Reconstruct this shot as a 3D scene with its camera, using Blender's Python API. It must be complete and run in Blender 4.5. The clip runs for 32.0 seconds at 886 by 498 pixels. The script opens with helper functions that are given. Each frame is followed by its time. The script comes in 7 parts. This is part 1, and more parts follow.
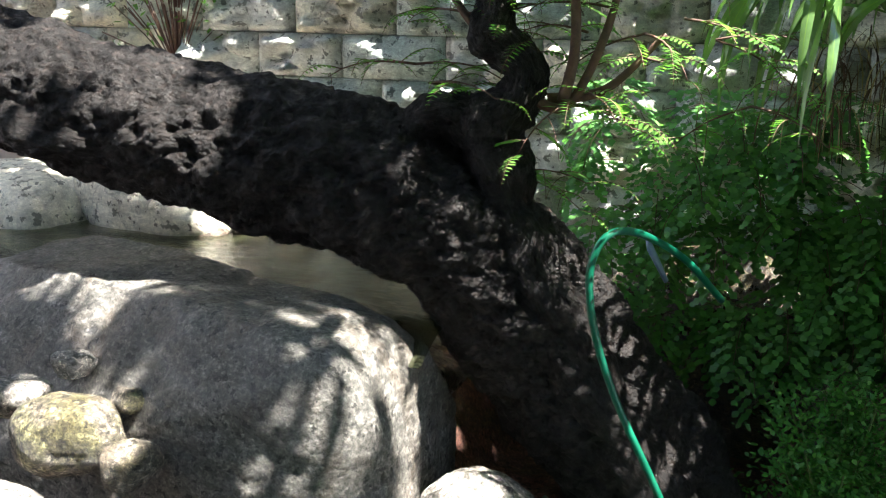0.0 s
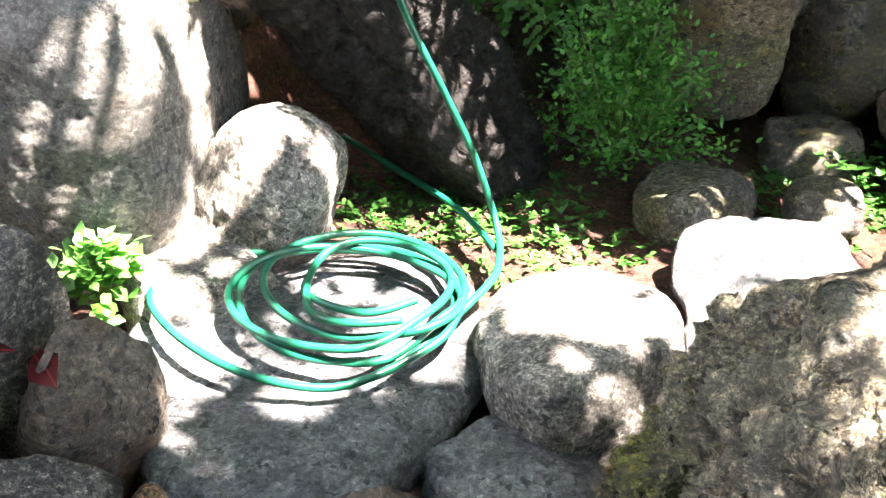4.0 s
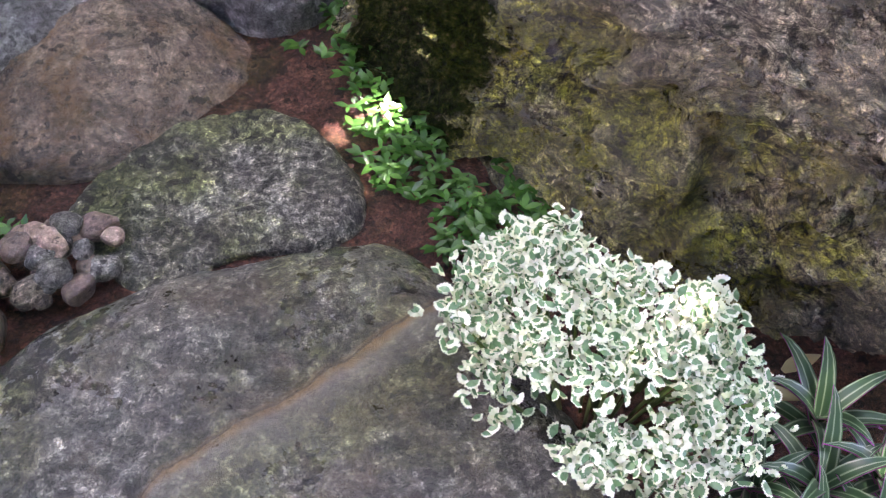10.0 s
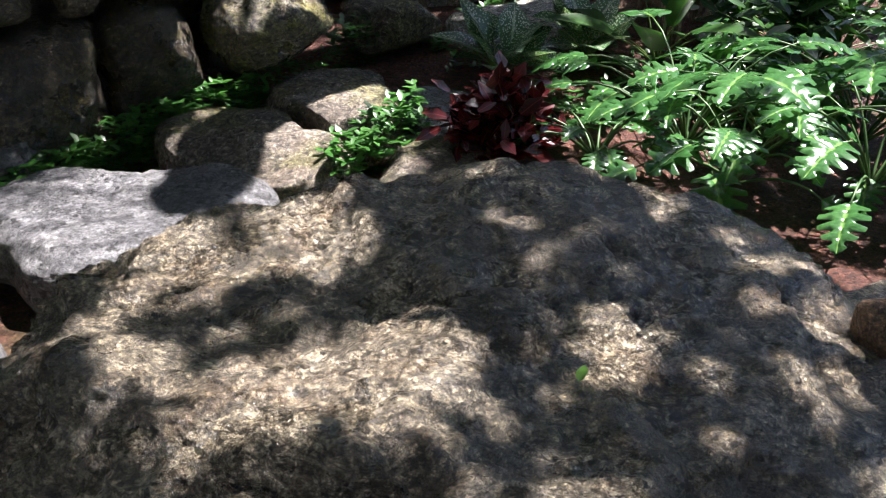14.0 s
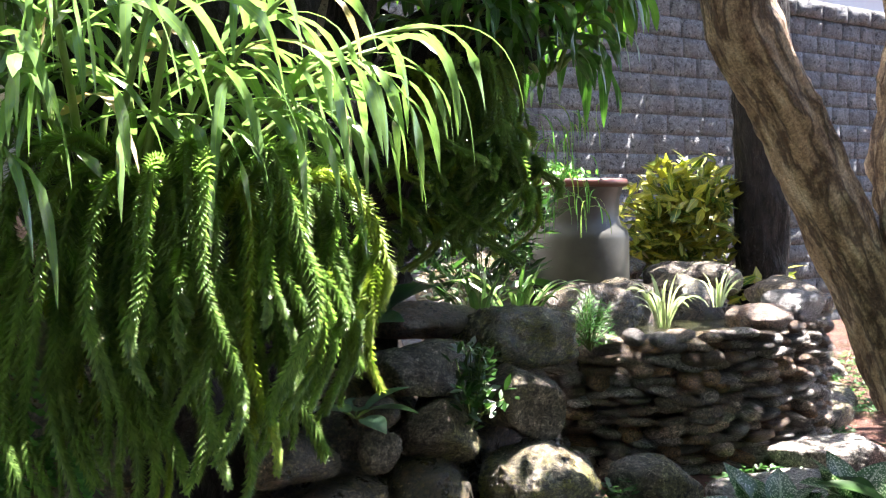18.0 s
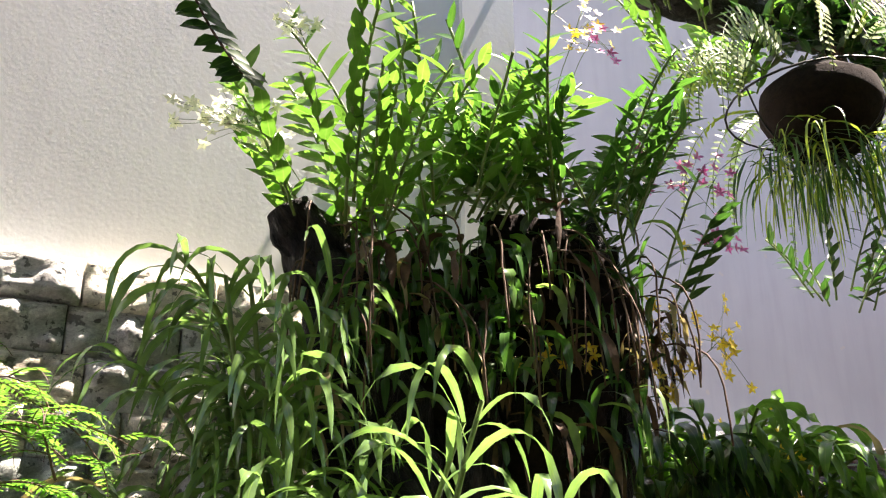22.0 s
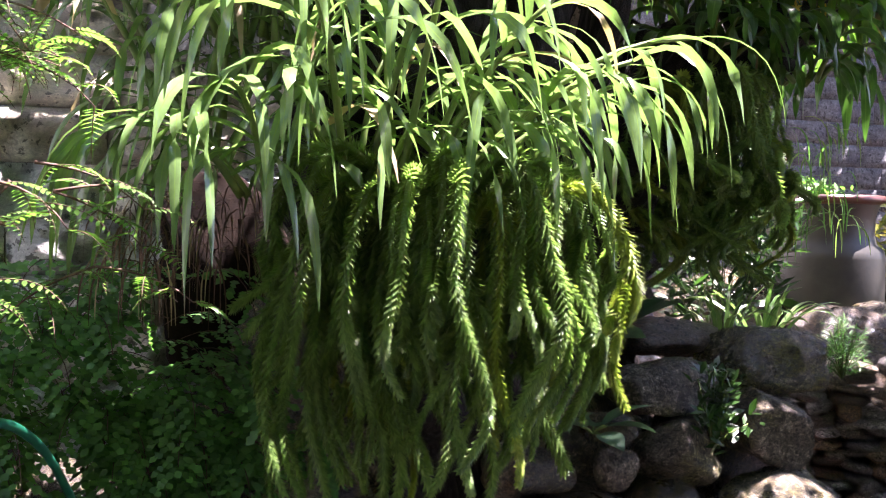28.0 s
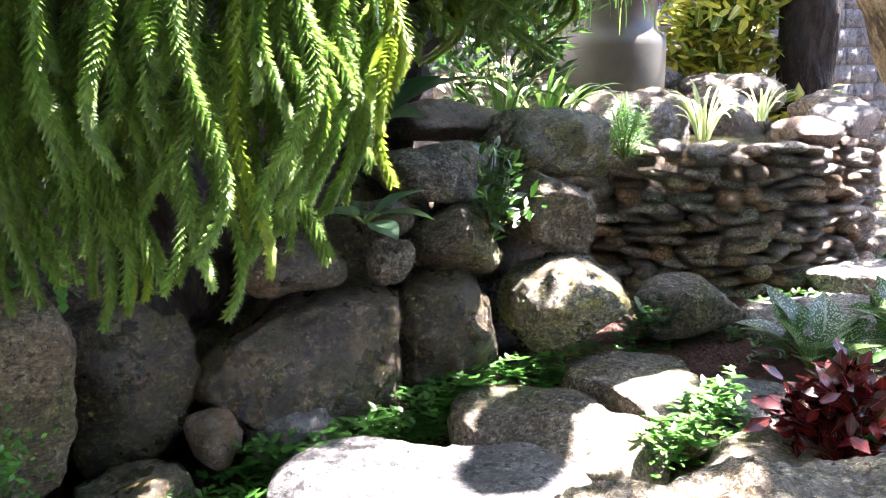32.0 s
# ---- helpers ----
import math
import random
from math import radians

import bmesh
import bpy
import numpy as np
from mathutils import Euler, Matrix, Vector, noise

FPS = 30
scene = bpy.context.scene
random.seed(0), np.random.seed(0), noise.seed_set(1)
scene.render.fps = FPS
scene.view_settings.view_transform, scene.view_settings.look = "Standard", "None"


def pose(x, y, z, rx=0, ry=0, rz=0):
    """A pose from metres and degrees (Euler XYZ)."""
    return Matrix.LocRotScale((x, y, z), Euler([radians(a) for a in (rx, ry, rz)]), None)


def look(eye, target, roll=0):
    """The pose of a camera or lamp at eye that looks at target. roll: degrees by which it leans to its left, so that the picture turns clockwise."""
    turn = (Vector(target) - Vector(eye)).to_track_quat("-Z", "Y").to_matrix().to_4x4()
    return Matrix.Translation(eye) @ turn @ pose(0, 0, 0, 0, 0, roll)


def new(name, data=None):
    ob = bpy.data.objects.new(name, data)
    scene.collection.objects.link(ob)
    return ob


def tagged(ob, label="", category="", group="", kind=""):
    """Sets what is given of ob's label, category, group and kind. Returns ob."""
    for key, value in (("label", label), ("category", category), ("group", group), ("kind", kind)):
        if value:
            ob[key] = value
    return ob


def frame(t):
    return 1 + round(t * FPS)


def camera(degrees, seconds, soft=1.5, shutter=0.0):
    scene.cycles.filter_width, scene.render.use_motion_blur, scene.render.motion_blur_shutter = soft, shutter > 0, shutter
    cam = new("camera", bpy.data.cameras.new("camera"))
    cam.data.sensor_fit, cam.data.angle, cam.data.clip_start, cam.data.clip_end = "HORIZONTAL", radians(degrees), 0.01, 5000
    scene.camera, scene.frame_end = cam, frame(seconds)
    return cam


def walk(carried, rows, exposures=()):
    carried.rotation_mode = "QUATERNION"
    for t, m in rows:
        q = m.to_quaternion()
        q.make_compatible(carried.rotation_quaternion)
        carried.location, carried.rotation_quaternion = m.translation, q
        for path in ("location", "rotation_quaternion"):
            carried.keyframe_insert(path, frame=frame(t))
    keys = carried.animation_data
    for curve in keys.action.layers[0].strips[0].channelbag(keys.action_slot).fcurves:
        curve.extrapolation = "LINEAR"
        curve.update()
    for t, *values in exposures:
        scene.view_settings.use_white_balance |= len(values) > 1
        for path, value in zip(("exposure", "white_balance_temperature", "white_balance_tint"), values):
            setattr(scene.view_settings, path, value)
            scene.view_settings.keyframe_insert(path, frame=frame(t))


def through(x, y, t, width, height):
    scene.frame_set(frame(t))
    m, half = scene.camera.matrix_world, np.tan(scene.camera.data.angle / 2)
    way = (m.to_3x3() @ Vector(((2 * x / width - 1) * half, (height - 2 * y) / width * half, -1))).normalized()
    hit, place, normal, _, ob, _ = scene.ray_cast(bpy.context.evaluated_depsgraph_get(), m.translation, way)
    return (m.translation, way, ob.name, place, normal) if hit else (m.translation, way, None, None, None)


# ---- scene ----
cam = camera(45.5, 32.0, soft=1.15)
PATH = [
    (0, (0.348, -0.067, 1.726), (-0.46, 1.696, 1.237), 0.4),
    (0.5, (0.349, -0.044, 1.723), (-0.304, 1.779, 1.225), 0.8),
    (1, (0.358, -0.026, 1.724), (-0.157, 1.844, 1.236), 1.1),
    (1.5, (0.367, 0.0, 1.727), (-0.039, 1.899, 1.246), 1.1),
    (2, (0.385, 0.02, 1.694), (0.072, 1.924, 1.166), 0.8),
    (2.5, (0.411, 0.004, 1.637), (0.117, 1.868, 0.974), 0.3),
    (3, (0.388, -0.007, 1.614), (0.098, 1.806, 0.82), 0.5),
    (3.5, (0.362, -0.022, 1.584), (0.045, 1.718, 0.651), 0.9),
    (5.5, (0.391, -0.273, 1.409), (-0.234, 1.169, 0.173), -1.2),
    (6, (0.406, -0.329, 1.336), (-0.239, 0.985, -0.027), -2.2),
    (6.5, (0.407, -0.334, 1.305), (-0.22, 0.875, -0.16), -2.6),
    (7, (0.393, -0.338, 1.293), (-0.195, 0.836, -0.215), -3.0),
    (7.5, (0.391, -0.303, 1.291), (-0.045, 0.886, -0.257), -4.0),
    (8, (0.347, -0.261, 1.253), (0.2, 0.901, -0.368), -1.8),
    (8.5, (0.317, -0.241, 1.25), (0.314, 0.862, -0.419), -0.7),
    (9, (0.29, -0.238, 1.257), (0.398, 0.855, -0.415), -0.0),
    (9.5, (0.227, -0.234, 1.294), (0.428, 0.93, -0.319), 0.2),
    (10, (0.198, -0.22, 1.311), (0.429, 0.964, -0.284), -0.4),
    (10.5, (0.201, -0.178, 1.298), (0.452, 0.964, -0.325), 0.1),
    (11, (0.226, -0.037, 1.323), (0.575, 1.11, -0.278), -1.0),
    (11.5, (0.238, 0.06, 1.352), (0.735, 1.247, -0.179), -0.5),
    (12, (0.201, 0.131, 1.377), (0.895, 1.317, -0.076), 0.7),
    (12.5, (0.141, 0.162, 1.401), (1.051, 1.308, 0.039), 2.8),
    (13, (0.102, 0.162, 1.445), (1.134, 1.317, 0.18), 2.2),
    (13.5, (0.081, 0.158, 1.518), (1.251, 1.326, 0.393), 1.1),
    (14, (0.058, 0.131, 1.561), (1.341, 1.34, 0.617), 1.1),
    (14.5, (0.032, 0.109, 1.588), (1.371, 1.357, 0.782), 1.5),
    (16.5, (-0.202, 0.226, 1.429), (1.254, 1.551, 1.081), 0.2),
    (17, (-0.254, 0.208, 1.473), (1.143, 1.615, 1.215), -0.4),
    (17.5, (-0.298, 0.197, 1.512), (0.982, 1.725, 1.346), -0.8),
    (18, (-0.335, 0.212, 1.526), (0.85, 1.82, 1.442), -0.9),
    (18.5, (-0.363, 0.231, 1.555), (0.714, 1.916, 1.557), -0.7),
    (19, (-0.383, 0.23, 1.572), (0.589, 1.974, 1.671), -0.3),
    (19.5, (-0.401, 0.214, 1.578), (0.509, 1.985, 1.767), 0.1),
    (20, (-0.422, 0.212, 1.588), (0.447, 1.988, 1.892), 0.4),
    (20.5, (-0.445, 0.229, 1.605), (0.349, 2.014, 2.034), 0.6),
    (21, (-0.454, 0.204, 1.661), (0.308, 1.973, 2.2), 0.5),
    (21.5, (-0.455, 0.179, 1.677), (0.295, 1.905, 2.352), 0.2),
    (22, (-0.462, 0.155, 1.703), (0.292, 1.838, 2.476), -0.2),
    (22.5, (-0.456, 0.136, 1.695), (0.284, 1.794, 2.534), -0.5),
    (23, (-0.463, 0.139, 1.676), (0.266, 1.803, 2.512), -0.9),
    (23.5, (-0.467, 0.153, 1.652), (0.181, 1.878, 2.431), -0.3),
    (24, (-0.477, 0.169, 1.654), (0.136, 1.934, 2.367), 0.1),
    (24.5, (-0.471, 0.178, 1.647), (0.139, 1.965, 2.308), 0.3),
    (25, (-0.463, 0.212, 1.623), (0.169, 2.026, 2.18), 0.3),
    (25.5, (-0.461, 0.241, 1.619), (0.167, 2.093, 2.038), 0.6),
    (26, (-0.449, 0.253, 1.608), (0.19, 2.124, 1.911), 0.6),
    (26.5, (-0.421, 0.204, 1.576), (0.228, 2.084, 1.787), 0.2),
    (28.5, (-0.368, 0.269, 1.541), (0.519, 2.058, 1.422), 0.6),
    (29, (-0.354, 0.262, 1.539), (0.599, 2.015, 1.404), 0.1),
    (29.5, (-0.343, 0.252, 1.534), (0.677, 1.968, 1.4), -0.3),
    (30, (-0.333, 0.242, 1.519), (0.706, 1.944, 1.365), -1.3),
    (30.5, (-0.338, 0.257, 1.469), (0.719, 1.94, 1.24), -1.2),
    (31, (-0.306, 0.34, 1.416), (0.73, 2.017, 1.073), 0.3),
    (31.5, (-0.202, 0.497, 1.403), (0.834, 2.154, 0.981), -1.5),
    (32, (-0.09, 0.583, 1.377), (1.049, 2.175, 0.965), 0.5),
]
walk(cam, [(t, look(eye, target, roll)) for t, eye, target, roll in PATH], [(0.0, 3.3, 6200, 10), (1.0, 4.1, 5900, 20), (2.0, 4.5, 6200, 20), (3.0, 4.8, 6500, 18), (6.0, 4.9, 6700, 24), (7.0, 5.3, 6500, 32), (8.0, 5.7, 6700, 40), (9.0, 5.3, 6700, 46), (11.0, 5.5, 6500, 34), (13.0, 4.4, 6300, 20), (14.0, 2.4, 6100, 20), (14.5, 2.0, 6200, 20), (17.0, 3.4, 6300, 18), (19.0, 3.7, 6500, 20), (22.0, 2.8, 7000, 22), (23.5, 2.9, 7000, 24), (25.0, 2.9, 6700, 32), (26.5, 3.0, 6100, 44), (30.0, 4.4, 6500, 27), (31.0, 4.65, 6400, 25)])

# ---- light ----
world = bpy.data.worlds.new("world")
scene.world = world
world.use_nodes = True
wn, wl = world.node_tree.nodes, world.node_tree.links
SUN_AZ, SUN_EL = radians(93), radians(66)
sky = wn.new("ShaderNodeTexSky")
sky.sky_type = "NISHITA"
sky.sun_disc = False
sky.sun_elevation, sky.sun_rotation = SUN_EL, SUN_AZ
wl.new(sky.outputs[0], wn["Background"].inputs[0])
wn["Background"].inputs[1].default_value = 0.05
sun = new("sun", bpy.data.lights.new("sun", "SUN"))
sun.data.energy, sun.data.angle, sun.data.color = 5.0, radians(0.53), (1.0, 0.95, 0.86)
SUN_DIR = Vector((math.sin(SUN_AZ) * math.cos(SUN_EL), math.cos(SUN_AZ) * math.cos(SUN_EL), math.sin(SUN_EL)))
sun.matrix_world = look(SUN_DIR * 30, (0, 0, 0))


# ---- materials ----
class Mat:
    """A node material with a few shorthands."""

    def __init__(self, name):
        self.m = bpy.data.materials.new(name)
        self.m.use_nodes = True
        self.n, self.l = self.m.node_tree.nodes, self.m.node_tree.links
        self.bsdf = self.n["Principled BSDF"]
        self.out = self.n["Material Output"]

    def add(self, kind, **props):
        node = self.n.new(kind)
        for key, value in props.items():
            if key in node.inputs:
                node.inputs[key].default_value = value
        return node

    def coords(self, scale=1.0, spread=0.0):
        tc = self.add("ShaderNodeTexCoord")
        out = tc.outputs["Object"]
        if spread:
            info = self.add("ShaderNodeObjectInfo")
            mul = self.add("ShaderNodeMath")
            mul.operation = "MULTIPLY"
            mul.inputs[1].default_value = spread
            self.l.new(info.outputs["Random"], mul.inputs[0])
            vec = self.add("ShaderNodeVectorMath")
            vec.operation = "ADD"
            self.l.new(out, vec.inputs[0])
            self.l.new(mul.outputs[0], vec.inputs[1])
            out = vec.outputs[0]
        mapping = self.add("ShaderNodeMapping")
        mapping.inputs["Scale"].default_value = (scale, scale, scale) if isinstance(scale, (int, float)) else scale
        self.l.new(out, mapping.inputs[0])
        return mapping.outputs[0]

    def noise(self, vec, scale, detail=6.0, rough=0.6, distort=0.0):
        node = self.add("ShaderNodeTexNoise", Scale=scale, Detail=detail, Roughness=rough, Distortion=distort)
        self.l.new(vec, node.inputs["Vector"])
        return node.outputs["Fac"]

    def voronoi(self, vec, scale, feature="F1"):
        node = self.add("ShaderNodeTexVoronoi", Scale=scale)
        node.feature = feature
        self.l.new(vec, node.inputs["Vector"])
        return node.outputs["Distance"]

    def ramp(self, fac, stops):
        node = self.add("ShaderNodeValToRGB")
        e = node.color_ramp.elements
        for n, (pos, col) in enumerate(stops):
            el = e[n] if n < 2 else e.new(pos)
            el.position = pos
            el.color = (*col, 1) if not isinstance(col, (int, float)) else (col, col, col, 1)
        self.l.new(fac, node.inputs[0])
        return node.outputs[0]

    def mix(self, fac, a, b, blend="MIX"):
        node = self.add("ShaderNodeMix")
        node.data_type, node.blend_type = "RGBA", blend
        for slot, value in ((0, fac), (6, a), (7, b)):
            if isinstance(value, (int, float)):
                node.inputs[slot].default_value = value
            elif isinstance(value, tuple):
                node.inputs[slot].default_value = (*value, 1)
            else:
                self.l.new(value, node.inputs[slot])
        return node.outputs[2]

    def math(self, op, a, b=0.0):
        node = self.add("ShaderNodeMath")
        node.operation = op
        for slot, value in ((0, a), (1, b)):
            if isinstance(value, (int, float)):
                node.inputs[slot].default_value = value
            else:
                self.l.new(value, node.inputs[slot])
        return node.outputs[0]

    def bump(self, height, strength=0.5, distance=0.01, after=None):
        node = self.add("ShaderNodeBump", Strength=strength, Distance=distance)
        self.l.new(height, node.inputs["Height"])
        if after is not None:
            self.l.new(after, node.inputs["Normal"])
        return node.outputs[0]

    def set(self, **inputs):
        for key, value in inputs.items():
            slot = self.bsdf.inputs[key.replace("_", " ")]
            if isinstance(value, (int, float)):
                slot.default_value = value
            elif isinstance(value, tuple):
                slot.default_value = (*value, 1)
            else:
                self.l.new(value, slot)
        return self

    def leafy(self, colour, amount=0.4):
        """Lets light through the leaf."""
        tr = self.add("ShaderNodeBsdfTranslucent")
        self.l.new(colour, tr.inputs[0])
        mx = self.add("ShaderNodeMixShader")
        mx.inputs[0].default_value = amount
        self.l.new(self.bsdf.outputs[0], mx.inputs[1])
        self.l.new(tr.outputs[0], mx.inputs[2])
        self.l.new(mx.outputs[0], self.out.inputs[0])
        return self


def rock_mat(name, dark, mid, light, moss=0.0, moss_col=(0.05, 0.07, 0.012), wet=0.3, grain=1.0, rust=0.0, bumpy=1.0, low=None, gritty=0.6, crack=0.6, wrinkle=0.3):
    """Weathered stone: crisp stains and flecks, pits and cracks with shade in their colour, moss in patches and a
    patchy wet sheen.
    """
    m = Mat(name)
    v = m.coords(1.0, 7.0)
    big = m.noise(v, 2.6, 8, 0.65, 0.5)
    med = m.noise(v, 8.0, 14, 0.72, 0.9)
    fine = m.noise(v, 85.0 * grain, 6, 0.75)
    grit = m.noise(v, 310.0 * grain, 3, 0.8)
    seam = m.noise(m.coords((2.0, 2.0, 10.0), 7.0), 2.4, 12, 0.7, 2.2)
    col = m.ramp(med, [(0.3, dark), (0.47, mid), (0.66, light)])
    col = m.mix(m.ramp(big, [(0.46, 0.0), (0.56, 0.8)]), col, m.ramp(seam, [(0.38, dark), (0.5, mid), (0.66, light)]))
    k = gritty
    col = m.mix(1.0, col, m.ramp(fine, [(0.36, 1 - 0.8 * k), (0.46, 1 - 0.3 * k), (0.54, 1 + 0.25 * k), (0.64, 1 + 1.7 * k)]), "MULTIPLY")
    col = m.mix(1.0, col, m.ramp(grit, [(0.36, 1 - 0.75 * k), (0.47, 1 - 0.15 * k), (0.54, 1 + 0.15 * k), (0.64, 1 + 0.8 * k)]), "MULTIPLY")
    jog = m.add("ShaderNodeTexNoise", Scale=38.0 * grain, Detail=4.0)
    m.l.new(v, jog.inputs["Vector"])
    jog2 = m.add("ShaderNodeVectorMath")
    jog2.operation = "SCALE"
    jog2.inputs["Scale"].default_value = 0.016
    m.l.new(jog.outputs["Color"], jog2.inputs[0])
    bent = m.add("ShaderNodeVectorMath")
    bent.operation = "ADD"
    m.l.new(v, bent.inputs[0])
    m.l.new(jog2.outputs[0], bent.inputs[1])
    flakes = []
    for size in (26.0, 75.0):
        cell = m.add("ShaderNodeTexVoronoi", Scale=size * grain)
        m.l.new(bent.outputs[0], cell.inputs["Vector"])
        part_of = m.add("ShaderNodeSeparateXYZ")
        m.l.new(cell.outputs["Color"], part_of.inputs[0])
        flakes.append(part_of.outputs[0])
        col = m.mix(1.0, col, m.ramp(part_of.outputs[0], [(0.0, 1 - (0.2 if size < 50 else 0.5) * k), (0.5, 1.0), (1.0, 1 + (0.22 if size < 50 else 0.7) * k)]), "MULTIPLY")
    if grain > 1.2:
        each = m.add("ShaderNodeObjectInfo").outputs["Random"]
        col = m.mix(1.0, col, m.ramp(each, [(0.0, 0.45), (0.5, 0.95), (1.0, 1.6)]), "MULTIPLY")
    crust = m.noise(v, 36.0 * grain, 10, 0.78, 0.6)
    col = m.mix(1.0, col, m.ramp(crust, [(0.37, 1 - 0.8 * k), (0.45, 1 - 0.4 * k), (0.53, 1 + 0.15 * k), (0.64, 1 + 0.9 * k)]), "MULTIPLY")
    stain = m.noise(v, 3.4, 14, 0.68, 0.8)
    col = m.mix(1.0, col, m.ramp(stain, [(0.38, 0.72), (0.45, 0.9), (0.5, 1.04), (0.58, 1.14)]), "MULTIPLY")
    if rust:
        rs = m.noise(m.coords((1.0, 1.0, 0.35), 7.0), 5.0, 12, 0.65, 1.0)
        col = m.mix(m.ramp(rs, [(0.5, 0.0), (0.62, rust)]), col, (0.27, 0.145, 0.06))
    if moss:
        mo = m.noise(v, 2.7, 12, 0.75, 0.3)
        mf = m.math("MULTIPLY", m.ramp(mo, [(0.52 - 0.14 * moss, 0.0), (0.6 - 0.1 * moss, 1.0)]), min(1.0, 0.45 + moss))
        if low:
            sep = m.add("ShaderNodeSeparateXYZ")
            m.l.new(m.add("ShaderNodeTexCoord").outputs["Object"], sep.inputs[0])
            hz = m.math("ADD", sep.outputs[2], m.math("MULTIPLY", m.math("SUBTRACT", med, 0.5), 0.7))
            mf = m.math("MULTIPLY", mf, m.ramp(m.math("ADD", hz, 0.5), [(low[0] + 0.5, 1.0), (low[1] + 0.5, 0.0)]))
        mossy = m.mix(m.ramp(crust, [(0.4, 0.0), (0.6, 1.0)]), tuple(0.45 * c for c in moss_col), tuple(2.6 * c for c in moss_col))
        tinted = m.mix(1.0, col, tuple(22.0 * c for c in moss_col), "MULTIPLY")
        col = m.mix(m.math("MULTIPLY", mf, 0.92), col, m.mix(0.4, tinted, mossy))
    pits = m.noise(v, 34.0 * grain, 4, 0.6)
    # Shade of the pits put into the colour, where bump alone stays flat.
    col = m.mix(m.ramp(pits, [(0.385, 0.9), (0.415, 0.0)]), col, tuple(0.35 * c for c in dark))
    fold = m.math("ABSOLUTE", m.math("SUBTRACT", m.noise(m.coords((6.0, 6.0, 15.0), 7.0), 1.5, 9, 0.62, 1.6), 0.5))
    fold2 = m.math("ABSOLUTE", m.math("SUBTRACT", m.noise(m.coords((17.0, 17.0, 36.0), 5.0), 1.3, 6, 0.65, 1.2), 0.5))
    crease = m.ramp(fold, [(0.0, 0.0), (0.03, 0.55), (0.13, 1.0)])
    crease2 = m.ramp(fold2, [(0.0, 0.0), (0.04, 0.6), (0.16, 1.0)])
    # Creases darkened in colour too, as shade the soft light leaves out.
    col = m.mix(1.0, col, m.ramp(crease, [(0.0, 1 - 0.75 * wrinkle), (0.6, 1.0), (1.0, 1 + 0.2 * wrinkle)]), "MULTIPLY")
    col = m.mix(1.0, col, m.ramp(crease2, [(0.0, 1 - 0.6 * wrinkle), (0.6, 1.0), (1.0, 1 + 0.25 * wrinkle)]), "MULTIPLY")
    warp = m.add("ShaderNodeVectorMath")
    warp.operation = "ADD"
    wn1 = m.add("ShaderNodeTexNoise", Scale=5.0, Detail=6.0)
    m.l.new(v, wn1.inputs["Vector"])
    sc1 = m.add("ShaderNodeVectorMath")
    sc1.operation = "SCALE"
    sc1.inputs["Scale"].default_value = 0.45
    m.l.new(wn1.outputs["Color"], sc1.inputs[0])
    m.l.new(v, warp.inputs[0])
    m.l.new(sc1.outputs[0], warp.inputs[1])
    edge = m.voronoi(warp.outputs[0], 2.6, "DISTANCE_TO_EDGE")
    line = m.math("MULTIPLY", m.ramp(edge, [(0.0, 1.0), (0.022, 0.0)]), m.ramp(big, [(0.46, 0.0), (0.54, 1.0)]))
    # Crack lines take their shade from colour as well.
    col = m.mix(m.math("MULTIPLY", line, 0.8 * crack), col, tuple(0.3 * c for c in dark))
    ledge = m.noise(m.coords((3.0, 3.0, 7.0), 7.0), 2.2, 12, 0.68, 1.4)
    n1 = m.bump(ledge, 0.9 * bumpy, 0.07)
    n1 = m.bump(crease, wrinkle, 0.03, n1)
    n1 = m.bump(crease2, wrinkle, 0.014, n1)
    n1 = m.bump(m.math("SUBTRACT", 1.0, line), 0.9 * crack, 0.012, n1)
    n2 = m.bump(med, 0.9 * bumpy, 0.05, n1)
    n3 = m.bump(pits, 0.9 * bumpy, 0.03, n2)
    n3 = m.bump(flakes[0], 0.5 * k * bumpy, 0.006, n3)
    n3 = m.bump(crust, 0.9 * bumpy, 0.022, n3)
    n4 = m.bump(fine, 0.9 * bumpy, 0.016, n3)
    n4 = m.bump(grit, 0.8 * bumpy, 0.005, n4)
    rough = m.ramp(m.noise(v, 4.5, 9, 0.68), [(0.4, 0.66 - 0.5 * wet), (0.58, 0.9 - 0.45 * wet)])
    m.set(Base_Color=col, Roughness=rough, Normal=n4, Specular_IOR_Level=0.35 + 0.5 * wet)
    if wet > 0.3:
        film = m.ramp(m.noise(v, 3.3, 9, 0.7), [(0.44, 0.0), (0.54, wet)])
        m.set(Coat_Weight=film, Coat_Roughness=0.14, Coat_IOR=1.45, Coat_Normal=n3)
    return m.m


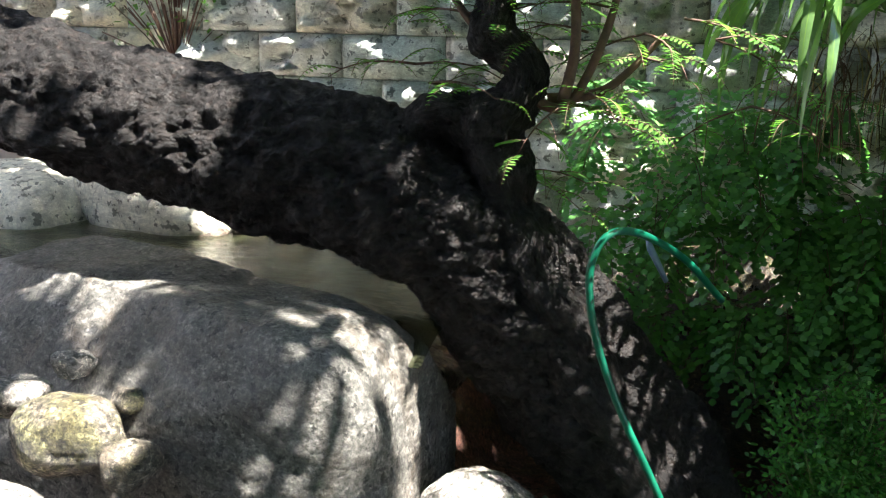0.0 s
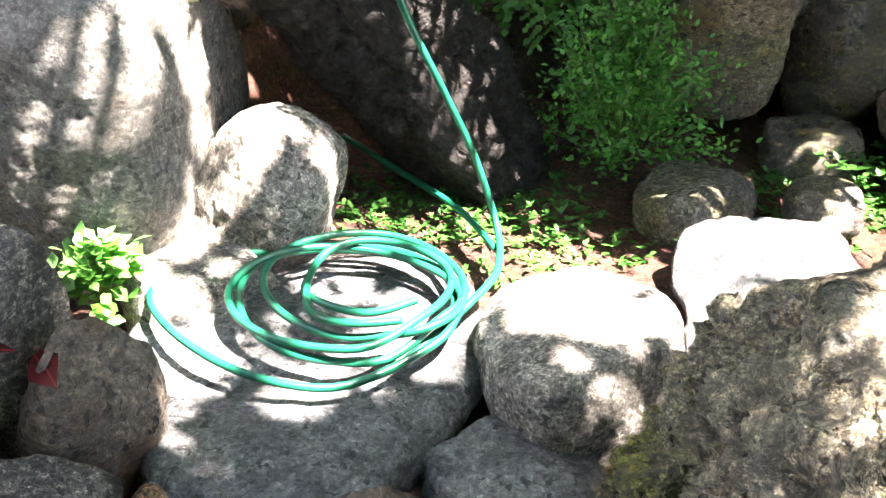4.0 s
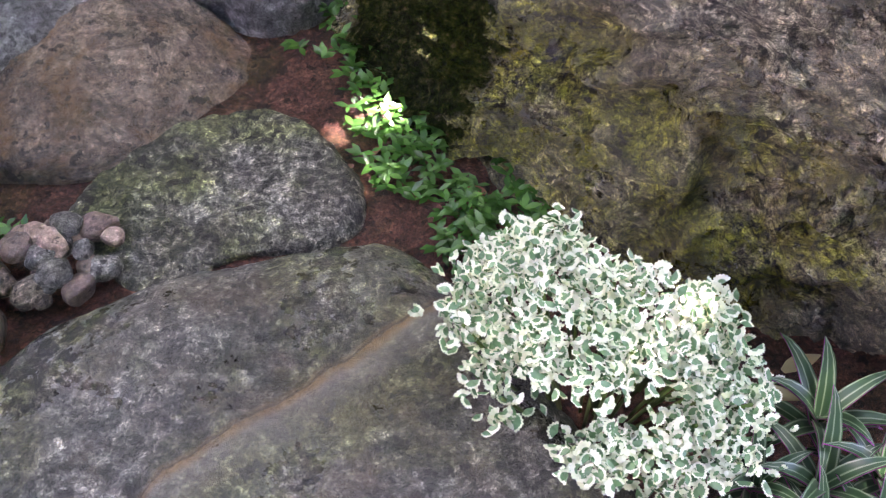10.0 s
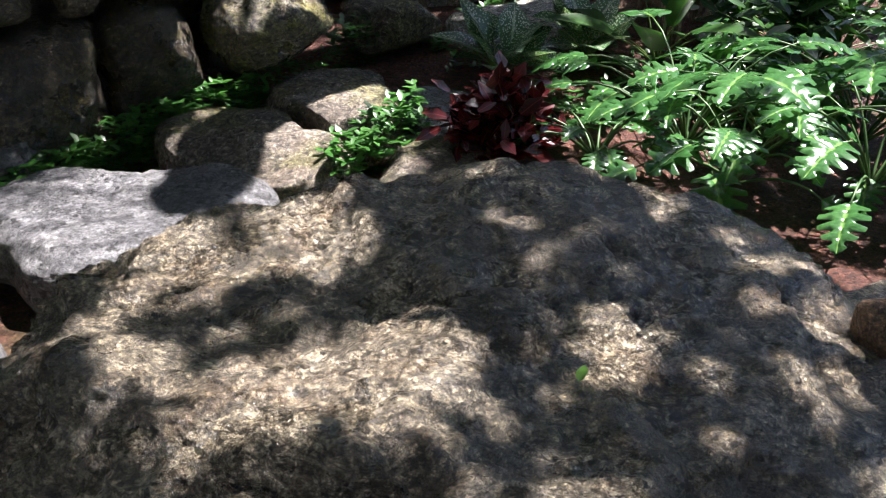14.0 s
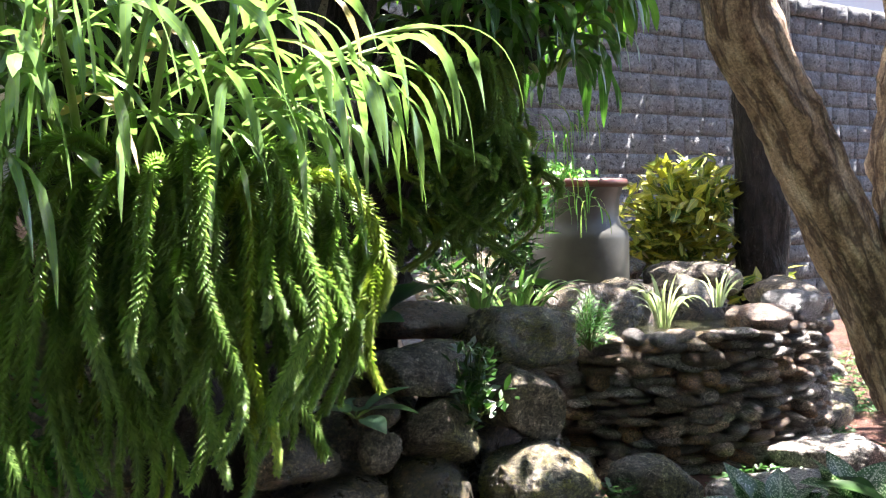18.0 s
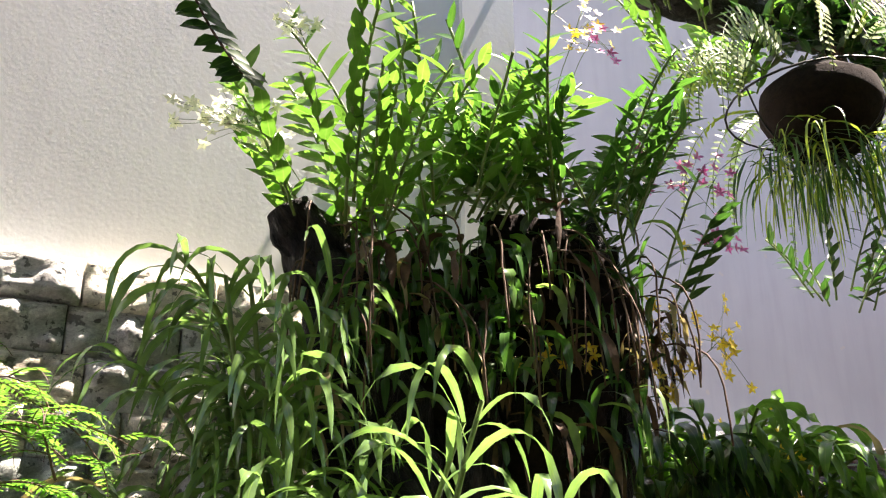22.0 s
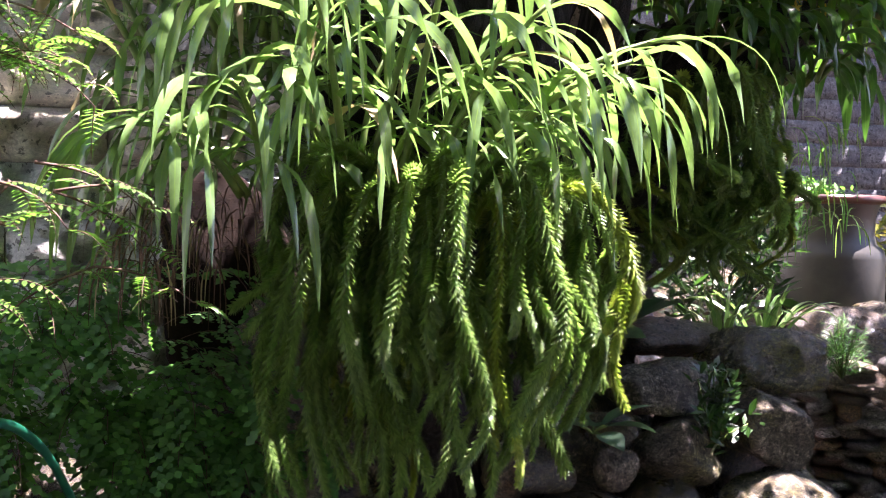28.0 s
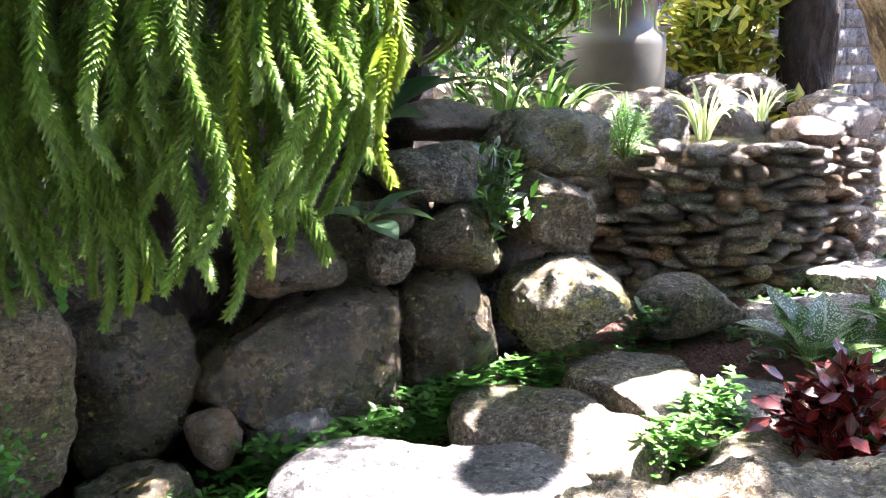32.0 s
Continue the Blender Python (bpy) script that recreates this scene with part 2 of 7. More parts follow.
def leaf_mat(name, dark, light, rough=0.4, through=0.4, vein=None, spots=None, gloss=0.7):
    m = Mat(name)
    geo = m.add("ShaderNodeNewGeometry")
    uv = m.add("ShaderNodeUVMap")
    sep = m.add("ShaderNodeSeparateXYZ")
    m.l.new(uv.outputs[0], sep.inputs[0])
    col = m.ramp(geo.outputs["Random Per Island"], [(0.0, dark), (1.0, light)])
    v = m.coords(1.0, 3.0)
    patch = m.noise(v, 14.0, 3, 0.6)
    col = m.mix(1.0, col, m.ramp(patch, [(0.3, 0.7), (0.7, 1.25)]), "MULTIPLY")
    across = m.math("ABSOLUTE", m.math("SUBTRACT", sep.outputs[0], 0.5))
    if vein:
        col = m.mix(m.ramp(across, [(0.02, 1.0), (0.06, 0.0)]), col, vein)
    if spots:
        vv = m.voronoi(v, spots[0])
        col = m.mix(m.ramp(vv, [(0.3, 1.0), (0.42, 0.0)]), col, spots[1])
    m.set(Base_Color=col, Roughness=rough, Normal=m.bump(patch, 0.25, 0.004), Specular_IOR_Level=gloss)
    light_col = m.mix(1.0, col, (1.45, 1.55, 1.0), "MULTIPLY")
    return m.leafy(light_col, through).m


def bark_mat(name, dark, mid, light, across=30.0, along=30.0, bumpy=1.0, spec=0.7):
    """Bark in plates: so many cells round the stem and so many to the metre along it."""
    m = Mat(name)
    v = m.coords((1.0, 1.0, 1.0), 3.0)
    uv = m.add("ShaderNodeUVMap")
    mp = m.add("ShaderNodeMapping")
    mp.inputs["Scale"].default_value = (across, along, 1.0)
    m.l.new(uv.outputs[0], mp.inputs[0])
    ridge = m.noise(mp.outputs[0], 0.8, 14, 0.7, 0.25)
    vein = m.math("ABSOLUTE", m.math("SUBTRACT", m.noise(mp.outputs[0], 0.6, 8, 0.55, 0.3), 0.5))
    big = m.noise(v, 4.0, 10, 0.65, 0.5)
    fine = m.noise(v, 70.0, 5, 0.75)
    col = m.ramp(ridge, [(0.4, dark), (0.52, mid), (0.66, light)])
    col = m.mix(m.ramp(big, [(0.46, 0.0), (0.58, 0.7)]), col, mid)
    col = m.mix(m.ramp(vein, [(0.015, 0.9), (0.05, 0.0)]), col, dark)
    col = m.mix(1.0, col, m.ramp(fine, [(0.3, 0.35), (0.5, 1.0), (0.7, 1.9)]), "MULTIPLY")
    hgt = m.math("ADD", ridge, m.math("MULTIPLY", m.ramp(vein, [(0.0, 0.0), (0.07, 1.0)]), 0.35))
    n1 = m.bump(hgt, 0.9 * bumpy, 0.03)
    n2 = m.bump(fine, 0.7 * bumpy, 0.006, n1)
    m.set(Base_Color=col, Roughness=m.ramp(ridge, [(0.4, 0.85), (0.62, 0.4)]), Normal=n2, Specular_IOR_Level=spec)
    return m.m


def plain_mat(name, a, b, rough=0.6, scale=8.0, bump=0.2, metal=0.0, spec=0.5):
    m = Mat(name)
    v = m.coords(1.0, 2.0)
    nz = m.noise(v, scale, 6, 0.65, 0.3)
    fine = m.noise(v, scale * 9, 4, 0.6)
    col = m.ramp(nz, [(0.3, a), (0.7, b)])
    m.set(Base_Color=col, Roughness=rough, Metallic=metal, Normal=m.bump(fine, bump, 0.004, m.bump(nz, bump, 0.01)), Specular_IOR_Level=spec)
    return m.m


def plaster_mat(name="painted_plaster", a=(0.62, 0.63, 0.61), b=(0.73, 0.74, 0.73)):
    m = Mat(name)
    v = m.coords(1.0)
    big = m.noise(v, 0.7, 5, 0.55, 0.3)
    streak = m.noise(m.coords((5.0, 5.0, 0.5)), 1.6, 5, 0.6)
    fine = m.noise(v, 45.0, 4, 0.6)
    pit = m.noise(v, 7.0, 3, 0.4)
    col = m.ramp(big, [(0.3, a), (0.7, b)])
    col = m.mix(m.ramp(streak, [(0.45, 0.0), (0.75, 0.35)]), col, tuple(0.85 * c for c in a))
    col = m.mix(m.ramp(pit, [(0.74, 0.0), (0.76, 0.5)]), col, (0.4, 0.36, 0.3))
    n1 = m.bump(fine, 0.2, 0.004)
    m.set(Base_Color=col, Roughness=0.85, Normal=n1)
    return m.m


M_SLAB = rock_mat("grey_slab_stone", (0.13, 0.122, 0.095), (0.19, 0.178, 0.145), (0.26, 0.245, 0.21), moss=0.2, moss_col=(0.055, 0.062, 0.024), wet=0.9, rust=0.2, gritty=0.85, crack=0.4, wrinkle=0.5)
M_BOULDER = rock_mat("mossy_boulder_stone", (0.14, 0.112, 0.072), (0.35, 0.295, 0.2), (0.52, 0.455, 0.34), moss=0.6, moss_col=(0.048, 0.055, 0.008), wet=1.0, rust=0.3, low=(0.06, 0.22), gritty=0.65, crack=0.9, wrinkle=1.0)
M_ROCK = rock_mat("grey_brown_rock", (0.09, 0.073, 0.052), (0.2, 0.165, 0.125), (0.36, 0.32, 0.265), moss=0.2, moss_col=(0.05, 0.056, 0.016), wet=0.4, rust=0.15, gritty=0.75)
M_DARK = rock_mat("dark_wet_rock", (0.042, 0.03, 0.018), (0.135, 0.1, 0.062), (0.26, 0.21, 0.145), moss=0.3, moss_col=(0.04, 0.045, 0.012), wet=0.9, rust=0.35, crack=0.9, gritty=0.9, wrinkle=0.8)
M_PALE = rock_mat("pale_sunlit_rock", (0.28, 0.25, 0.21), (0.42, 0.38, 0.33), (0.6, 0.56, 0.5), moss=0.0, wet=0.15)
M_RUST = rock_mat("rusty_streaked_rock", (0.13, 0.085, 0.06), (0.27, 0.19, 0.135), (0.4, 0.32, 0.25), moss=0.0, wet=0.7, rust=0.9, gritty=0.45, wrinkle=0.5)
M_BLUE = rock_mat("blue_grey_schist", (0.085, 0.085, 0.09), (0.19, 0.19, 0.195), (0.36, 0.355, 0.35), moss=0.0, wet=0.7, gritty=0.5, crack=0.7)
M_TAN = rock_mat("tan_wall_stone", (0.55, 0.51, 0.4), (0.7, 0.65, 0.52), (0.8, 0.76, 0.64), moss=0.0, wet=0.0, grain=0.7, gritty=0.12, crack=0.5, wrinkle=0.15, bumpy=0.4)
M_GREENSTONE = rock_mat("green_grey_wall_stone", (0.42, 0.48, 0.44), (0.55, 0.6, 0.54), (0.66, 0.69, 0.62), moss=0.0, wet=0.0, grain=0.7, gritty=0.12, crack=0.4, bumpy=0.4)
M_GREY = rock_mat("grey_wall_stone", (0.065, 0.07, 0.078), (0.11, 0.116, 0.124), (0.165, 0.17, 0.178), moss=0.0, wet=0.0, grain=0.7, gritty=0.25, crack=0.4, bumpy=0.4)
M_GREYB = rock_mat("light_grey_wall_stone", (0.42, 0.42, 0.38), (0.56, 0.56, 0.52), (0.68, 0.68, 0.63), moss=0.0, wet=0.0, grain=0.7, gritty=0.12, crack=0.5, wrinkle=0.15, bumpy=0.4)
M_COB = [rock_mat("brown_cobble", (0.14, 0.1, 0.07), (0.29, 0.22, 0.155), (0.45, 0.37, 0.28), wet=0.45, grain=1.6),
         rock_mat("grey_cobble", (0.13, 0.12, 0.1), (0.26, 0.24, 0.21), (0.44, 0.41, 0.37), wet=0.45, grain=1.6),
         rock_mat("orange_cobble", (0.16, 0.09, 0.045), (0.27, 0.16, 0.08), (0.36, 0.25, 0.15), wet=0.4, grain=1.6)]
M_PEBBLE = rock_mat("pinkish_brown_pebble", (0.2, 0.12, 0.09), (0.34, 0.225, 0.175), (0.5, 0.37, 0.3), wet=0.6, grain=1.6, gritty=0.3, bumpy=0.4)
M_SOIL = rock_mat("red_brown_soil", (0.06, 0.024, 0.016), (0.115, 0.045, 0.03), (0.18, 0.08, 0.055), moss=0.12, moss_col=(0.03, 0.05, 0.012), wet=0.1, grain=1.3, bumpy=1.6)
M_TANRUST = rock_mat("tan_rusty_rock", (0.16, 0.112, 0.06), (0.37, 0.285, 0.175), (0.55, 0.46, 0.32), moss=0.15, wet=0.6, rust=0.7, gritty=0.4, crack=0.8, wrinkle=0.8)
M_SPECKLE = rock_mat("speckled_quartz_stone", (0.06, 0.055, 0.04), (0.17, 0.155, 0.125), (0.34, 0.32, 0.28), moss=0.3, moss_col=(0.045, 0.055, 0.016), wet=0.5, gritty=1.0, crack=0.2)
M_GNARL = rock_mat("gnarled_grey_rock", (0.075, 0.06, 0.045), (0.2, 0.17, 0.135), (0.36, 0.32, 0.27), wet=0.4, gritty=0.8, crack=1.0, bumpy=1.3, wrinkle=1.0)
M_POOL = rock_mat("smooth_grey_pool_stone", (0.095, 0.088, 0.075), (0.155, 0.145, 0.125), (0.23, 0.215, 0.19), moss=0.0, wet=0.6, rust=0.15, gritty=0.5, crack=0.3, bumpy=0.6)
M_PLASTER = plaster_mat()
# White plaster darkened and blued in its colour to stand for shade.
M_PLASTER_DIM = plaster_mat("dimmed_plaster", (0.28, 0.29, 0.325), (0.35, 0.36, 0.395))
M_MORTAR = plain_mat("mortar", (0.2, 0.19, 0.165), (0.3, 0.285, 0.25), 0.9, 12, 0.5)
M_BARK = bark_mat("black_wet_bark", (0.004, 0.0027, 0.002), (0.012, 0.0075, 0.0055), (0.048, 0.033, 0.026), 46.0, 34.0, 1.6, 0.4)
M_BARK2 = bark_mat("peeling_tan_bark", (0.07, 0.036, 0.018), (0.33, 0.23, 0.14), (0.58, 0.48, 0.35), 13.0, 3.0, 1.5)
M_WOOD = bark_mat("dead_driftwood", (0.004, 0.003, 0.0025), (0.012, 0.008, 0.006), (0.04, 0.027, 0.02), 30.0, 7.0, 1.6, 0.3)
M_ROOT = plain_mat("brown_root_fibre", (0.05, 0.03, 0.018), (0.13, 0.075, 0.04), 0.9, 20, 0.5)
M_HOSE = plain_mat("green_hose_rubber", (0.003, 0.075, 0.04), (0.006, 0.115, 0.062), 0.3, 6, 0.05)
M_STRAP = leaf_mat("strap_leaf", (0.035, 0.105, 0.022), (0.21, 0.34, 0.12), 0.2, 0.34, vein=(0.16, 0.28, 0.06), gloss=1.0)
M_DRY = leaf_mat("dry_leaf", (0.2, 0.14, 0.07), (0.38, 0.31, 0.18), 0.6, 0.4)
M_TASSEL = leaf_mat("tassel_fern_leaf", (0.095, 0.18, 0.04), (0.21, 0.325, 0.085), 0.45, 0.45)
M_TASSEL2 = leaf_mat("tassel_fern_leaf_yellow", (0.17, 0.25, 0.03), (0.3, 0.38, 0.06), 0.45, 0.4)
M_ORCHID = leaf_mat("orchid_leaf", (0.045, 0.13, 0.018), (0.12, 0.25, 0.04), 0.32, 0.45, vein=(0.12, 0.22, 0.05))
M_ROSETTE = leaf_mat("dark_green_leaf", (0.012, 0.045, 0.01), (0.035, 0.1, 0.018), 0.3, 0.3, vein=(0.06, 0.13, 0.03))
M_MAIDEN = leaf_mat("maidenhair_leaflet", (0.05, 0.16, 0.035), (0.12, 0.32, 0.065), 0.5, 0.4)
M_FINE = leaf_mat("fine_bright_leaflet", (0.05, 0.18, 0.03), (0.13, 0.33, 0.06), 0.5, 0.4)
M_FEATHER = leaf_mat("feathery_leaflet", (0.07, 0.2, 0.025), (0.14, 0.3, 0.05), 0.45, 0.5)
M_PHILO = leaf_mat("lobed_leaf", (0.018, 0.075, 0.02), (0.055, 0.15, 0.04), 0.2, 0.35, vein=(0.16, 0.3, 0.08))
M_MAT = leaf_mat("ground_cover_leaf", (0.018, 0.08, 0.012), (0.06, 0.18, 0.028), 0.35, 0.35)
M_CREAM = leaf_mat("cream_leaf_margin", (0.6, 0.61, 0.45), (0.74, 0.75, 0.6), 0.45, 0.2)
M_CREAMG = leaf_mat("grey_green_leaf_heart", (0.06, 0.15, 0.065), (0.17, 0.29, 0.15), 0.45, 0.3)
M_CROTON = leaf_mat("croton_leaf", (0.03, 0.1, 0.012), (0.36, 0.34, 0.04), 0.35, 0.3, vein=(0.45, 0.4, 0.07))
M_RED = leaf_mat("dark_red_leaf", (0.025, 0.004, 0.005), (0.12, 0.01, 0.011), 0.25, 0.25, vein=(0.2, 0.03, 0.03))
M_SPECK = leaf_mat("speckled_leaf", (0.02, 0.075, 0.02), (0.04, 0.11, 0.03), 0.3, 0.3, vein=(0.25, 0.32, 0.2), spots=(95.0, (0.45, 0.52, 0.38)))
M_PURPLE = leaf_mat("purple_leaf_back", (0.16, 0.01, 0.13), (0.3, 0.02, 0.24), 0.35, 0.3)
M_STEM = plain_mat("green_stem", (0.06, 0.12, 0.02), (0.14, 0.2, 0.04), 0.5, 14, 0.1)
M_TWIG = plain_mat("brown_twig", (0.05, 0.025, 0.018), (0.14, 0.07, 0.045), 0.7, 30, 0.4)
M_WHITE = leaf_mat("white_petal", (0.75, 0.76, 0.68), (0.85, 0.85, 0.8), 0.5, 0.4)
M_YELLOW = leaf_mat("yellow_petal", (0.75, 0.5, 0.03), (0.85, 0.68, 0.1), 0.5, 0.4)
M_MAGENTA = leaf_mat("magenta_petal", (0.45, 0.06, 0.33), (0.6, 0.2, 0.5), 0.5, 0.4)
M_POT = plain_mat("grey_glazed_jar", (0.018, 0.018, 0.013), (0.04, 0.039, 0.029), 0.45, 5, 0.1, 0.0, 0.4)
M_RIM = plain_mat("brown_red_jar_rim", (0.06, 0.02, 0.015), (0.1, 0.035, 0.025), 0.35, 8, 0.1)
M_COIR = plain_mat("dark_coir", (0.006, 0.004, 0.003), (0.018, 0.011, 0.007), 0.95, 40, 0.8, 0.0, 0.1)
M_WIRE = plain_mat("black_wire", (0.01, 0.01, 0.01), (0.02, 0.02, 0.02), 0.5, 20, 0.1, 0.6)


def rhoeo_mat():
    m = Mat("striped_leaf")
    uv = m.add("ShaderNodeUVMap")
    sep = m.add("ShaderNodeSeparateXYZ")
    m.l.new(uv.outputs[0], sep.inputs[0])
    jitter = m.noise(m.coords((1, 1, 1), 2.0), 18.0, 2, 0.5)
    x = m.math("ADD", m.math("MULTIPLY", sep.outputs[0], 15.0), m.math("MULTIPLY", jitter, 1.6))
    line = m.math("SINE", x)
    col = m.ramp(line, [(0.2, (0.018, 0.055, 0.02)), (0.75, (0.05, 0.1, 0.04)), (0.95, (0.17, 0.22, 0.14))])
    m.set(Base_Color=col, Roughness=0.35)
    return m.leafy(col, 0.2).m


M_RHOEO = rhoeo_mat()


def water_mat():
    m = Mat("shallow_stream_water")
    rip = m.noise(m.coords((1.0, 3.0, 1.0)), 9.0, 4, 0.6, 1.0)
    m.set(Base_Color=(0.14, 0.15, 0.08), Roughness=0.05, IOR=1.33, Transmission_Weight=0.85, Normal=m.bump(rip, 0.35, 0.02))
    return m.m


M_WATER = water_mat()


# ---- mesh helpers ----
class Build:
    """Collects faces for one mesh, with a material index and a UV for every corner."""

    def __init__(self):
        self.v, self.f, self.mi, self.uv = [], [], [], []

    def face(self, ids, mat=0, uvs=None):
        self.f.append(ids)
        self.mi.append(mat)
        self.uv.extend(uvs if uvs else [(0.5, 0.5)] * len(ids))

    def tube(self, path, radii, sides=8, mat=0, wobble=0.0, seed=0, closed=True, flute=0.0, plates=0.0):
        path = [Vector(p) for p in path]
        base, length = len(self.v), 0.0
        up = Vector((0.13, 0.29, 0.95))
        lens = []
        for i, p in enumerate(path):
            t = (path[min(i + 1, len(path) - 1)] - path[max(i - 1, 0)]).normalized()
            side = t.cross(up)
            side = side.normalized() if side.length > 1e-4 else t.orthogonal().normalized()
            up = side.cross(t).normalized()
            length += (p - path[i - 1]).length if i else 0.0
            lens.append(length)
            r = radii[i] if not isinstance(radii, (int, float)) else radii
            for k in range(sides):
                a = 2 * math.pi * k / sides
                d = side * math.cos(a) + up * math.sin(a)
                rr = r
                if wobble:
                    rr *= 1 + wobble * noise.fractal((p + d * r) * 4.0 + Vector((seed, 0, 0)), 0.8, 2.0, 4)
                if flute:
                    rr *= 1 + flute * math.sin(5 * a + 1.3 * length + seed) * (0.6 + 0.4 * math.sin(2 * a + seed)) + 0.5 * flute * math.sin(11 * a - 2.0 * length)
                if plates:
                    q = p + d * r
                    rr += plates * (0.9 - 3.0 * abs(noise.fractal(Vector((q.x * 9, q.y * 16, q.z * 13)) + Vector((seed, 3, 0)), 0.75, 2.2, 4)))
                    rr += 0.45 * plates * noise.noise(q * 47.0)
                self.v.append(p + d * rr)
        for i in range(len(path) - 1):
            for k in range(sides):
                k2 = (k + 1) % sides
                a, b = base + i * sides, base + (i + 1) * sides
                u0, u1 = k / sides, (k + 1) / sides
                self.face((a + k, a + k2, b + k2, b + k), mat, [(u0, lens[i]), (u1, lens[i]), (u1, lens[i + 1]), (u0, lens[i + 1])])
        if closed:
            self.face(tuple(base + k for k in reversed(range(sides))), mat)
            e = base + (len(path) - 1) * sides
            self.face(tuple(e + k for k in range(sides)), mat)
        return self

    def strip(self, path, widths, normal, mat=0, fold=0.0):
        """A leaf blade along a path: two halves that meet at the midrib."""
        base, n = len(self.v), len(path)
        for i, p in enumerate(path):
            t = (path[min(i + 1, n - 1)] - path[max(i - 1, 0)]).normalized()
            side = t.cross(normal)
            side = side.normalized() if side.length > 1e-5 else t.orthogonal().normalized()
            up = side.cross(t)
            w = widths[i]
            self.v += [p - side * w + up * (w * fold), p.copy(), p + side * w + up * (w * fold)]
        for i in range(n - 1):
            a, b = base + 3 * i, base + 3 * i + 3
            v0, v1 = i / (n - 1), (i + 1) / (n - 1)
            self.face((a, a + 1, b + 1, b), mat, [(0, v0), (0.5, v0), (0.5, v1), (0, v1)])
            self.face((a + 1, a + 2, b + 2, b + 1), mat, [(0.5, v0), (1, v0), (1, v1), (0.5, v1)])
        return self

    def leaf(self, base, d, n, length, width, mat=0, droop=0.0, fold=0.15, seg=3):
        d, n = d.normalized(), n.normalized()
        pts, wid = [], []
        p, cur = base.copy(), d.copy()
        for i in range(seg + 1):
            s = i / seg
            pts.append(p.copy())
            wid.append(width * 0.5 * max(0.04, math.sin(math.pi * min(1.0, 0.08 + 0.92 * s) ** 0.85)))
            cur = (cur + Vector((0, 0, -droop / seg))).normalized()
            p = p + cur * (length / seg)
        return self.strip(pts, wid, n, mat, fold)

    def mesh(self, name, materials, smooth=True):
        me = bpy.data.meshes.new(name)
        me.from_pydata([tuple(p) for p in self.v], [], self.f)
        for m in materials:
            me.materials.append(m)
        me.polygons.foreach_set("material_index", self.mi)
        me.polygons.foreach_set("use_smooth", [smooth] * len(self.f))
        layer = me.uv_layers.new(name="UVMap")
        layer.data.foreach_set("uv", np.array(self.uv, "f").ravel())
        me.update()
        return me


def part(name, build, materials, parent=None, label="", smooth=True):
    if not isinstance(materials, (list, tuple)):
        materials = [materials]
    me = build if isinstance(build, bpy.types.Mesh) else build.mesh(name, materials, smooth)
    ob = new(name, me)
    if parent is not None:
        ob.parent = parent
    if label:
        ob["label"] = label
    return ob


def thing(name, at, label, category, group="", kind=""):
    ob = new(name)
    ob.empty_display_size = 0.1
    ob.location = at
    return tagged(ob, label, category, group, kind)


SPHERES = {}


def sphere_data(sub):
    if sub not in SPHERES:
        bm = bmesh.new()
        bmesh.ops.create_icosphere(bm, subdivisions=sub, radius=1.0)
        bm.verts.ensure_lookup_table()
        SPHERES[sub] = ([v.co.copy() for v in bm.verts], [tuple(v.index for v in f.verts) for f in bm.faces])
        bm.free()
    return SPHERES[sub]


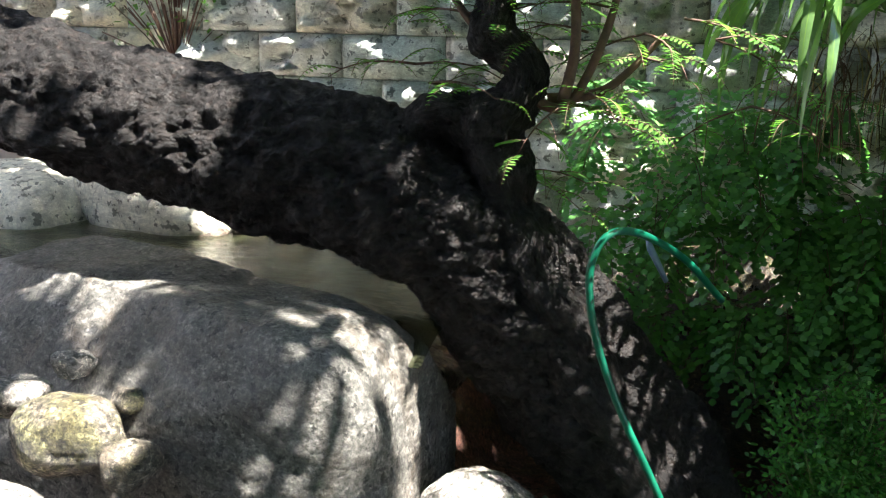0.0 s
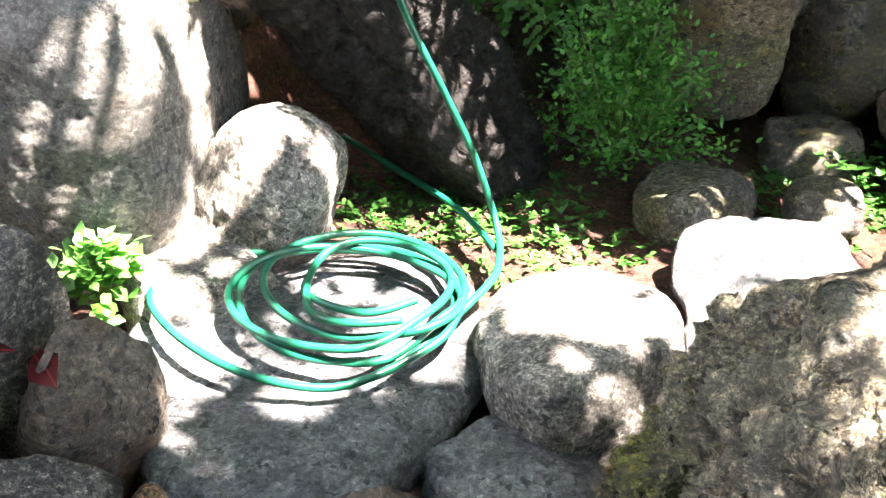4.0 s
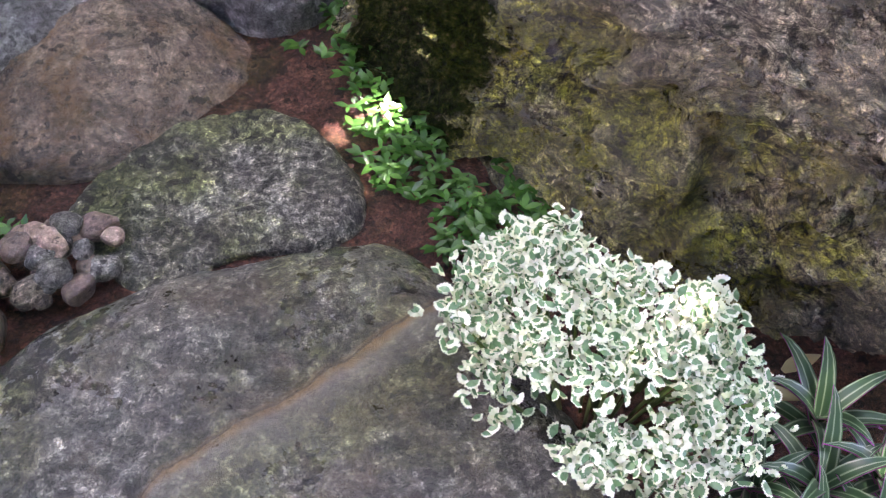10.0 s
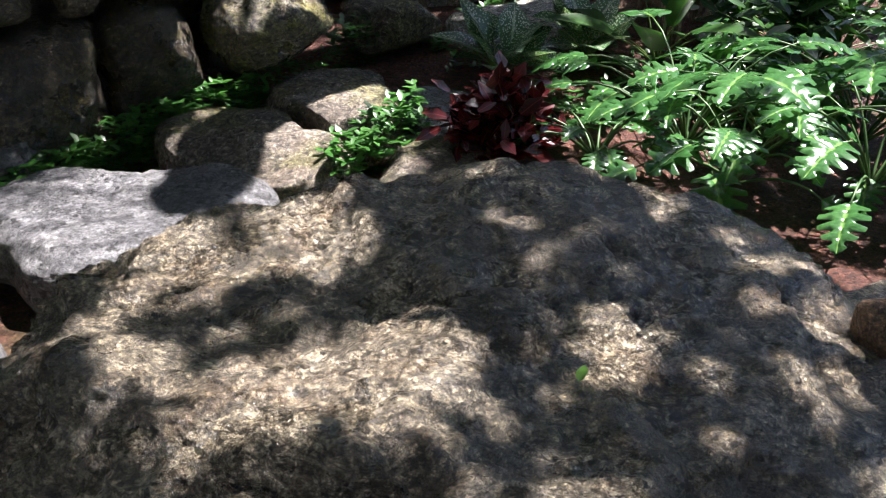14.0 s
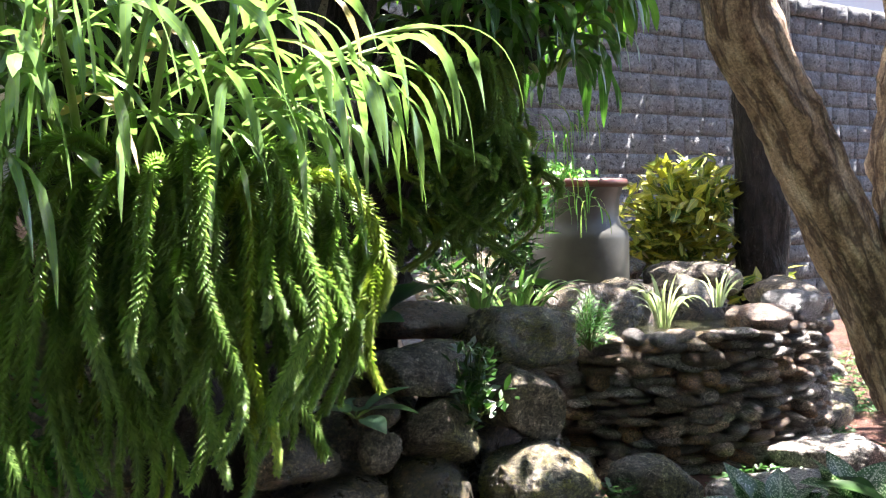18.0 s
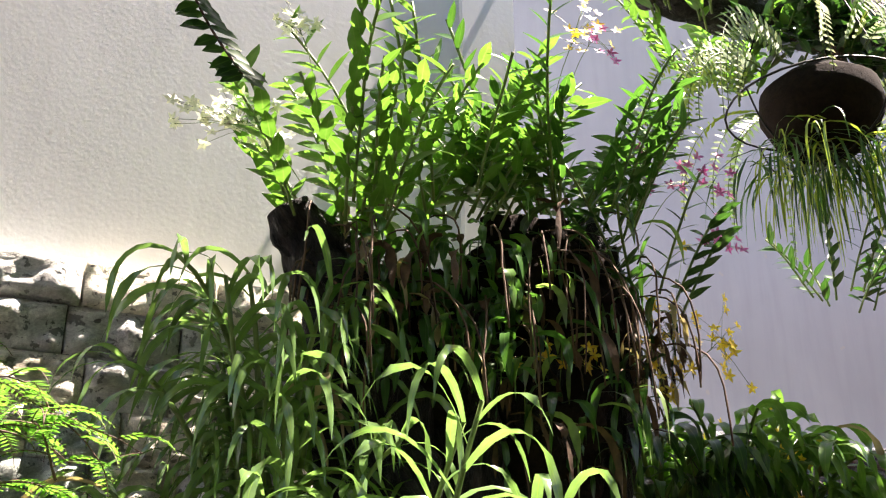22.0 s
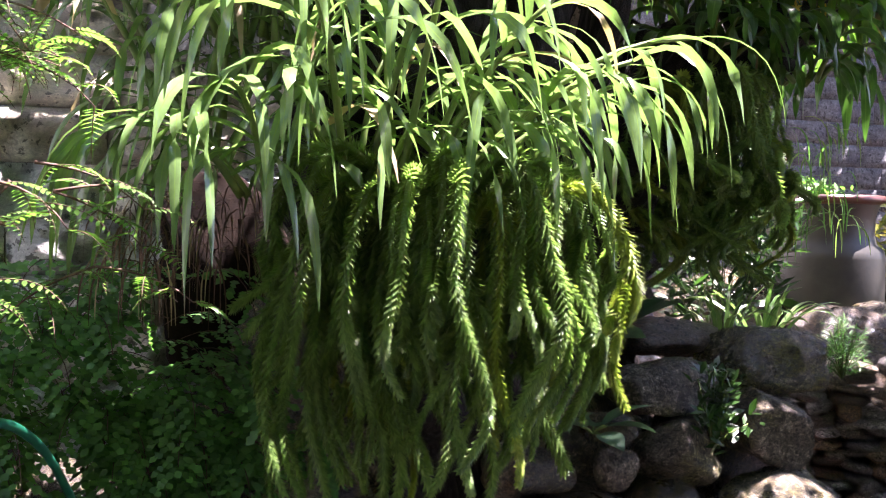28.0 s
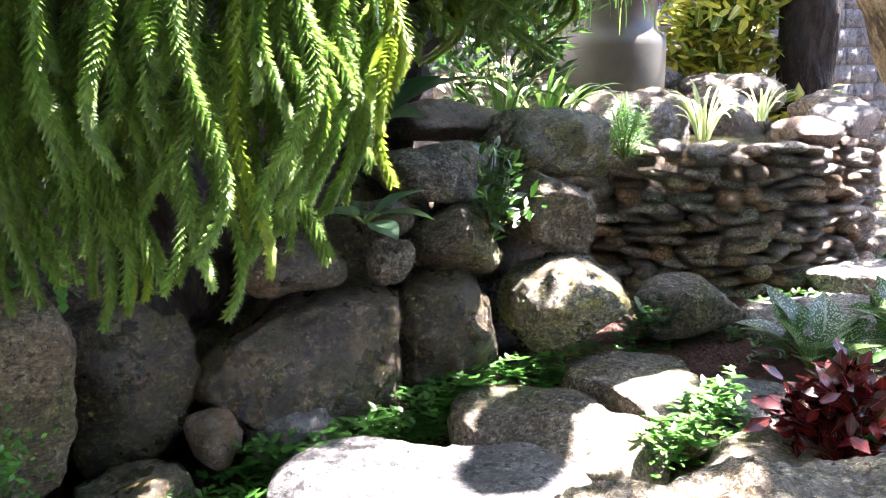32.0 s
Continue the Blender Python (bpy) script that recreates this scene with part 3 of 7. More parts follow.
def rock_mesh(name, half, seed, material, square=2.6, rough=0.12, sub=4, flat=0.0, strata=0.0, lobes=None, gouge=0.0, fine=0.006, ledge=0.0, chips=9, plan=None, ripple=0.0):
    """A stone: a rounded block with worn faces, dents and ledges; plan gives its outline as radii round the compass."""
    verts, faces = sphere_data(sub)
    rng = random.Random(seed)
    off = Vector((rng.uniform(-50, 50), rng.uniform(-50, 50), rng.uniform(-50, 50)))
    cuts = []
    for _ in range(chips):
        n = Vector((rng.gauss(0, 1), rng.gauss(0, 1), rng.gauss(0, 0.7))).normalized()
        cuts.append((n, rng.uniform(0.74, 0.97)))
    out, size = [], (half[0] * half[1] * half[2]) ** (1 / 3)
    for p in verts:
        s = (abs(p.x) ** square + abs(p.y) ** square + abs(p.z) ** square) ** (-1 / square)
        q = p * s
        if plan:
            flat_r = math.hypot(p.x, p.y)
            s = (flat_r ** square + abs(p.z) ** square) ** (-1 / square)
            q = p * s
        for n, d in cuts:
            e = q.dot(n) - d
            if e > 0:
                q = q - n * (e * 0.85)
        if flat and q.z > 1 - flat:
            q.z = 1 - flat + (q.z - 1 + flat) * 0.15
        r = 1.0
        if lobes:
            a = (math.atan2(q.y, q.x) / (2 * math.pi)) % 1.0 * len(lobes)
            i, fr = int(a) % len(lobes), a % 1.0
            fr = fr * fr * (3 - 2 * fr)
            r = lobes[i] * (1 - fr) + lobes[(i + 1) % len(lobes)] * fr
        if plan:
            m = len(plan)
            a = (math.atan2(q.y, q.x) / (2 * math.pi)) % 1.0 * m
            i, t = int(a) % m, a % 1.0
            p0, p1, p2, p3 = plan[i - 1], plan[i], plan[(i + 1) % m], plan[(i + 2) % m]
            r = 0.5 * (2 * p1 + (p2 - p0) * t + (2 * p0 - 5 * p1 + 4 * p2 - p3) * t * t + (3 * p1 - p0 - 3 * p2 + p3) * t ** 3)
        w = Vector((q.x * half[0] * r, q.y * half[1] * r, q.z * half[2]))
        k = w / size
        d = rough * (noise.fractal(k * 0.9 + off, 0.9, 2.1, 5))
        d += rough * 0.45 * (0.5 - abs(noise.fractal(k * 2.1 - off, 0.75, 2.2, 5)))
        if gouge:
            g = noise.noise(k * 2.3 + off * 0.7)
            d -= gouge * max(0.0, 0.22 - abs(g)) * 1.2
        if ledge:
            h = noise.fractal(Vector((k.x * 1.5, k.y * 1.5, k.z * 2.5)) + off * 0.3, 0.8, 2.1, 4) * 3.0
            st = h - math.floor(h)
            d += ledge * (math.floor(h) + min(1.0, st * 5.0) - h)
            g2 = noise.noise(Vector((k.x * 1.7, k.y * 1.7, k.z * 3.2)) - off * 0.4) + 0.25 * noise.noise(k * 7.0 + off)
            d -= ledge * 0.7 * max(0.0, 1.0 - abs(g2) / 0.035)
        if ripple:
            low = max(0.0, min(1.0, (0.75 - p.z) / 0.35))
            bend = noise.fractal(k * 1.4 - off * 0.2, 0.8, 2.0, 3)
            g3 = noise.fractal(Vector((k.x * 2.6 + bend * 0.8, k.y * 2.6 - bend * 0.8, k.z * 8.0 + bend * 1.6)) + off * 0.6, 0.75, 2.1, 4)
            d += ripple * low * (0.35 - abs(g3)) * 1.6 + ripple * 0.25 * (1 - low) * (0.3 - abs(noise.fractal(k * 4.0 + off, 0.8, 2.1, 3)))
        if strata:
            d += strata * noise.noise(Vector((k.x * 0.8, k.y * 0.8, k.z * 7.0)) + off)
        if fine:
            d += fine * (noise.fractal(w * 9.0 + off, 0.7, 2.2, 4) + 0.6 * abs(noise.noise(w * 22.0 - off))) / size
        out.append(w + p * (d * size))
    me = bpy.data.meshes.new(name)
    me.from_pydata([tuple(v) for v in out], [], faces)
    me.materials.append(material)
    me.polygons.foreach_set("use_smooth", [True] * len(faces))
    me.update()
    return me


def rock(name, at, half, seed, material, label, turn=0.0, tilt=(0, 0), category="rock", group="", kind="", **more):
    ob = new(name, rock_mesh(name, half, seed, material, **more))
    ob.matrix_world = pose(*at, tilt[0], tilt[1], turn)
    return tagged(ob, label, category, group, kind)


def arc_path(base, d, length, droop, seg, rng=None, wave=0.0):
    """A path that leaves in direction d and sinks under its own weight."""
    pts, p, cur = [base.copy()], base.copy(), d.normalized()
    for i in range(seg):
        cur = cur + Vector((0, 0, -droop * (i + 1) / seg))
        if rng and wave:
            cur = cur + Vector((rng.uniform(-wave, wave), rng.uniform(-wave, wave), 0))
        cur.normalize()
        p = p + cur * (length / seg)
        pts.append(p.copy())
    return pts

# ---- ground and walls ----
def smooth(a, b, x):
    t = min(1.0, max(0.0, (x - a) / (b - a)))
    return t * t * (3 - 2 * t)


def ground_z(x, y):
    """The soil: low between the stepping stones, a little higher up the path and round the leaning tree."""
    z = -0.14 + 0.22 * smooth(1.6, 3.6, x) * smooth(1.6, 2.8, y)
    z = z + 0.09 * smooth(2.0, 2.6, y) * (1 - smooth(0.5, 1.4, x))
    z += 0.6 * smooth(2.75, 3.15, y) * (1 - smooth(-1.3, -0.95, x))
    return z + 0.025 * noise.noise(Vector((x * 2.3, y * 2.3, 0.4))) + 0.012 * noise.noise(Vector((x * 9, y * 9, 2.4)))


def ground():
    xs = np.concatenate([np.linspace(-40, -4, 10), np.linspace(-3.8, 8.0, 190), np.linspace(8.4, 50, 12)])
    ys = np.concatenate([np.linspace(-40, -1.6, 10), np.linspace(-1.4, 8.0, 150), np.linspace(8.4, 50, 10)])
    b = Build()
    for y in ys:
        for x in xs:
            b.v.append((x, y, ground_z(x, y)))
    w = len(xs)
    for j in range(len(ys) - 1):
        for i in range(w - 1):
            k = j * w + i
            b.face((k, k + 1, k + w + 1, k + w))
    return tagged(part("ground", b, M_SOIL), "red-brown garden soil between the stones", "ground", kind="structure")


ground()


def box(b, lo, hi, mat=0):
    base = len(b.v)
    b.v += [(x, y, z) for z in (lo[2], hi[2]) for y in (lo[1], hi[1]) for x in (lo[0], hi[0])]
    for f in ((0, 2, 3, 1), (4, 5, 7, 6), (0, 1, 5, 4), (2, 6, 7, 3), (0, 4, 6, 2), (1, 3, 7, 5)):
        b.face(tuple(base + i for i in f), mat)
    return b


def block_build(b, w, h, depth, seed, bulge, at=(0.0, 0.0, 0.0), nx=9, nz=7):
    """A rock-faced wall block, its front (-y) chipped, its joints set back."""
    rng = random.Random(seed)
    off = Vector((rng.uniform(-40, 40), rng.uniform(-40, 40), rng.uniform(-40, 40)))
    base = len(b.v)
    tilt_x, tilt_z = rng.uniform(-0.03, 0.03), rng.uniform(-0.02, 0.03)
    for j in range(nz):
        for i in range(nx):
            u, v = i / (nx - 1) * 2 - 1, j / (nz - 1) * 2 - 1
            edge = max(abs(u) ** 14, abs(v) ** 9)
            q = Vector((u * w * 4, v * h * 4, 0)) + off
            front = bulge * (1 - edge) * (0.6 + 1.5 * noise.fractal(q * 1.3, 0.7, 2.3, 5)) + (u * tilt_x + v * tilt_z) * (1 - edge)
            shrink = 0.98 - 0.01 * noise.noise(q * 2)
            b.v.append((at[0] + u * w / 2 * shrink, at[1] - front, at[2] + v * h / 2 * shrink))
    for j in range(nz - 1):
        for i in range(nx - 1):
            k = base + j * nx + i
            b.face((k, k + 1, k + nx + 1, k + nx))
    back = len(b.v)
    ring = [j for j in range(nx)] + [(j + 1) * nx - 1 for j in range(1, nz)] + [nz * nx - 1 - i for i in range(1, nx)] + [(nz - 1 - j) * nx for j in range(1, nz - 1)]
    for k in ring:
        x, y, z = b.v[base + k]
        b.v.append((x, at[1] + depth, z))
    n = len(ring)
    for i in range(n):
        b.face((base + ring[(i + 1) % n], base + ring[i], back + i, back + (i + 1) % n))
    return b


WALL_Y, WALL_END = 4.16, 1.8
wall_turn = 2.3


def wall_point(s, out, z):
    """A place on the near wall: s along it, out towards the path."""
    a = radians(wall_turn)
    return Vector((s * math.cos(a) + out * math.sin(a), WALL_Y + s * math.sin(a) - out * math.cos(a), z))


def near_wall():
    b = Build()
    box(b, (-6.0, 0.0, -0.3), (WALL_END, 0.35, 3.05))
    wall = part("wall_north", b, M_MORTAR, smooth=False)
    wall.matrix_world = Matrix.Translation((0, WALL_Y + 0.06, 0)) @ pose(0, 0, 0, 0, 0, wall_turn)
    tagged(wall, "retaining wall of rock-faced tan and grey-green stone blocks", "wall", kind="structure")
    rng = random.Random(5)
    shapes = {}
    mats = [M_TAN, M_TAN, M_GREENSTONE, M_GREYB]
    h, row, z = 0.194, 0, -0.05
    while z + h < 3.06:
        s = -3.6 - rng.uniform(0, 0.4)
        while s < WALL_END - 0.1:
            w = rng.choice((0.32, 0.4, 0.43, 0.43, 0.5))
            key = (w, rng.randrange(4), rng.randrange(3))
            if key not in shapes:
                shapes[key] = block_build(Build(), w, h, 0.08, len(shapes) + 11, 0.065).mesh("block", [mats[key[1]]])
            if s > -3.4 or z > 0.6:
                ob = part("block", shapes[key], None, wall)
                ob.location = (s + w / 2, -0.055, z + h / 2)
            s += w
        z += h
        row += 1
    for n in range(12):
        w = 0.52
        b = block_build(Build(), w, 0.19, 0.4, 300 + n, 0.03, nx=15, nz=9)
        ob = part("coping_stone", b, (M_TAN, M_TAN, M_GREYB)[n % 3], wall)
        ob.location = (-4.6 + n * w, -0.08, z + 0.095)
        ob.rotation_euler = (radians(-9), 0, 0)
    return z + 0.19


COPING = near_wall()


def plaster_wall(name, lo, hi, turn, at, label, paint=None):
    b = box(Build(), lo, hi)
    ob = part(name, b, paint or M_PLASTER, smooth=False)
    ob.matrix_world = Matrix.Translation(at) @ pose(0, 0, 0, 0, 0, turn)
    return tagged(ob, label, "wall", kind="structure")


plaster_wall("wall_plaster", (-8, 0, COPING - 0.03), (WALL_END, 0.3, 7.2), wall_turn, (0, WALL_Y + 0.1, 0), "white painted plaster wall with cracks and stains")

FAR_Y, FAR_TOP = 7.55, 3.95


def far_wall():
    b = Build()
    box(b, (-1.0, 0.0, -0.3), (22.0, 0.3, FAR_TOP - 0.18))
    wall = part("wall_far", b, M_MORTAR, smooth=False)
    wall.location = (0, FAR_Y, 0)
    tagged(wall, "far garden wall of small grey rock-faced blocks", "wall", kind="structure")
    rng = random.Random(8)
    blocks, z, h = Build(), 0.0, 0.2
    while z + h < FAR_TOP - 0.15:
        s = 2.2 - rng.uniform(0, 0.3)
        while s < 21:
            w = rng.uniform(0.32, 0.5)
            block_build(blocks, w, h, 0.02, rng.random(), 0.016, (s + w / 2, -0.02, z + h / 2), 5, 4)
            s += w
        z += h
    ob = part("grey_blocks", blocks, M_GREY, wall, "small grey rock-faced blocks")
    ob["kind"] = "stuff"
    cop = Build()
    for n in range(40):
        block_build(cop, 0.5, 0.2, 0.3, 700 + n, 0.07, (1.8 + n * 0.5, -0.05, z + 0.1), 6, 4)
    part("coping_stones", cop, M_GREY, wall)
    return z + 0.2


top = far_wall()
plaster_wall("wall_plaster_far", (0.5, 0, top - 0.03), (22, 0.3, 9.5), 0, (0, FAR_Y + 0.1, 0), "plaster wall above the far coping, shade put into its grey", M_PLASTER_DIM)
plaster_wall("wall_return", (-0.3, 0, -0.3), (0, 3.6, 7.2), 0, (WALL_END, WALL_Y + 0.12, 0), "plain plaster wall joining the two garden walls")
# Unseen walls added here to close the garden and cut the sky's light.
plaster_wall("wall_south", (-12, -0.3, -0.3), (16, 0, 7.5), 0, (0, -7.5, 0), "unseen plain plaster wall, added to close the garden and dim the sky", M_PLASTER_DIM)
plaster_wall("wall_west", (-0.3, -7.5, -0.3), (0, 4.5, 6.5), 0, (-7.5, 0, 0), "unseen plain plaster wall, added to close the garden and dim the sky", M_PLASTER_DIM)


# ---- stones ----
def slab_mat():
    """The stepping slab: greenish grey with one orange mineral vein across it."""
    m = bpy.data.materials.get("grey_slab_stone").copy()
    m.name = "veined_slab_stone"
    n, l = m.node_tree.nodes, m.node_tree.links
    bsdf = n["Principled BSDF"]
    old = bsdf.inputs["Base Color"].links[0].from_socket
    k = Mat("veined_slab_tmp")
    k.m, k.n, k.l, k.bsdf = m, n, l, bsdf
    tc = k.add("ShaderNodeTexCoord").outputs["Object"]
    sep = k.add("ShaderNodeSeparateXYZ")
    l.new(tc, sep.inputs[0])
    wob = k.noise(tc, 3.4, 3, 0.45)
    wob2 = k.noise(tc, 40.0, 3, 0.5)
    line = k.math("SUBTRACT", sep.outputs[1], k.math("MULTIPLY", sep.outputs[0], 0.46))
    line = k.math("ADD", line, k.math("MULTIPLY", k.math("SUBTRACT", wob, 0.5), 0.1))
    step = k.add("ShaderNodeMapRange")
    step.interpolation_type = "SMOOTHSTEP"
    for slot, value in ((1, -0.22), (2, -0.1), (3, 0.2), (4, 0.085)):
        step.inputs[slot].default_value = value
    l.new(sep.outputs[0], step.inputs[0])
    line = k.math("ADD", line, step.outputs[0])
    line = k.math("ADD", line, k.math("MULTIPLY", k.math("SUBTRACT", wob2, 0.5), 0.016))
    dist = k.math("ABSOLUTE", k.math("SUBTRACT", line, 0.455))
    col = k.mix(k.math("MULTIPLY", k.ramp(dist, [(0.004, 1.0), (0.017, 0.0)]), k.ramp(k.noise(tc, 11.0, 10, 0.75), [(0.38, 0.25), (0.54, 0.95)])), old, (0.38, 0.235, 0.1))
    col = k.mix(k.math("MULTIPLY", k.ramp(k.math("ABSOLUTE", k.math("SUBTRACT", line, 0.462)), [(0.0008, 1.0), (0.0025, 0.0)]), 0.75), col, (0.05, 0.035, 0.02))
    under = k.math("SUBTRACT", 0.455, line)
    col = k.mix(k.ramp(under, [(0.0, 0.0), (0.012, 0.45), (0.07, 0.0)]), col, (0.42, 0.38, 0.33))
    l.new(col, bsdf.inputs["Base Color"])
    bpy.data.materials.remove(bpy.data.materials["veined_slab_tmp"])
    return m


M_VEIN = slab_mat()

rock("stepping_slab", (0.049, 0.151, -0.11), (1.0, 1.0, 0.115), 3, M_VEIN, "large grey-green stepping slab with an orange vein", square=3.4, rough=0.035, sub=7, flat=0.22, fine=0.008, chips=0, plan=(0.63, 0.56, 0.6, 0.71, 0.68, 0.69, 0.65, 0.58, 0.62, 0.68, 0.68, 0.68, 0.69, 0.64, 0.61, 0.59), category="stepping stone")
rock("stepping_stone", (0.02, 1.06, -0.2), (1.0, 1.0, 0.1), 21, M_SPECKLE, "speckled grey stepping stone with quartz flecks", tilt=(4, -2), square=5.0, rough=0.035, sub=6, flat=0.2, chips=0, fine=0.012, plan=(0.26, 0.23, 0.21, 0.17, 0.17, 0.21, 0.25, 0.24, 0.22, 0.17, 0.18, 0.27), category="stepping stone")
rock("stepping_stone", (-0.2, 1.38, -0.19), (1.0, 1.0, 0.16), 22, M_RUST, "rust-streaked blocky stepping stone", tilt=(11, 0), square=4.5, rough=0.05, sub=6, flat=0.2, chips=3, ledge=0.01, plan=(0.33, 0.31, 0.23, 0.19, 0.2, 0.24, 0.32, 0.28, 0.24, 0.22, 0.22, 0.28), category="stepping stone")
rock("stepping_stone", (0.15, 1.66, -0.14), (1.0, 1.0, 0.12), 23, M_BLUE, "grey stepping stone in light shade", square=4.5, rough=0.06, sub=6, flat=0.2, chips=3, ledge=0.015, plan=(0.21, 0.22, 0.2, 0.2, 0.21, 0.2, 0.22, 0.17, 0.15, 0.2, 0.23, 0.23), category="stepping stone")
rock("stepping_slab", (-0.46, 1.98, -0.11), (1.0, 1.0, 0.12), 24, M_BLUE, "flat blue-grey slab under the coiled hose", square=4.0, rough=0.045, sub=6, flat=0.2, chips=2, plan=(0.47, 0.48, 0.57, 0.61, 0.45, 0.38, 0.46, 0.45, 0.51, 0.63, 0.56, 0.48), category="stepping stone")
rock("edge_rock", (0.24, 2.04, -0.03), (1.0, 1.0, 0.17), 25, M_PALE, "pale sunlit rounded rock beside the hose", square=3.6, rough=0.06, sub=6, flat=0.15, chips=3, plan=(0.23, 0.27, 0.3, 0.3, 0.28, 0.29, 0.26, 0.25, 0.27, 0.28, 0.22, 0.2))
rock("edge_rock", (0.68, 2.46, -0.03), (1.0, 1.0, 0.17), 26, M_BLUE, "pale grey angular rock tucked behind the boulder", tilt=(0, 4), square=4.5, rough=0.06, sub=6, flat=0.15, chips=3, plan=(0.25, 0.27, 0.33, 0.28, 0.28, 0.27, 0.24, 0.23, 0.31, 0.24, 0.22, 0.22))
rock("edge_rock", (0.48, 2.97, -0.02), (1.0, 1.0, 0.12), 27, M_ROCK, "grey rock at the edge of the moss", square=3.2, rough=0.08, sub=5, flat=0.1, chips=4, plan=(0.19, 0.21, 0.2, 0.2, 0.17, 0.17, 0.17, 0.2, 0.22, 0.2, 0.18, 0.18))
rock("edge_rock", (0.88, 3.04, -0.02), (0.12, 0.11, 0.08), 28, M_ROCK, "small grey rock among seedlings", square=2.8, rough=0.1, chips=4)
rock("flat_rock", (-0.86, 2.2, -0.05), (1.0, 1.0, 0.12), 29, M_PALE, "flat white sunlit rock beside the slab", tilt=(0, 3), square=3.6, rough=0.05, sub=5, flat=0.2, chips=3, plan=(0.24, 0.22, 0.22, 0.27, 0.27, 0.26, 0.21, 0.19, 0.21, 0.26, 0.22, 0.2))
rock("round_rock", (-0.73, 2.46, 0.11), (0.2, 0.2, 0.26), 30, M_PALE, "rounded pale rock in dappled light", turn=0, tilt=(-14, 24), square=2.4, rough=0.07, sub=6, chips=5)
rock("pool_boulder", (-1.78, 2.52, 0.28), (0.86, 0.46, 0.54), 31, M_POOL, "big wet grey boulder under the leaning tree", turn=2, tilt=(0, 0), square=7.0, chips=2, rough=0.05, sub=7, gouge=0.02, ledge=0.006)
rock("pool_rock", (-1.75, 1.62, 0.14), (0.42, 0.3, 0.3), 32, M_PALE, "pale dappled rock below the pool", square=2.8, rough=0.12)
rock("pool_rock", (-2.6, 3.45, 0.8), (0.42, 0.25, 0.24), 33, M_TAN, "big rounded sandstone rock beyond the stream", turn=-8, square=2.6, rough=0.08)
rock("pool_rock", (-3.2, 3.3, 0.7), (0.4, 0.3, 0.25), 34, M_TAN, "rounded sandstone rock beyond the stream", square=2.6, rough=0.08)
rock("pool_rock", (-1.55, 3.85, 0.6), (0.35, 0.2, 0.16), 35, M_TANRUST, "pale rock at the foot of the wall", square=2.8, rough=0.12)
for n, (x, y, z, r) in enumerate(((-1.72, 1.98, 0.5, 0.17), (-1.95, 2.0, 0.56, 0.1), (-1.5, 1.95, 0.47, 0.09), (-2.1, 1.9, 0.52, 0.12), (-1.62, 2.1, 0.58, 0.06), (-1.85, 2.15, 0.63, 0.07))):
    rock("pool_stone", (x, y, z), (r, r * 0.8, r * 0.65), 40 + n, M_PALE if n % 2 else M_ROCK, "pale loose stone piled by the pool", turn=40 * n, rough=0.12, sub=3, category="stone", group="stones by the pool")
for n, (x, y, z, r) in enumerate(((-2.25, 3.32, 0.72, 0.09), (-2.1, 3.4, 0.76, 0.07), (-2.2, 3.2, 0.66, 0.06), (-1.95, 3.5, 0.72, 0.12))):
    rock("stream_stone", (x, y, z), (r, r * 0.8, r * 0.6), 50 + n, M_DARK if n % 2 else M_RUST, "small dark stone at the stream's edge", turn=50 * n, rough=0.12, sub=3, category="stone", group="stones at the stream")

rock("gnarled_rock", (-0.72, 1.1, 0.02), (0.2, 0.19, 0.22), 60, M_GNARL, "gnarled dark layered rock under the lobed plant", turn=20, tilt=(0, 8), square=2.6, rough=0.14, strata=0.1, ledge=0.045, ripple=0.07, sub=7)
rock("low_rock", (-0.5, 0.83, -0.12), (0.17, 0.12, 0.12), 61, M_RUST, "low brown rock at the edge of the slab", turn=15, square=2.8, rough=0.12)
rock("low_rock", (-1.2, 1.42, 0.12), (0.32, 0.22, 0.2), 62, M_ROCK, "grey rock behind the lobed plant", turn=-10, square=2.8, rough=0.14)
rock("upright_rock", (-0.76, 1.52, 0.02), (0.075, 0.13, 0.24), 64, M_RUST, "upright brown rock beside the hose slab", turn=-20, tilt=(8, 10), square=3.6, rough=0.14, strata=0.03, ledge=0.02, sub=5)
rock("upright_rock", (-0.93, 1.5, 0.18), (0.1, 0.13, 0.32), 67, M_GNARL, "upright pale grey slab of rock behind the lobed plant", turn=-14, tilt=(6, 4), square=3.6, rough=0.12, strata=0.04, ledge=0.02, sub=6)
rock("upright_rock", (-0.76, 1.5, 0.05), (0.1, 0.16, 0.26), 64, M_RUST, "upright brown rock beside the hose slab", turn=-20, tilt=(6, 8), square=3.0, rough=0.14, strata=0.03)
rock("brown_rock", (-0.98, 0.5, -0.08), (0.3, 0.36, 0.3), 65, M_TANRUST, "brown split rock at the path's edge", turn=12, square=3.0, rough=0.18, sub=6, gouge=0.2, ledge=0.04, ripple=0.05)
rock("brick_piece", (-0.6, 1.42, -0.08), (0.05, 0.035, 0.035), 66, M_COB[2], "broken orange brick in the soil", turn=30, square=5, rough=0.06, sub=3, category="brick")
rng = random.Random(77)
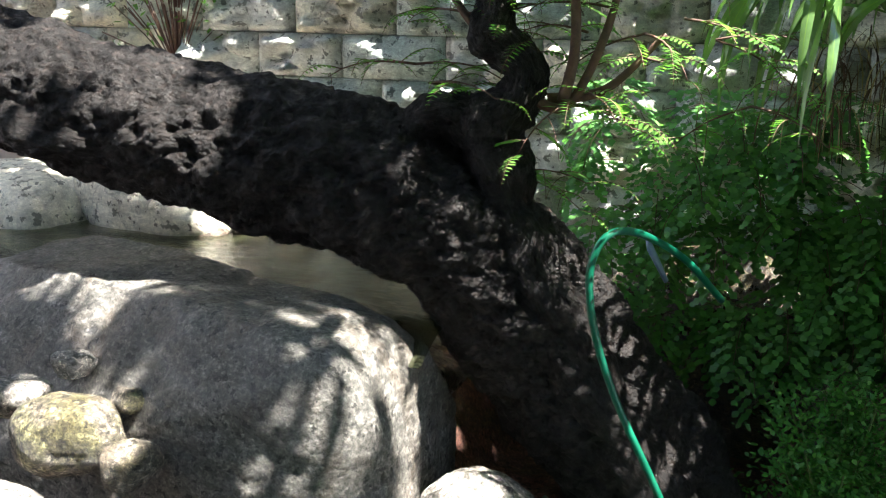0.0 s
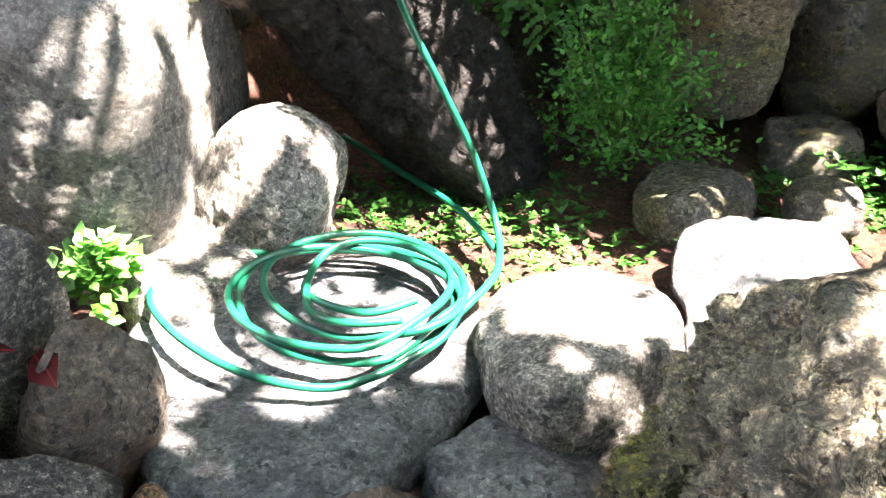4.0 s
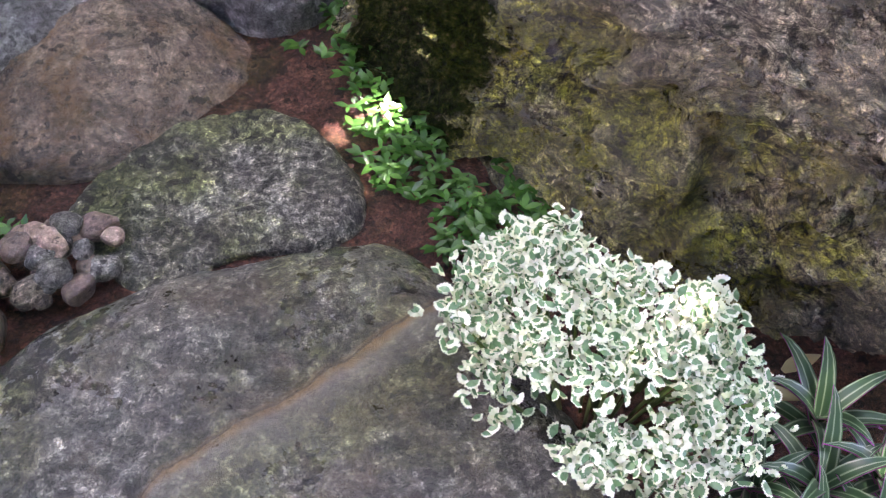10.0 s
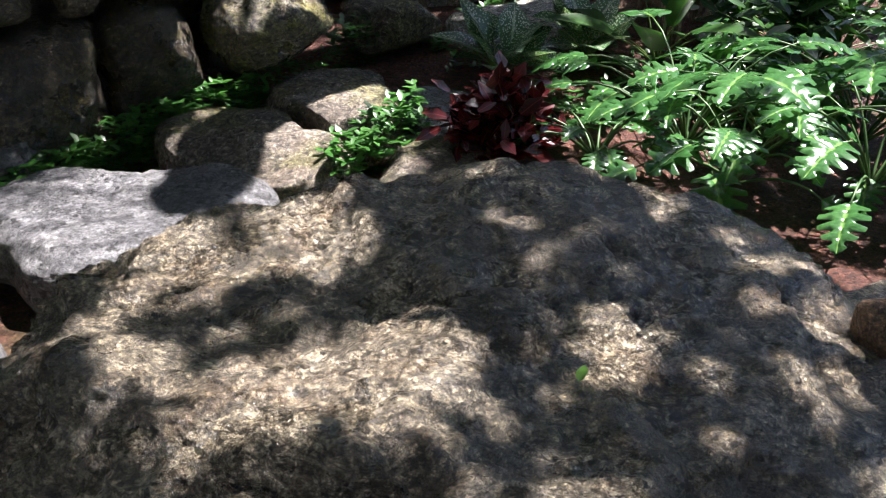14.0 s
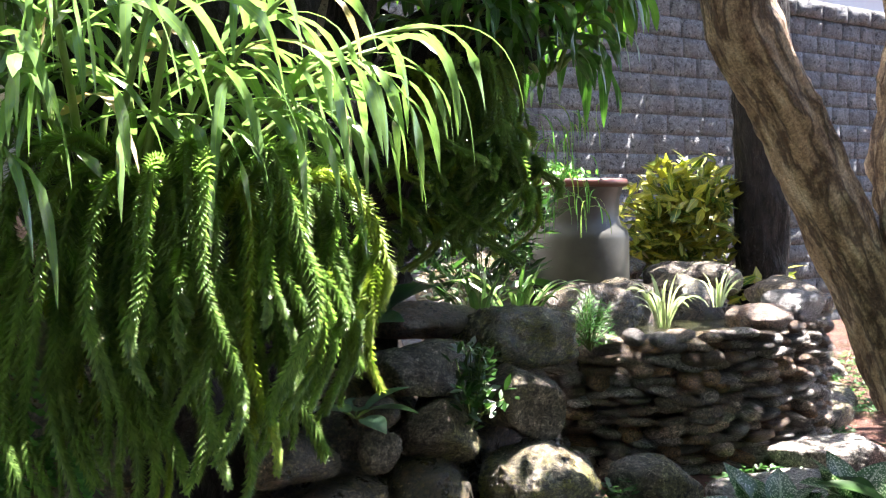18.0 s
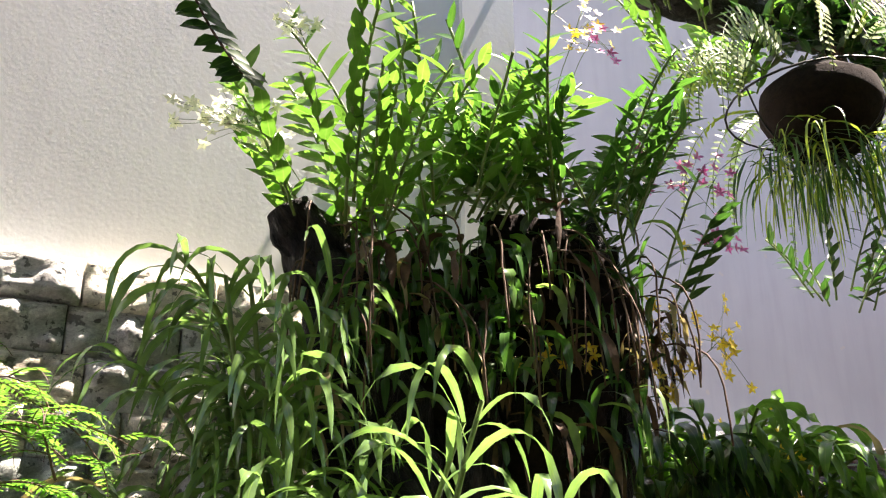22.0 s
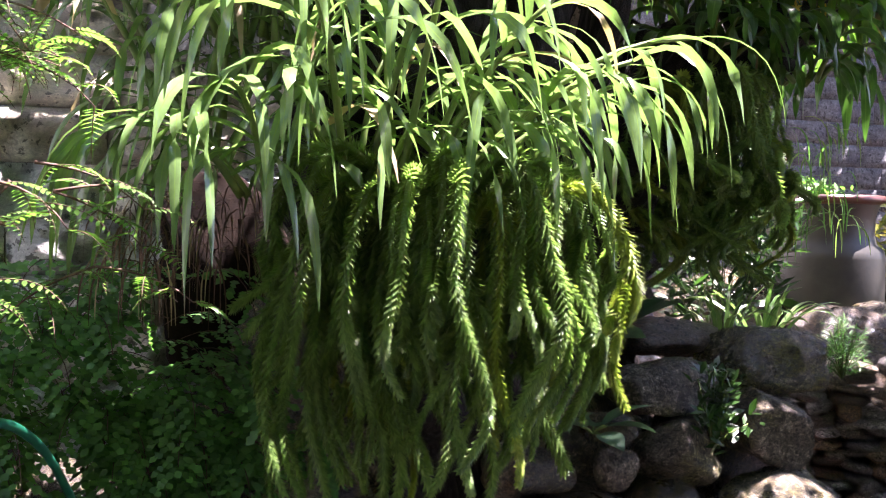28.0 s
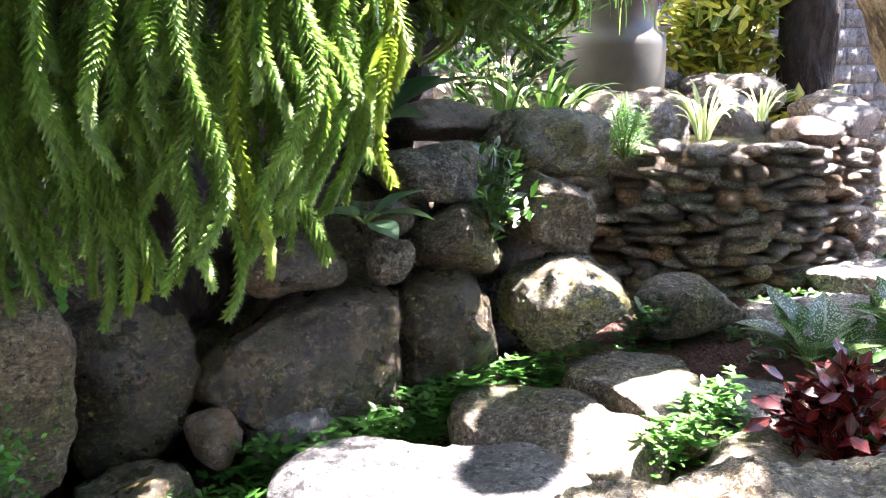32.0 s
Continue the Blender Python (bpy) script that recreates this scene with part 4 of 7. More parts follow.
for n in range(30):
    a, r = rng.uniform(0, 6.3), rng.uniform(0, 1) ** 0.6
    s = rng.uniform(0.022, 0.036)
    rock("pebble", (-0.27 + 0.13 * r * math.cos(a), 0.96 + 0.1 * r * math.sin(a), -0.125 + 0.04 * (1 - r) + 0.01 * (n % 3)), (s, s * 0.75, s * 0.6), 80 + n, (M_PEBBLE, M_COB[1], M_PEBBLE, M_COB[0])[n % 4], "rounded river pebble in a small heap", turn=37 * n, rough=0.06, sub=4, fine=0.002, category="pebble", group="heap of pebbles")


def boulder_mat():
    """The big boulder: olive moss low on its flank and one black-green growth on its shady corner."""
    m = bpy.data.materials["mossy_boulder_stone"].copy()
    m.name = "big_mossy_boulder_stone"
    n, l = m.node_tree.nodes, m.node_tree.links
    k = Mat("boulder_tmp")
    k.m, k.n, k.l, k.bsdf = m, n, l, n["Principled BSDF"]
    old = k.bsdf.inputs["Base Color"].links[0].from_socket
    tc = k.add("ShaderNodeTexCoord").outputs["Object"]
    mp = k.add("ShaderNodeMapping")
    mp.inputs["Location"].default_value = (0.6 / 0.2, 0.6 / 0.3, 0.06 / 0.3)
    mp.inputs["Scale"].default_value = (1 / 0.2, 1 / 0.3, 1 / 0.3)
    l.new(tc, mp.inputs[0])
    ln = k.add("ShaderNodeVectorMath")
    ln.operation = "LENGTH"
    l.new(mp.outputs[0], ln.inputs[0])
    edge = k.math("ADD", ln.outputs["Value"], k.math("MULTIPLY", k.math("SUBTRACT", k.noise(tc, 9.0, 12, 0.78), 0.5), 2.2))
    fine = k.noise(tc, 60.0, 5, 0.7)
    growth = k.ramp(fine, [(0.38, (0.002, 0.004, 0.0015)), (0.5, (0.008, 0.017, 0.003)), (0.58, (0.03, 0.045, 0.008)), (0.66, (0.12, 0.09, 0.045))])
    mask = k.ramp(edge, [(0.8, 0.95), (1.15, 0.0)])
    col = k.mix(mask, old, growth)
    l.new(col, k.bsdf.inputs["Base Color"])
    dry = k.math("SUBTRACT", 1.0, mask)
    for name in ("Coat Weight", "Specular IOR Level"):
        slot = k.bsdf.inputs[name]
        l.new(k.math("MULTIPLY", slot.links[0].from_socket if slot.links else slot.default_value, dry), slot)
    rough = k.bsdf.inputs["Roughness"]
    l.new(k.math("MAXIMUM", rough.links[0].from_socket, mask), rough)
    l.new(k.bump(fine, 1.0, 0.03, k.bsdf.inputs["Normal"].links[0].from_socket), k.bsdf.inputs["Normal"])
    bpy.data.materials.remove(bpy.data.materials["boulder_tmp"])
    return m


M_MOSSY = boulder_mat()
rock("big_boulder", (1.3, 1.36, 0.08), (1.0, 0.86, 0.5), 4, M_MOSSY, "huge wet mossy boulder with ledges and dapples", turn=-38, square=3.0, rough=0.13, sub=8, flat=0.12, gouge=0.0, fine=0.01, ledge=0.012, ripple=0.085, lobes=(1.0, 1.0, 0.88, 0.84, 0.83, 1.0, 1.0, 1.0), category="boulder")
rock("wet_rock", (2.15, 0.62, 0.12), (0.45, 0.42, 0.3), 90, M_BOULDER, "low wet brown rock beside the boulder", turn=20, square=3.0, rough=0.1, flat=0.2, sub=5)

# stones of the far path
for n, (x, y, z, mat, plan) in enumerate((
        (1.62, 3.0, -0.02, M_BLUE, (0.38, 0.33, 0.27, 0.33, 0.47, 0.5, 0.45, 0.5, 0.43, 0.43, 0.46, 0.45)),
        (2.17, 3.11, 0.0, M_ROCK, (0.26, 0.31, 0.37, 0.41, 0.37, 0.3, 0.26, 0.27, 0.36, 0.42, 0.39, 0.27)),
        (2.69, 3.12, 0.02, M_ROCK, (0.18, 0.3, 0.42, 0.37, 0.35, 0.29, 0.28, 0.33, 0.42, 0.28, 0.19, 0.16)),
        (2.95, 2.9, 0.0, M_BLUE, (0.18, 0.22, 0.22, 0.16, 0.12, 0.11, 0.13, 0.2, 0.19, 0.17, 0.14, 0.15)),
        (2.46, 2.48, 0.0, M_ROCK, (0.27, 0.29, 0.21, 0.17, 0.16, 0.2, 0.25, 0.26, 0.2, 0.18, 0.19, 0.2)))):
    rock("path_stone", (x, y, z), (1.0, 1.0, 0.13), 100 + n, mat, "worn grey path stone in dappled sun", square=3.6, rough=0.06, flat=0.18, sub=6, chips=3, ledge=0.008, plan=plan, category="path stone", group="path stones")
for n, (x, y, z, a, b, c, turn, mat) in enumerate(((3.95, 3.2, 0.1, 0.42, 0.28, 0.1, -20, M_PALE), (4.75, 3.62, 0.12, 0.4, 0.24, 0.1, 0, M_PALE), (5.7, 4.3, 0.13, 0.4, 0.26, 0.1, 30, M_ROCK), (6.15, 4.6, 0.13, 0.4, 0.26, 0.1, 30, M_ROCK), (7.2, 5.4, 0.13, 0.45, 0.3, 0.1, 30, M_ROCK), (8.1, 6.1, 0.13, 0.45, 0.3, 0.1, 30, M_ROCK), (6.6, 4.1, 0.13, 0.4, 0.3, 0.12, 30, M_ROCK), (7.6, 4.2, 0.13, 0.5, 0.3, 0.12, 10, M_BLUE), (8.8, 4.7, 0.13, 0.5, 0.3, 0.12, 10, M_ROCK))):
    rock("path_stone", (x, y, z), (a, b, c), 105 + n, mat, "worn grey path stone in dappled sun", turn=turn, square=4.0, rough=0.07, flat=0.25, sub=5 if n < 3 else 4, category="path stone", group="path stones")

# the rocks under the hanging fern
for n, (x, y, z, a, b, c, turn, tilt, square, mat, label) in enumerate((
        (0.5, 3.64, 0.33, 0.23, 0.22, 0.3, 6, (4, 5), 3.6, M_TANRUST, "upright tan and rusty rock under the hanging fern"),
        (0.96, 3.8, 0.24, 0.24, 0.2, 0.3, -5, (0, 0), 3.0, M_DARK, "dark wet rock in the bank"),
        (1.55, 3.74, 0.23, 0.42, 0.25, 0.25, 4, (6, -3), 4.2, M_DARK, "large dark wet rock with a pale ledge"),
        (2.14, 3.72, 0.24, 0.19, 0.2, 0.27, -20, (0, -14), 3.4, M_DARK, "dark veined rock in the bank"),
        (0.86, 3.46, -0.02, 0.2, 0.14, 0.11, 12, (0, 0), 2.8, M_DARK, "low mottled rock at the foot of the bank"),
        (1.13, 3.5, 0.12, 0.08, 0.08, 0.09, 0, (0, 0), 2.8, M_RUST, "small rusty rock at the foot of the bank"),
        (1.43, 3.52, 0.05, 0.17, 0.1, 0.1, 8, (0, 0), 2.8, M_BLUE, "low mottled rock at the foot of the bank"),
        (1.49, 3.66, 0.59, 0.175, 0.15, 0.1, 3, (0, 3), 2.3, M_DARK, "oval dark stone lying on the bank"),
        (1.85, 3.62, 0.58, 0.08, 0.08, 0.078, 0, (0, 0), 3.0, M_ROCK, "small round stone on the bank"),
        (1.87, 3.68, 0.715, 0.09, 0.09, 0.065, 0, (0, -6), 2.6, M_ROCK, "small brown stone on the bank"),
        (2.2, 3.7, 0.59, 0.17, 0.16, 0.135, 8, (0, 4), 2.5, M_ROCK, "round grey stone on the bank"),
        (2.66, 3.74, 0.66, 0.21, 0.17, 0.13, -15, (0, 24), 3.2, M_ROCK, "leaning grey stone beside the round wall"),
        (2.66, 3.62, 0.31, 0.28, 0.24, 0.17, 0, (0, -3), 2.7, M_BOULDER, "smooth round mossy rock catching the sun"),
        (3.3, 3.56, 0.21, 0.235, 0.18, 0.125, -8, (0, 0), 2.8, M_ROCK, "grey rock at the foot of the round wall"),
        (2.9, 4.02, 0.9, 0.32, 0.26, 0.13, -4, (0, 3), 3.0, M_BOULDER, "broad flat mossy rock on the round wall"),
        (2.5, 4.24, 0.985, 0.3, 0.2, 0.075, 3, (0, 0), 3.0, M_RUST, "flat brown rock behind the stones"),
        (2.22, 3.86, 0.82, 0.25, 0.17, 0.11, 8, (5, -4), 4.0, M_ROCK, "broken grey rock catching the sun"),
        (1.3, 4.02, 0.3, 0.5, 0.2, 0.4, 0, (0, 0), 3.0, M_DARK, "dark rock filling the bank behind the stones"),
        (2.0, 4.06, 0.38, 0.5, 0.22, 0.45, 0, (0, 0), 3.0, M_DARK, "dark rock filling the bank behind the stones"),
        (2.8, 4.12, 0.4, 0.4, 0.24, 0.42, 0, (0, 0), 3.0, M_DARK, "dark rock filling the bank behind the stones"))):
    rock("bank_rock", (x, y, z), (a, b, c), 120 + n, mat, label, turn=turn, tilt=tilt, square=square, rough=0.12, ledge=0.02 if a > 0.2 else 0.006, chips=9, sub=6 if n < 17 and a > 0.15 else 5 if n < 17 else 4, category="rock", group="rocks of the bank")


# ---- the round dry-stone wall ----
WELL, WA, WB, W0, W1 = Vector((4.55, 4.98, 0)), 1.32, 1.2, 0.08, 0.83


def round_wall():
    wall = thing("round_wall", WELL, "curved dry-stone wall of stacked flat river cobbles", "stone wall")
    b = Build()
    n = 48
    for ring, (k, z0, z1) in enumerate(((0.88, W0 - 0.2, W1 - 0.04),)):
        for i in range(n):
            a0, a1 = 2 * math.pi * i / n, 2 * math.pi * (i + 1) / n
            base = len(b.v)
            for a in (a0, a1):
                c, s = math.cos(a), math.sin(a)
                b.v += [(WA * k * c, WB * k * s, z0), (WA * k * c, WB * k * s, z1), (WA * 0.72 * c, WB * 0.72 * s, z1), (WA * 0.72 * c, WB * 0.72 * s, z0)]
            for f in ((0, 4, 5, 1), (1, 5, 6, 2), (2, 6, 7, 3)):
                b.face(tuple(base + q for q in f))
    part("core", b, M_DARK, wall)
    rng = random.Random(31)
    shapes = [[rock_mesh("cobble", (w, 0.09, h), 900 + 10 * k + j, M_COB[k], square=2.4, rough=0.09, sub=3, chips=6) for j, (w, h) in enumerate(((0.08, 0.027), (0.058, 0.029), (0.105, 0.031), (0.066, 0.046), (0.09, 0.023)))] for k in range(3)]
    z, count = W0 + 0.02, 0
    while z < W1:
        a = math.pi * 0.93
        while a < math.pi * 1.98:
            k = rng.choice((0, 0, 1, 1, 1, 2))
            j = rng.randrange(5)
            w = (0.08, 0.058, 0.105, 0.064, 0.09)[j]
            c, s = math.cos(a), math.sin(a)
            ob = part("cobble", shapes[k][j], None, wall)
            tang = math.degrees(math.atan2(WB * c, -WA * s))
            ob.matrix_basis = pose(WA * c * rng.uniform(0.94, 1.0), WB * s * rng.uniform(0.94, 1.0), z + rng.uniform(-0.014, 0.014), rng.uniform(-10, 10), rng.uniform(-14, 14), tang + rng.uniform(-8, 8))
            count += 1
            a += w * 1.8 / math.sqrt((WA * s) ** 2 + (WB * c) ** 2)
        z += 0.054
    return wall, count


ROUND = round_wall()[0]
for n, (da, out, z, a, b, c, mat) in enumerate(((1.05, 0.92, 0.88, 0.3, 0.2, 0.09, M_DARK), (1.62, 0.9, 0.9, 0.26, 0.18, 0.1, M_BLUE), (1.74, 0.92, 0.88, 0.3, 0.22, 0.08, M_DARK), (1.86, 0.92, 0.9, 0.32, 0.2, 0.1, M_ROCK), (0.98, 0.9, 0.9, 0.3, 0.2, 0.12, M_DARK), (0.7, 0.62, 1.02, 0.3, 0.2, 0.2, M_DARK), (0.78, 0.85, 0.98, 0.26, 0.2, 0.13, M_DARK), (0.62, 0.85, 1.0, 0.3, 0.22, 0.15, M_DARK), (0.45, 0.85, 1.04, 0.34, 0.22, 0.16, M_BLUE), (0.28, 0.85, 1.0, 0.3, 0.25, 0.14, M_DARK), (0.1, 0.88, 0.95, 0.36, 0.25, 0.14, M_ROCK), (1.5, 0.92, 0.87, 0.2, 0.14, 0.07, M_RUST), (1.1, 0.3, 0.82, 0.34, 0.22, 0.2, M_DARK), (0.3, 0.1, 0.82, 0.3, 0.22, 0.2, M_DARK), (0.06, 0.52, 0.82, 0.36, 0.24, 0.21, M_DARK))):
    ang = math.pi * da
    rock("rim_rock", (WELL.x + WA * out * math.cos(ang), WELL.y + WB * out * math.sin(ang), z), (a, b, c), 150 + n, mat, "flat rock laid on the rim of the round wall", turn=da * 180 + 90, square=2.8, rough=0.12, category="rock", group="rim rocks")
pool = Build()
for i in range(40):
    a = 2 * math.pi * i / 40
    pool.v.append((WELL.x + 1.2 * math.cos(a), WELL.y + 0.98 * math.sin(a), 0.74))
pool.face(tuple(range(40)))
tagged(part("basin_water", pool, M_WATER), "dark still water inside the round wall", "water", kind="structure")

# the stream behind the boulder
b = Build()
nx, ny = 40, 24
for j in range(ny):
    for i in range(nx):
        x, y = -3.6 + 2.7 * i / (nx - 1), 2.5 + 1.0 * j / (ny - 1)
        b.v.append((x, y, 0.74 - 0.12 * smooth(2.7, 2.4, y) + 0.006 * noise.noise(Vector((x * 8, y * 14, 0)))))
for j in range(ny - 1):
    for i in range(nx - 1):
        k = j * nx + i
        b.face((k, k + 1, k + nx + 1, k + nx))
tagged(part("stream_water", b, M_WATER), "thin sheet of clear water over flat rock", "water", kind="structure")
rock("stream_bed", (-2.3, 2.98, 0.5), (1.35, 0.6, 0.21), 37, M_DARK, "flat wet rock under the stream", square=4.0, rough=0.05, flat=0.4, sub=5)

# ---- trees ----
def curve(points, steps=6):
    """A smooth path through a few points."""
    pts = [Vector(p) for p in points]
    out = []
    for i in range(len(pts) - 1):
        p0, p1, p2, p3 = pts[max(i - 1, 0)], pts[i], pts[i + 1], pts[min(i + 2, len(pts) - 1)]
        for k in range(steps):
            t = k / steps
            out.append(0.5 * ((2 * p1) + (p2 - p0) * t + (2 * p0 - 5 * p1 + 4 * p2 - p3) * t * t + (3 * p1 - p0 - 3 * p2 + p3) * t ** 3))
    out.append(pts[-1])
    return out


def radii_for(path, r0, r1, power=1.0):
    n = len(path) - 1
    return [r0 + (r1 - r0) * (i / n) ** power for i in range(n + 1)]


def limb(name, points, r0, r1, material, parent, sides=20, wobble=0.12, seed=0, steps=8, label="", flute=0.0, plates=0.0, power=1.0):
    path = curve(points, steps)
    return part(name, Build().tube(path, radii_for(path, r0, r1, power), sides, 0, wobble, seed, True, flute, plates), material, parent, label)


def pinnate(b, base, d, up, length, rng, mat=0, pairs=11, size=0.028):
    """A feathery leaf: a thin rachis with narrow leaflets in pairs."""
    path = arc_path(base, d, length, 0.35, 7)
    b.tube(path, radii_for(path, 0.0022, 0.0008), 3, 1)
    for i in range(pairs):
        s = (i + 1) / (pairs + 0.5)
        f = s * (len(path) - 1)
        k = min(int(f), len(path) - 2)
        p = path[k].lerp(path[k + 1], f - k)
        t = (path[k + 1] - path[k]).normalized()
        side = t.cross(up).normalized()
        ln = size * math.sin(math.pi * min(1, 0.25 + 0.72 * s)) * rng.uniform(0.85, 1.1)
        for sg in (-1, 1):
            q = (side * sg + t * 0.35 + Vector((0, 0, rng.uniform(-0.12, 0.05)))).normalized()
            b.leaf(p, q, up, ln, ln * 0.42, mat, 0.1, 0.0, 2)


def feathery(b, base, d, rng, n=6, length=0.3, size=0.03):
    """A twig with feathery leaves on both sides."""
    twig = arc_path(base, d, length, 0.2, 6, rng, 0.12)
    b.tube(twig, radii_for(twig, 0.004, 0.0015), 4, 1)
    for i in range(n):
        p = twig[1 + i * (len(twig) - 2) // max(1, n - 1)]
        a = rng.uniform(-1, 1)
        q = Vector((math.cos(i * 2.4 + a), math.sin(i * 2.4 + a), rng.uniform(-0.1, 0.35)))
        pinnate(b, p, q + d.normalized() * 0.5, Vector((rng.uniform(-0.3, 0.3), rng.uniform(-0.3, 0.3), 1)), rng.uniform(0.12, 0.2), rng, 0, 11, size)


def leaning_tree():
    tree = thing("leaning_tree", (-0.28, 3.12, -0.05), "leaning tree with black wet bark and feathery shoots", "tree")
    o = Vector(tree.location)

    def rel(*pts):
        return [Vector(p) - o for p in pts]

    limb("trunk", rel((-0.2, 3.2, -0.25), (-0.3, 3.08, 0.1), (-0.54, 2.92, 0.5), (-0.74, 2.8, 0.84), (-0.98, 2.72, 1.06), (-1.3, 2.65, 1.18), (-1.7, 2.6, 1.25), (-2.2, 2.58, 1.34), (-2.9, 2.55, 1.49)), 0.27, 0.215, M_BARK, tree, 150, 0.16, 3, 42, plates=0.011, power=0.45)
    limb("fork", rel((-0.78, 2.76, 0.98), (-0.72, 2.7, 1.16), (-0.76, 2.68, 1.32), (-0.68, 2.66, 1.42), (-0.66, 2.66, 1.5), (-0.76, 2.66, 1.58), (-0.75, 2.66, 1.68), (-0.72, 2.66, 1.84)), 0.1, 0.045, M_BARK, tree, 48, 0.4, 5, 14, plates=0.009)
    limb("knot", rel((-0.74, 2.7, 1.3), (-0.88, 2.67, 1.36), (-0.97, 2.66, 1.34), (-1.04, 2.68, 1.26)), 0.1, 0.04, M_BARK, tree, 36, 0.45, 8, 12, plates=0.009)
    limb("buttress", rel((-0.16, 2.9, 0.0), (-0.42, 2.78, 0.5), (-0.62, 2.66, 0.95), (-0.76, 2.66, 1.16)), 0.12, 0.06, M_BARK, tree, 40, 0.4, 9, 20, plates=0.009)
    limb("burl", rel((-1.5, 2.52, 1.2), (-1.8, 2.46, 1.22), (-2.15, 2.42, 1.27), (-2.5, 2.44, 1.34)), 0.05, 0.1, M_BARK, tree, 40, 0.4, 11, 16, plates=0.009)
    for n, (x, z, r) in enumerate(((-2.3, 1.3, 0.05), (-2.12, 1.3, 0.055))):
        ring = Build()
        for k in range(20):
            a = 2 * math.pi * k / 20
            for (rr, dy) in ((r * 1.25, 0.05), (r * 1.05, -0.02), (r * 0.75, -0.01), (r * 0.55, 0.06)):
                ring.v.append(Vector((x + rr * math.cos(a), 2.4 + dy, z + rr * 1.15 * math.sin(a))) - o)
        for k in range(20):
            for q in range(3):
                k2 = (k + 1) % 20
                ring.face((k * 4 + q, k2 * 4 + q, k2 * 4 + q + 1, k * 4 + q + 1))
        part("knot_hole", ring, M_BARK, tree)
    rng = random.Random(12)
    shoots = (((-0.72, 2.66, 1.45), (-0.64, 2.66, 1.42), (-0.53, 2.68, 1.42), (-0.42, 2.7, 1.72), (-0.45, 2.7, 2.05), (-0.5, 2.7, 2.4)),
              ((-0.55, 2.66, 1.42), (-0.52, 2.66, 1.6), (-0.55, 2.64, 1.95), (-0.62, 2.62, 2.3)),
              ((-0.7, 2.66, 1.55), (-0.82, 2.66, 1.62), (-0.95, 2.66, 1.8)),
              ((-0.6, 2.68, 1.42), (-0.45, 2.72, 1.45), (-0.3, 2.74, 1.6)))
    for n, pts in enumerate(shoots):
        limb("shoot", rel(*pts), 0.017, 0.007, M_TWIG, tree, 8, 0.15, n, 6, "reddish brown shoot")
    for n in range(36):
        pts = shoots[0] if n % 3 else shoots[1]
        path = curve(pts, 6)
        p = path[rng.randrange(len(path) // 2 + 2, len(path))]
        a = rng.uniform(0, 6.3)
        d = Vector((math.cos(a) * 0.9, math.sin(a) * 0.5, rng.uniform(-0.2, 0.5)))
        b = Build()
        feathery(b, p - o, d, rng, 7, rng.uniform(0.2, 0.42), rng.uniform(0.026, 0.036))
        part("feathery_twig", b, [M_FEATHER, M_TWIG], tree)
    for n, (x, y, z) in enumerate(((-0.62, 2.7, 1.4), (-0.5, 2.7, 1.44), (-0.75, 2.7, 1.2), (-0.95, 2.66, 1.45), (-0.85, 2.66, 1.65), (-0.35, 2.72, 1.6), (-0.3, 2.9, 1.5), (-0.2, 2.9, 1.58), (-0.1, 2.95, 1.4), (-1.0, 2.68, 1.5), (-0.6, 2.7, 2.35), (-0.5, 2.7, 2.25), (-0.3, 2.72, 2.3), (-0.55, 2.7, 2.05), (-0.38, 2.7, 2.0), (-0.58, 2.7, 1.85), (-0.28, 2.72, 2.15), (-0.44, 2.7, 1.72), (-0.62, 2.7, 1.7), (-0.25, 2.72, 1.64), (-0.5, 2.7, 1.6))):
        for k in range(1 if n > 9 else 2):
            a = rng.uniform(0, 6.3)
            b = Build()
            feathery(b, Vector((x, y, z)) - o, Vector((math.cos(a), 0.4 * math.sin(a), rng.uniform(-0.3, 0.3))), rng, 6, 0.26, 0.03)
            part("feathery_twig", b, [M_FEATHER, M_TWIG], tree)
    return tree


leaning_tree()


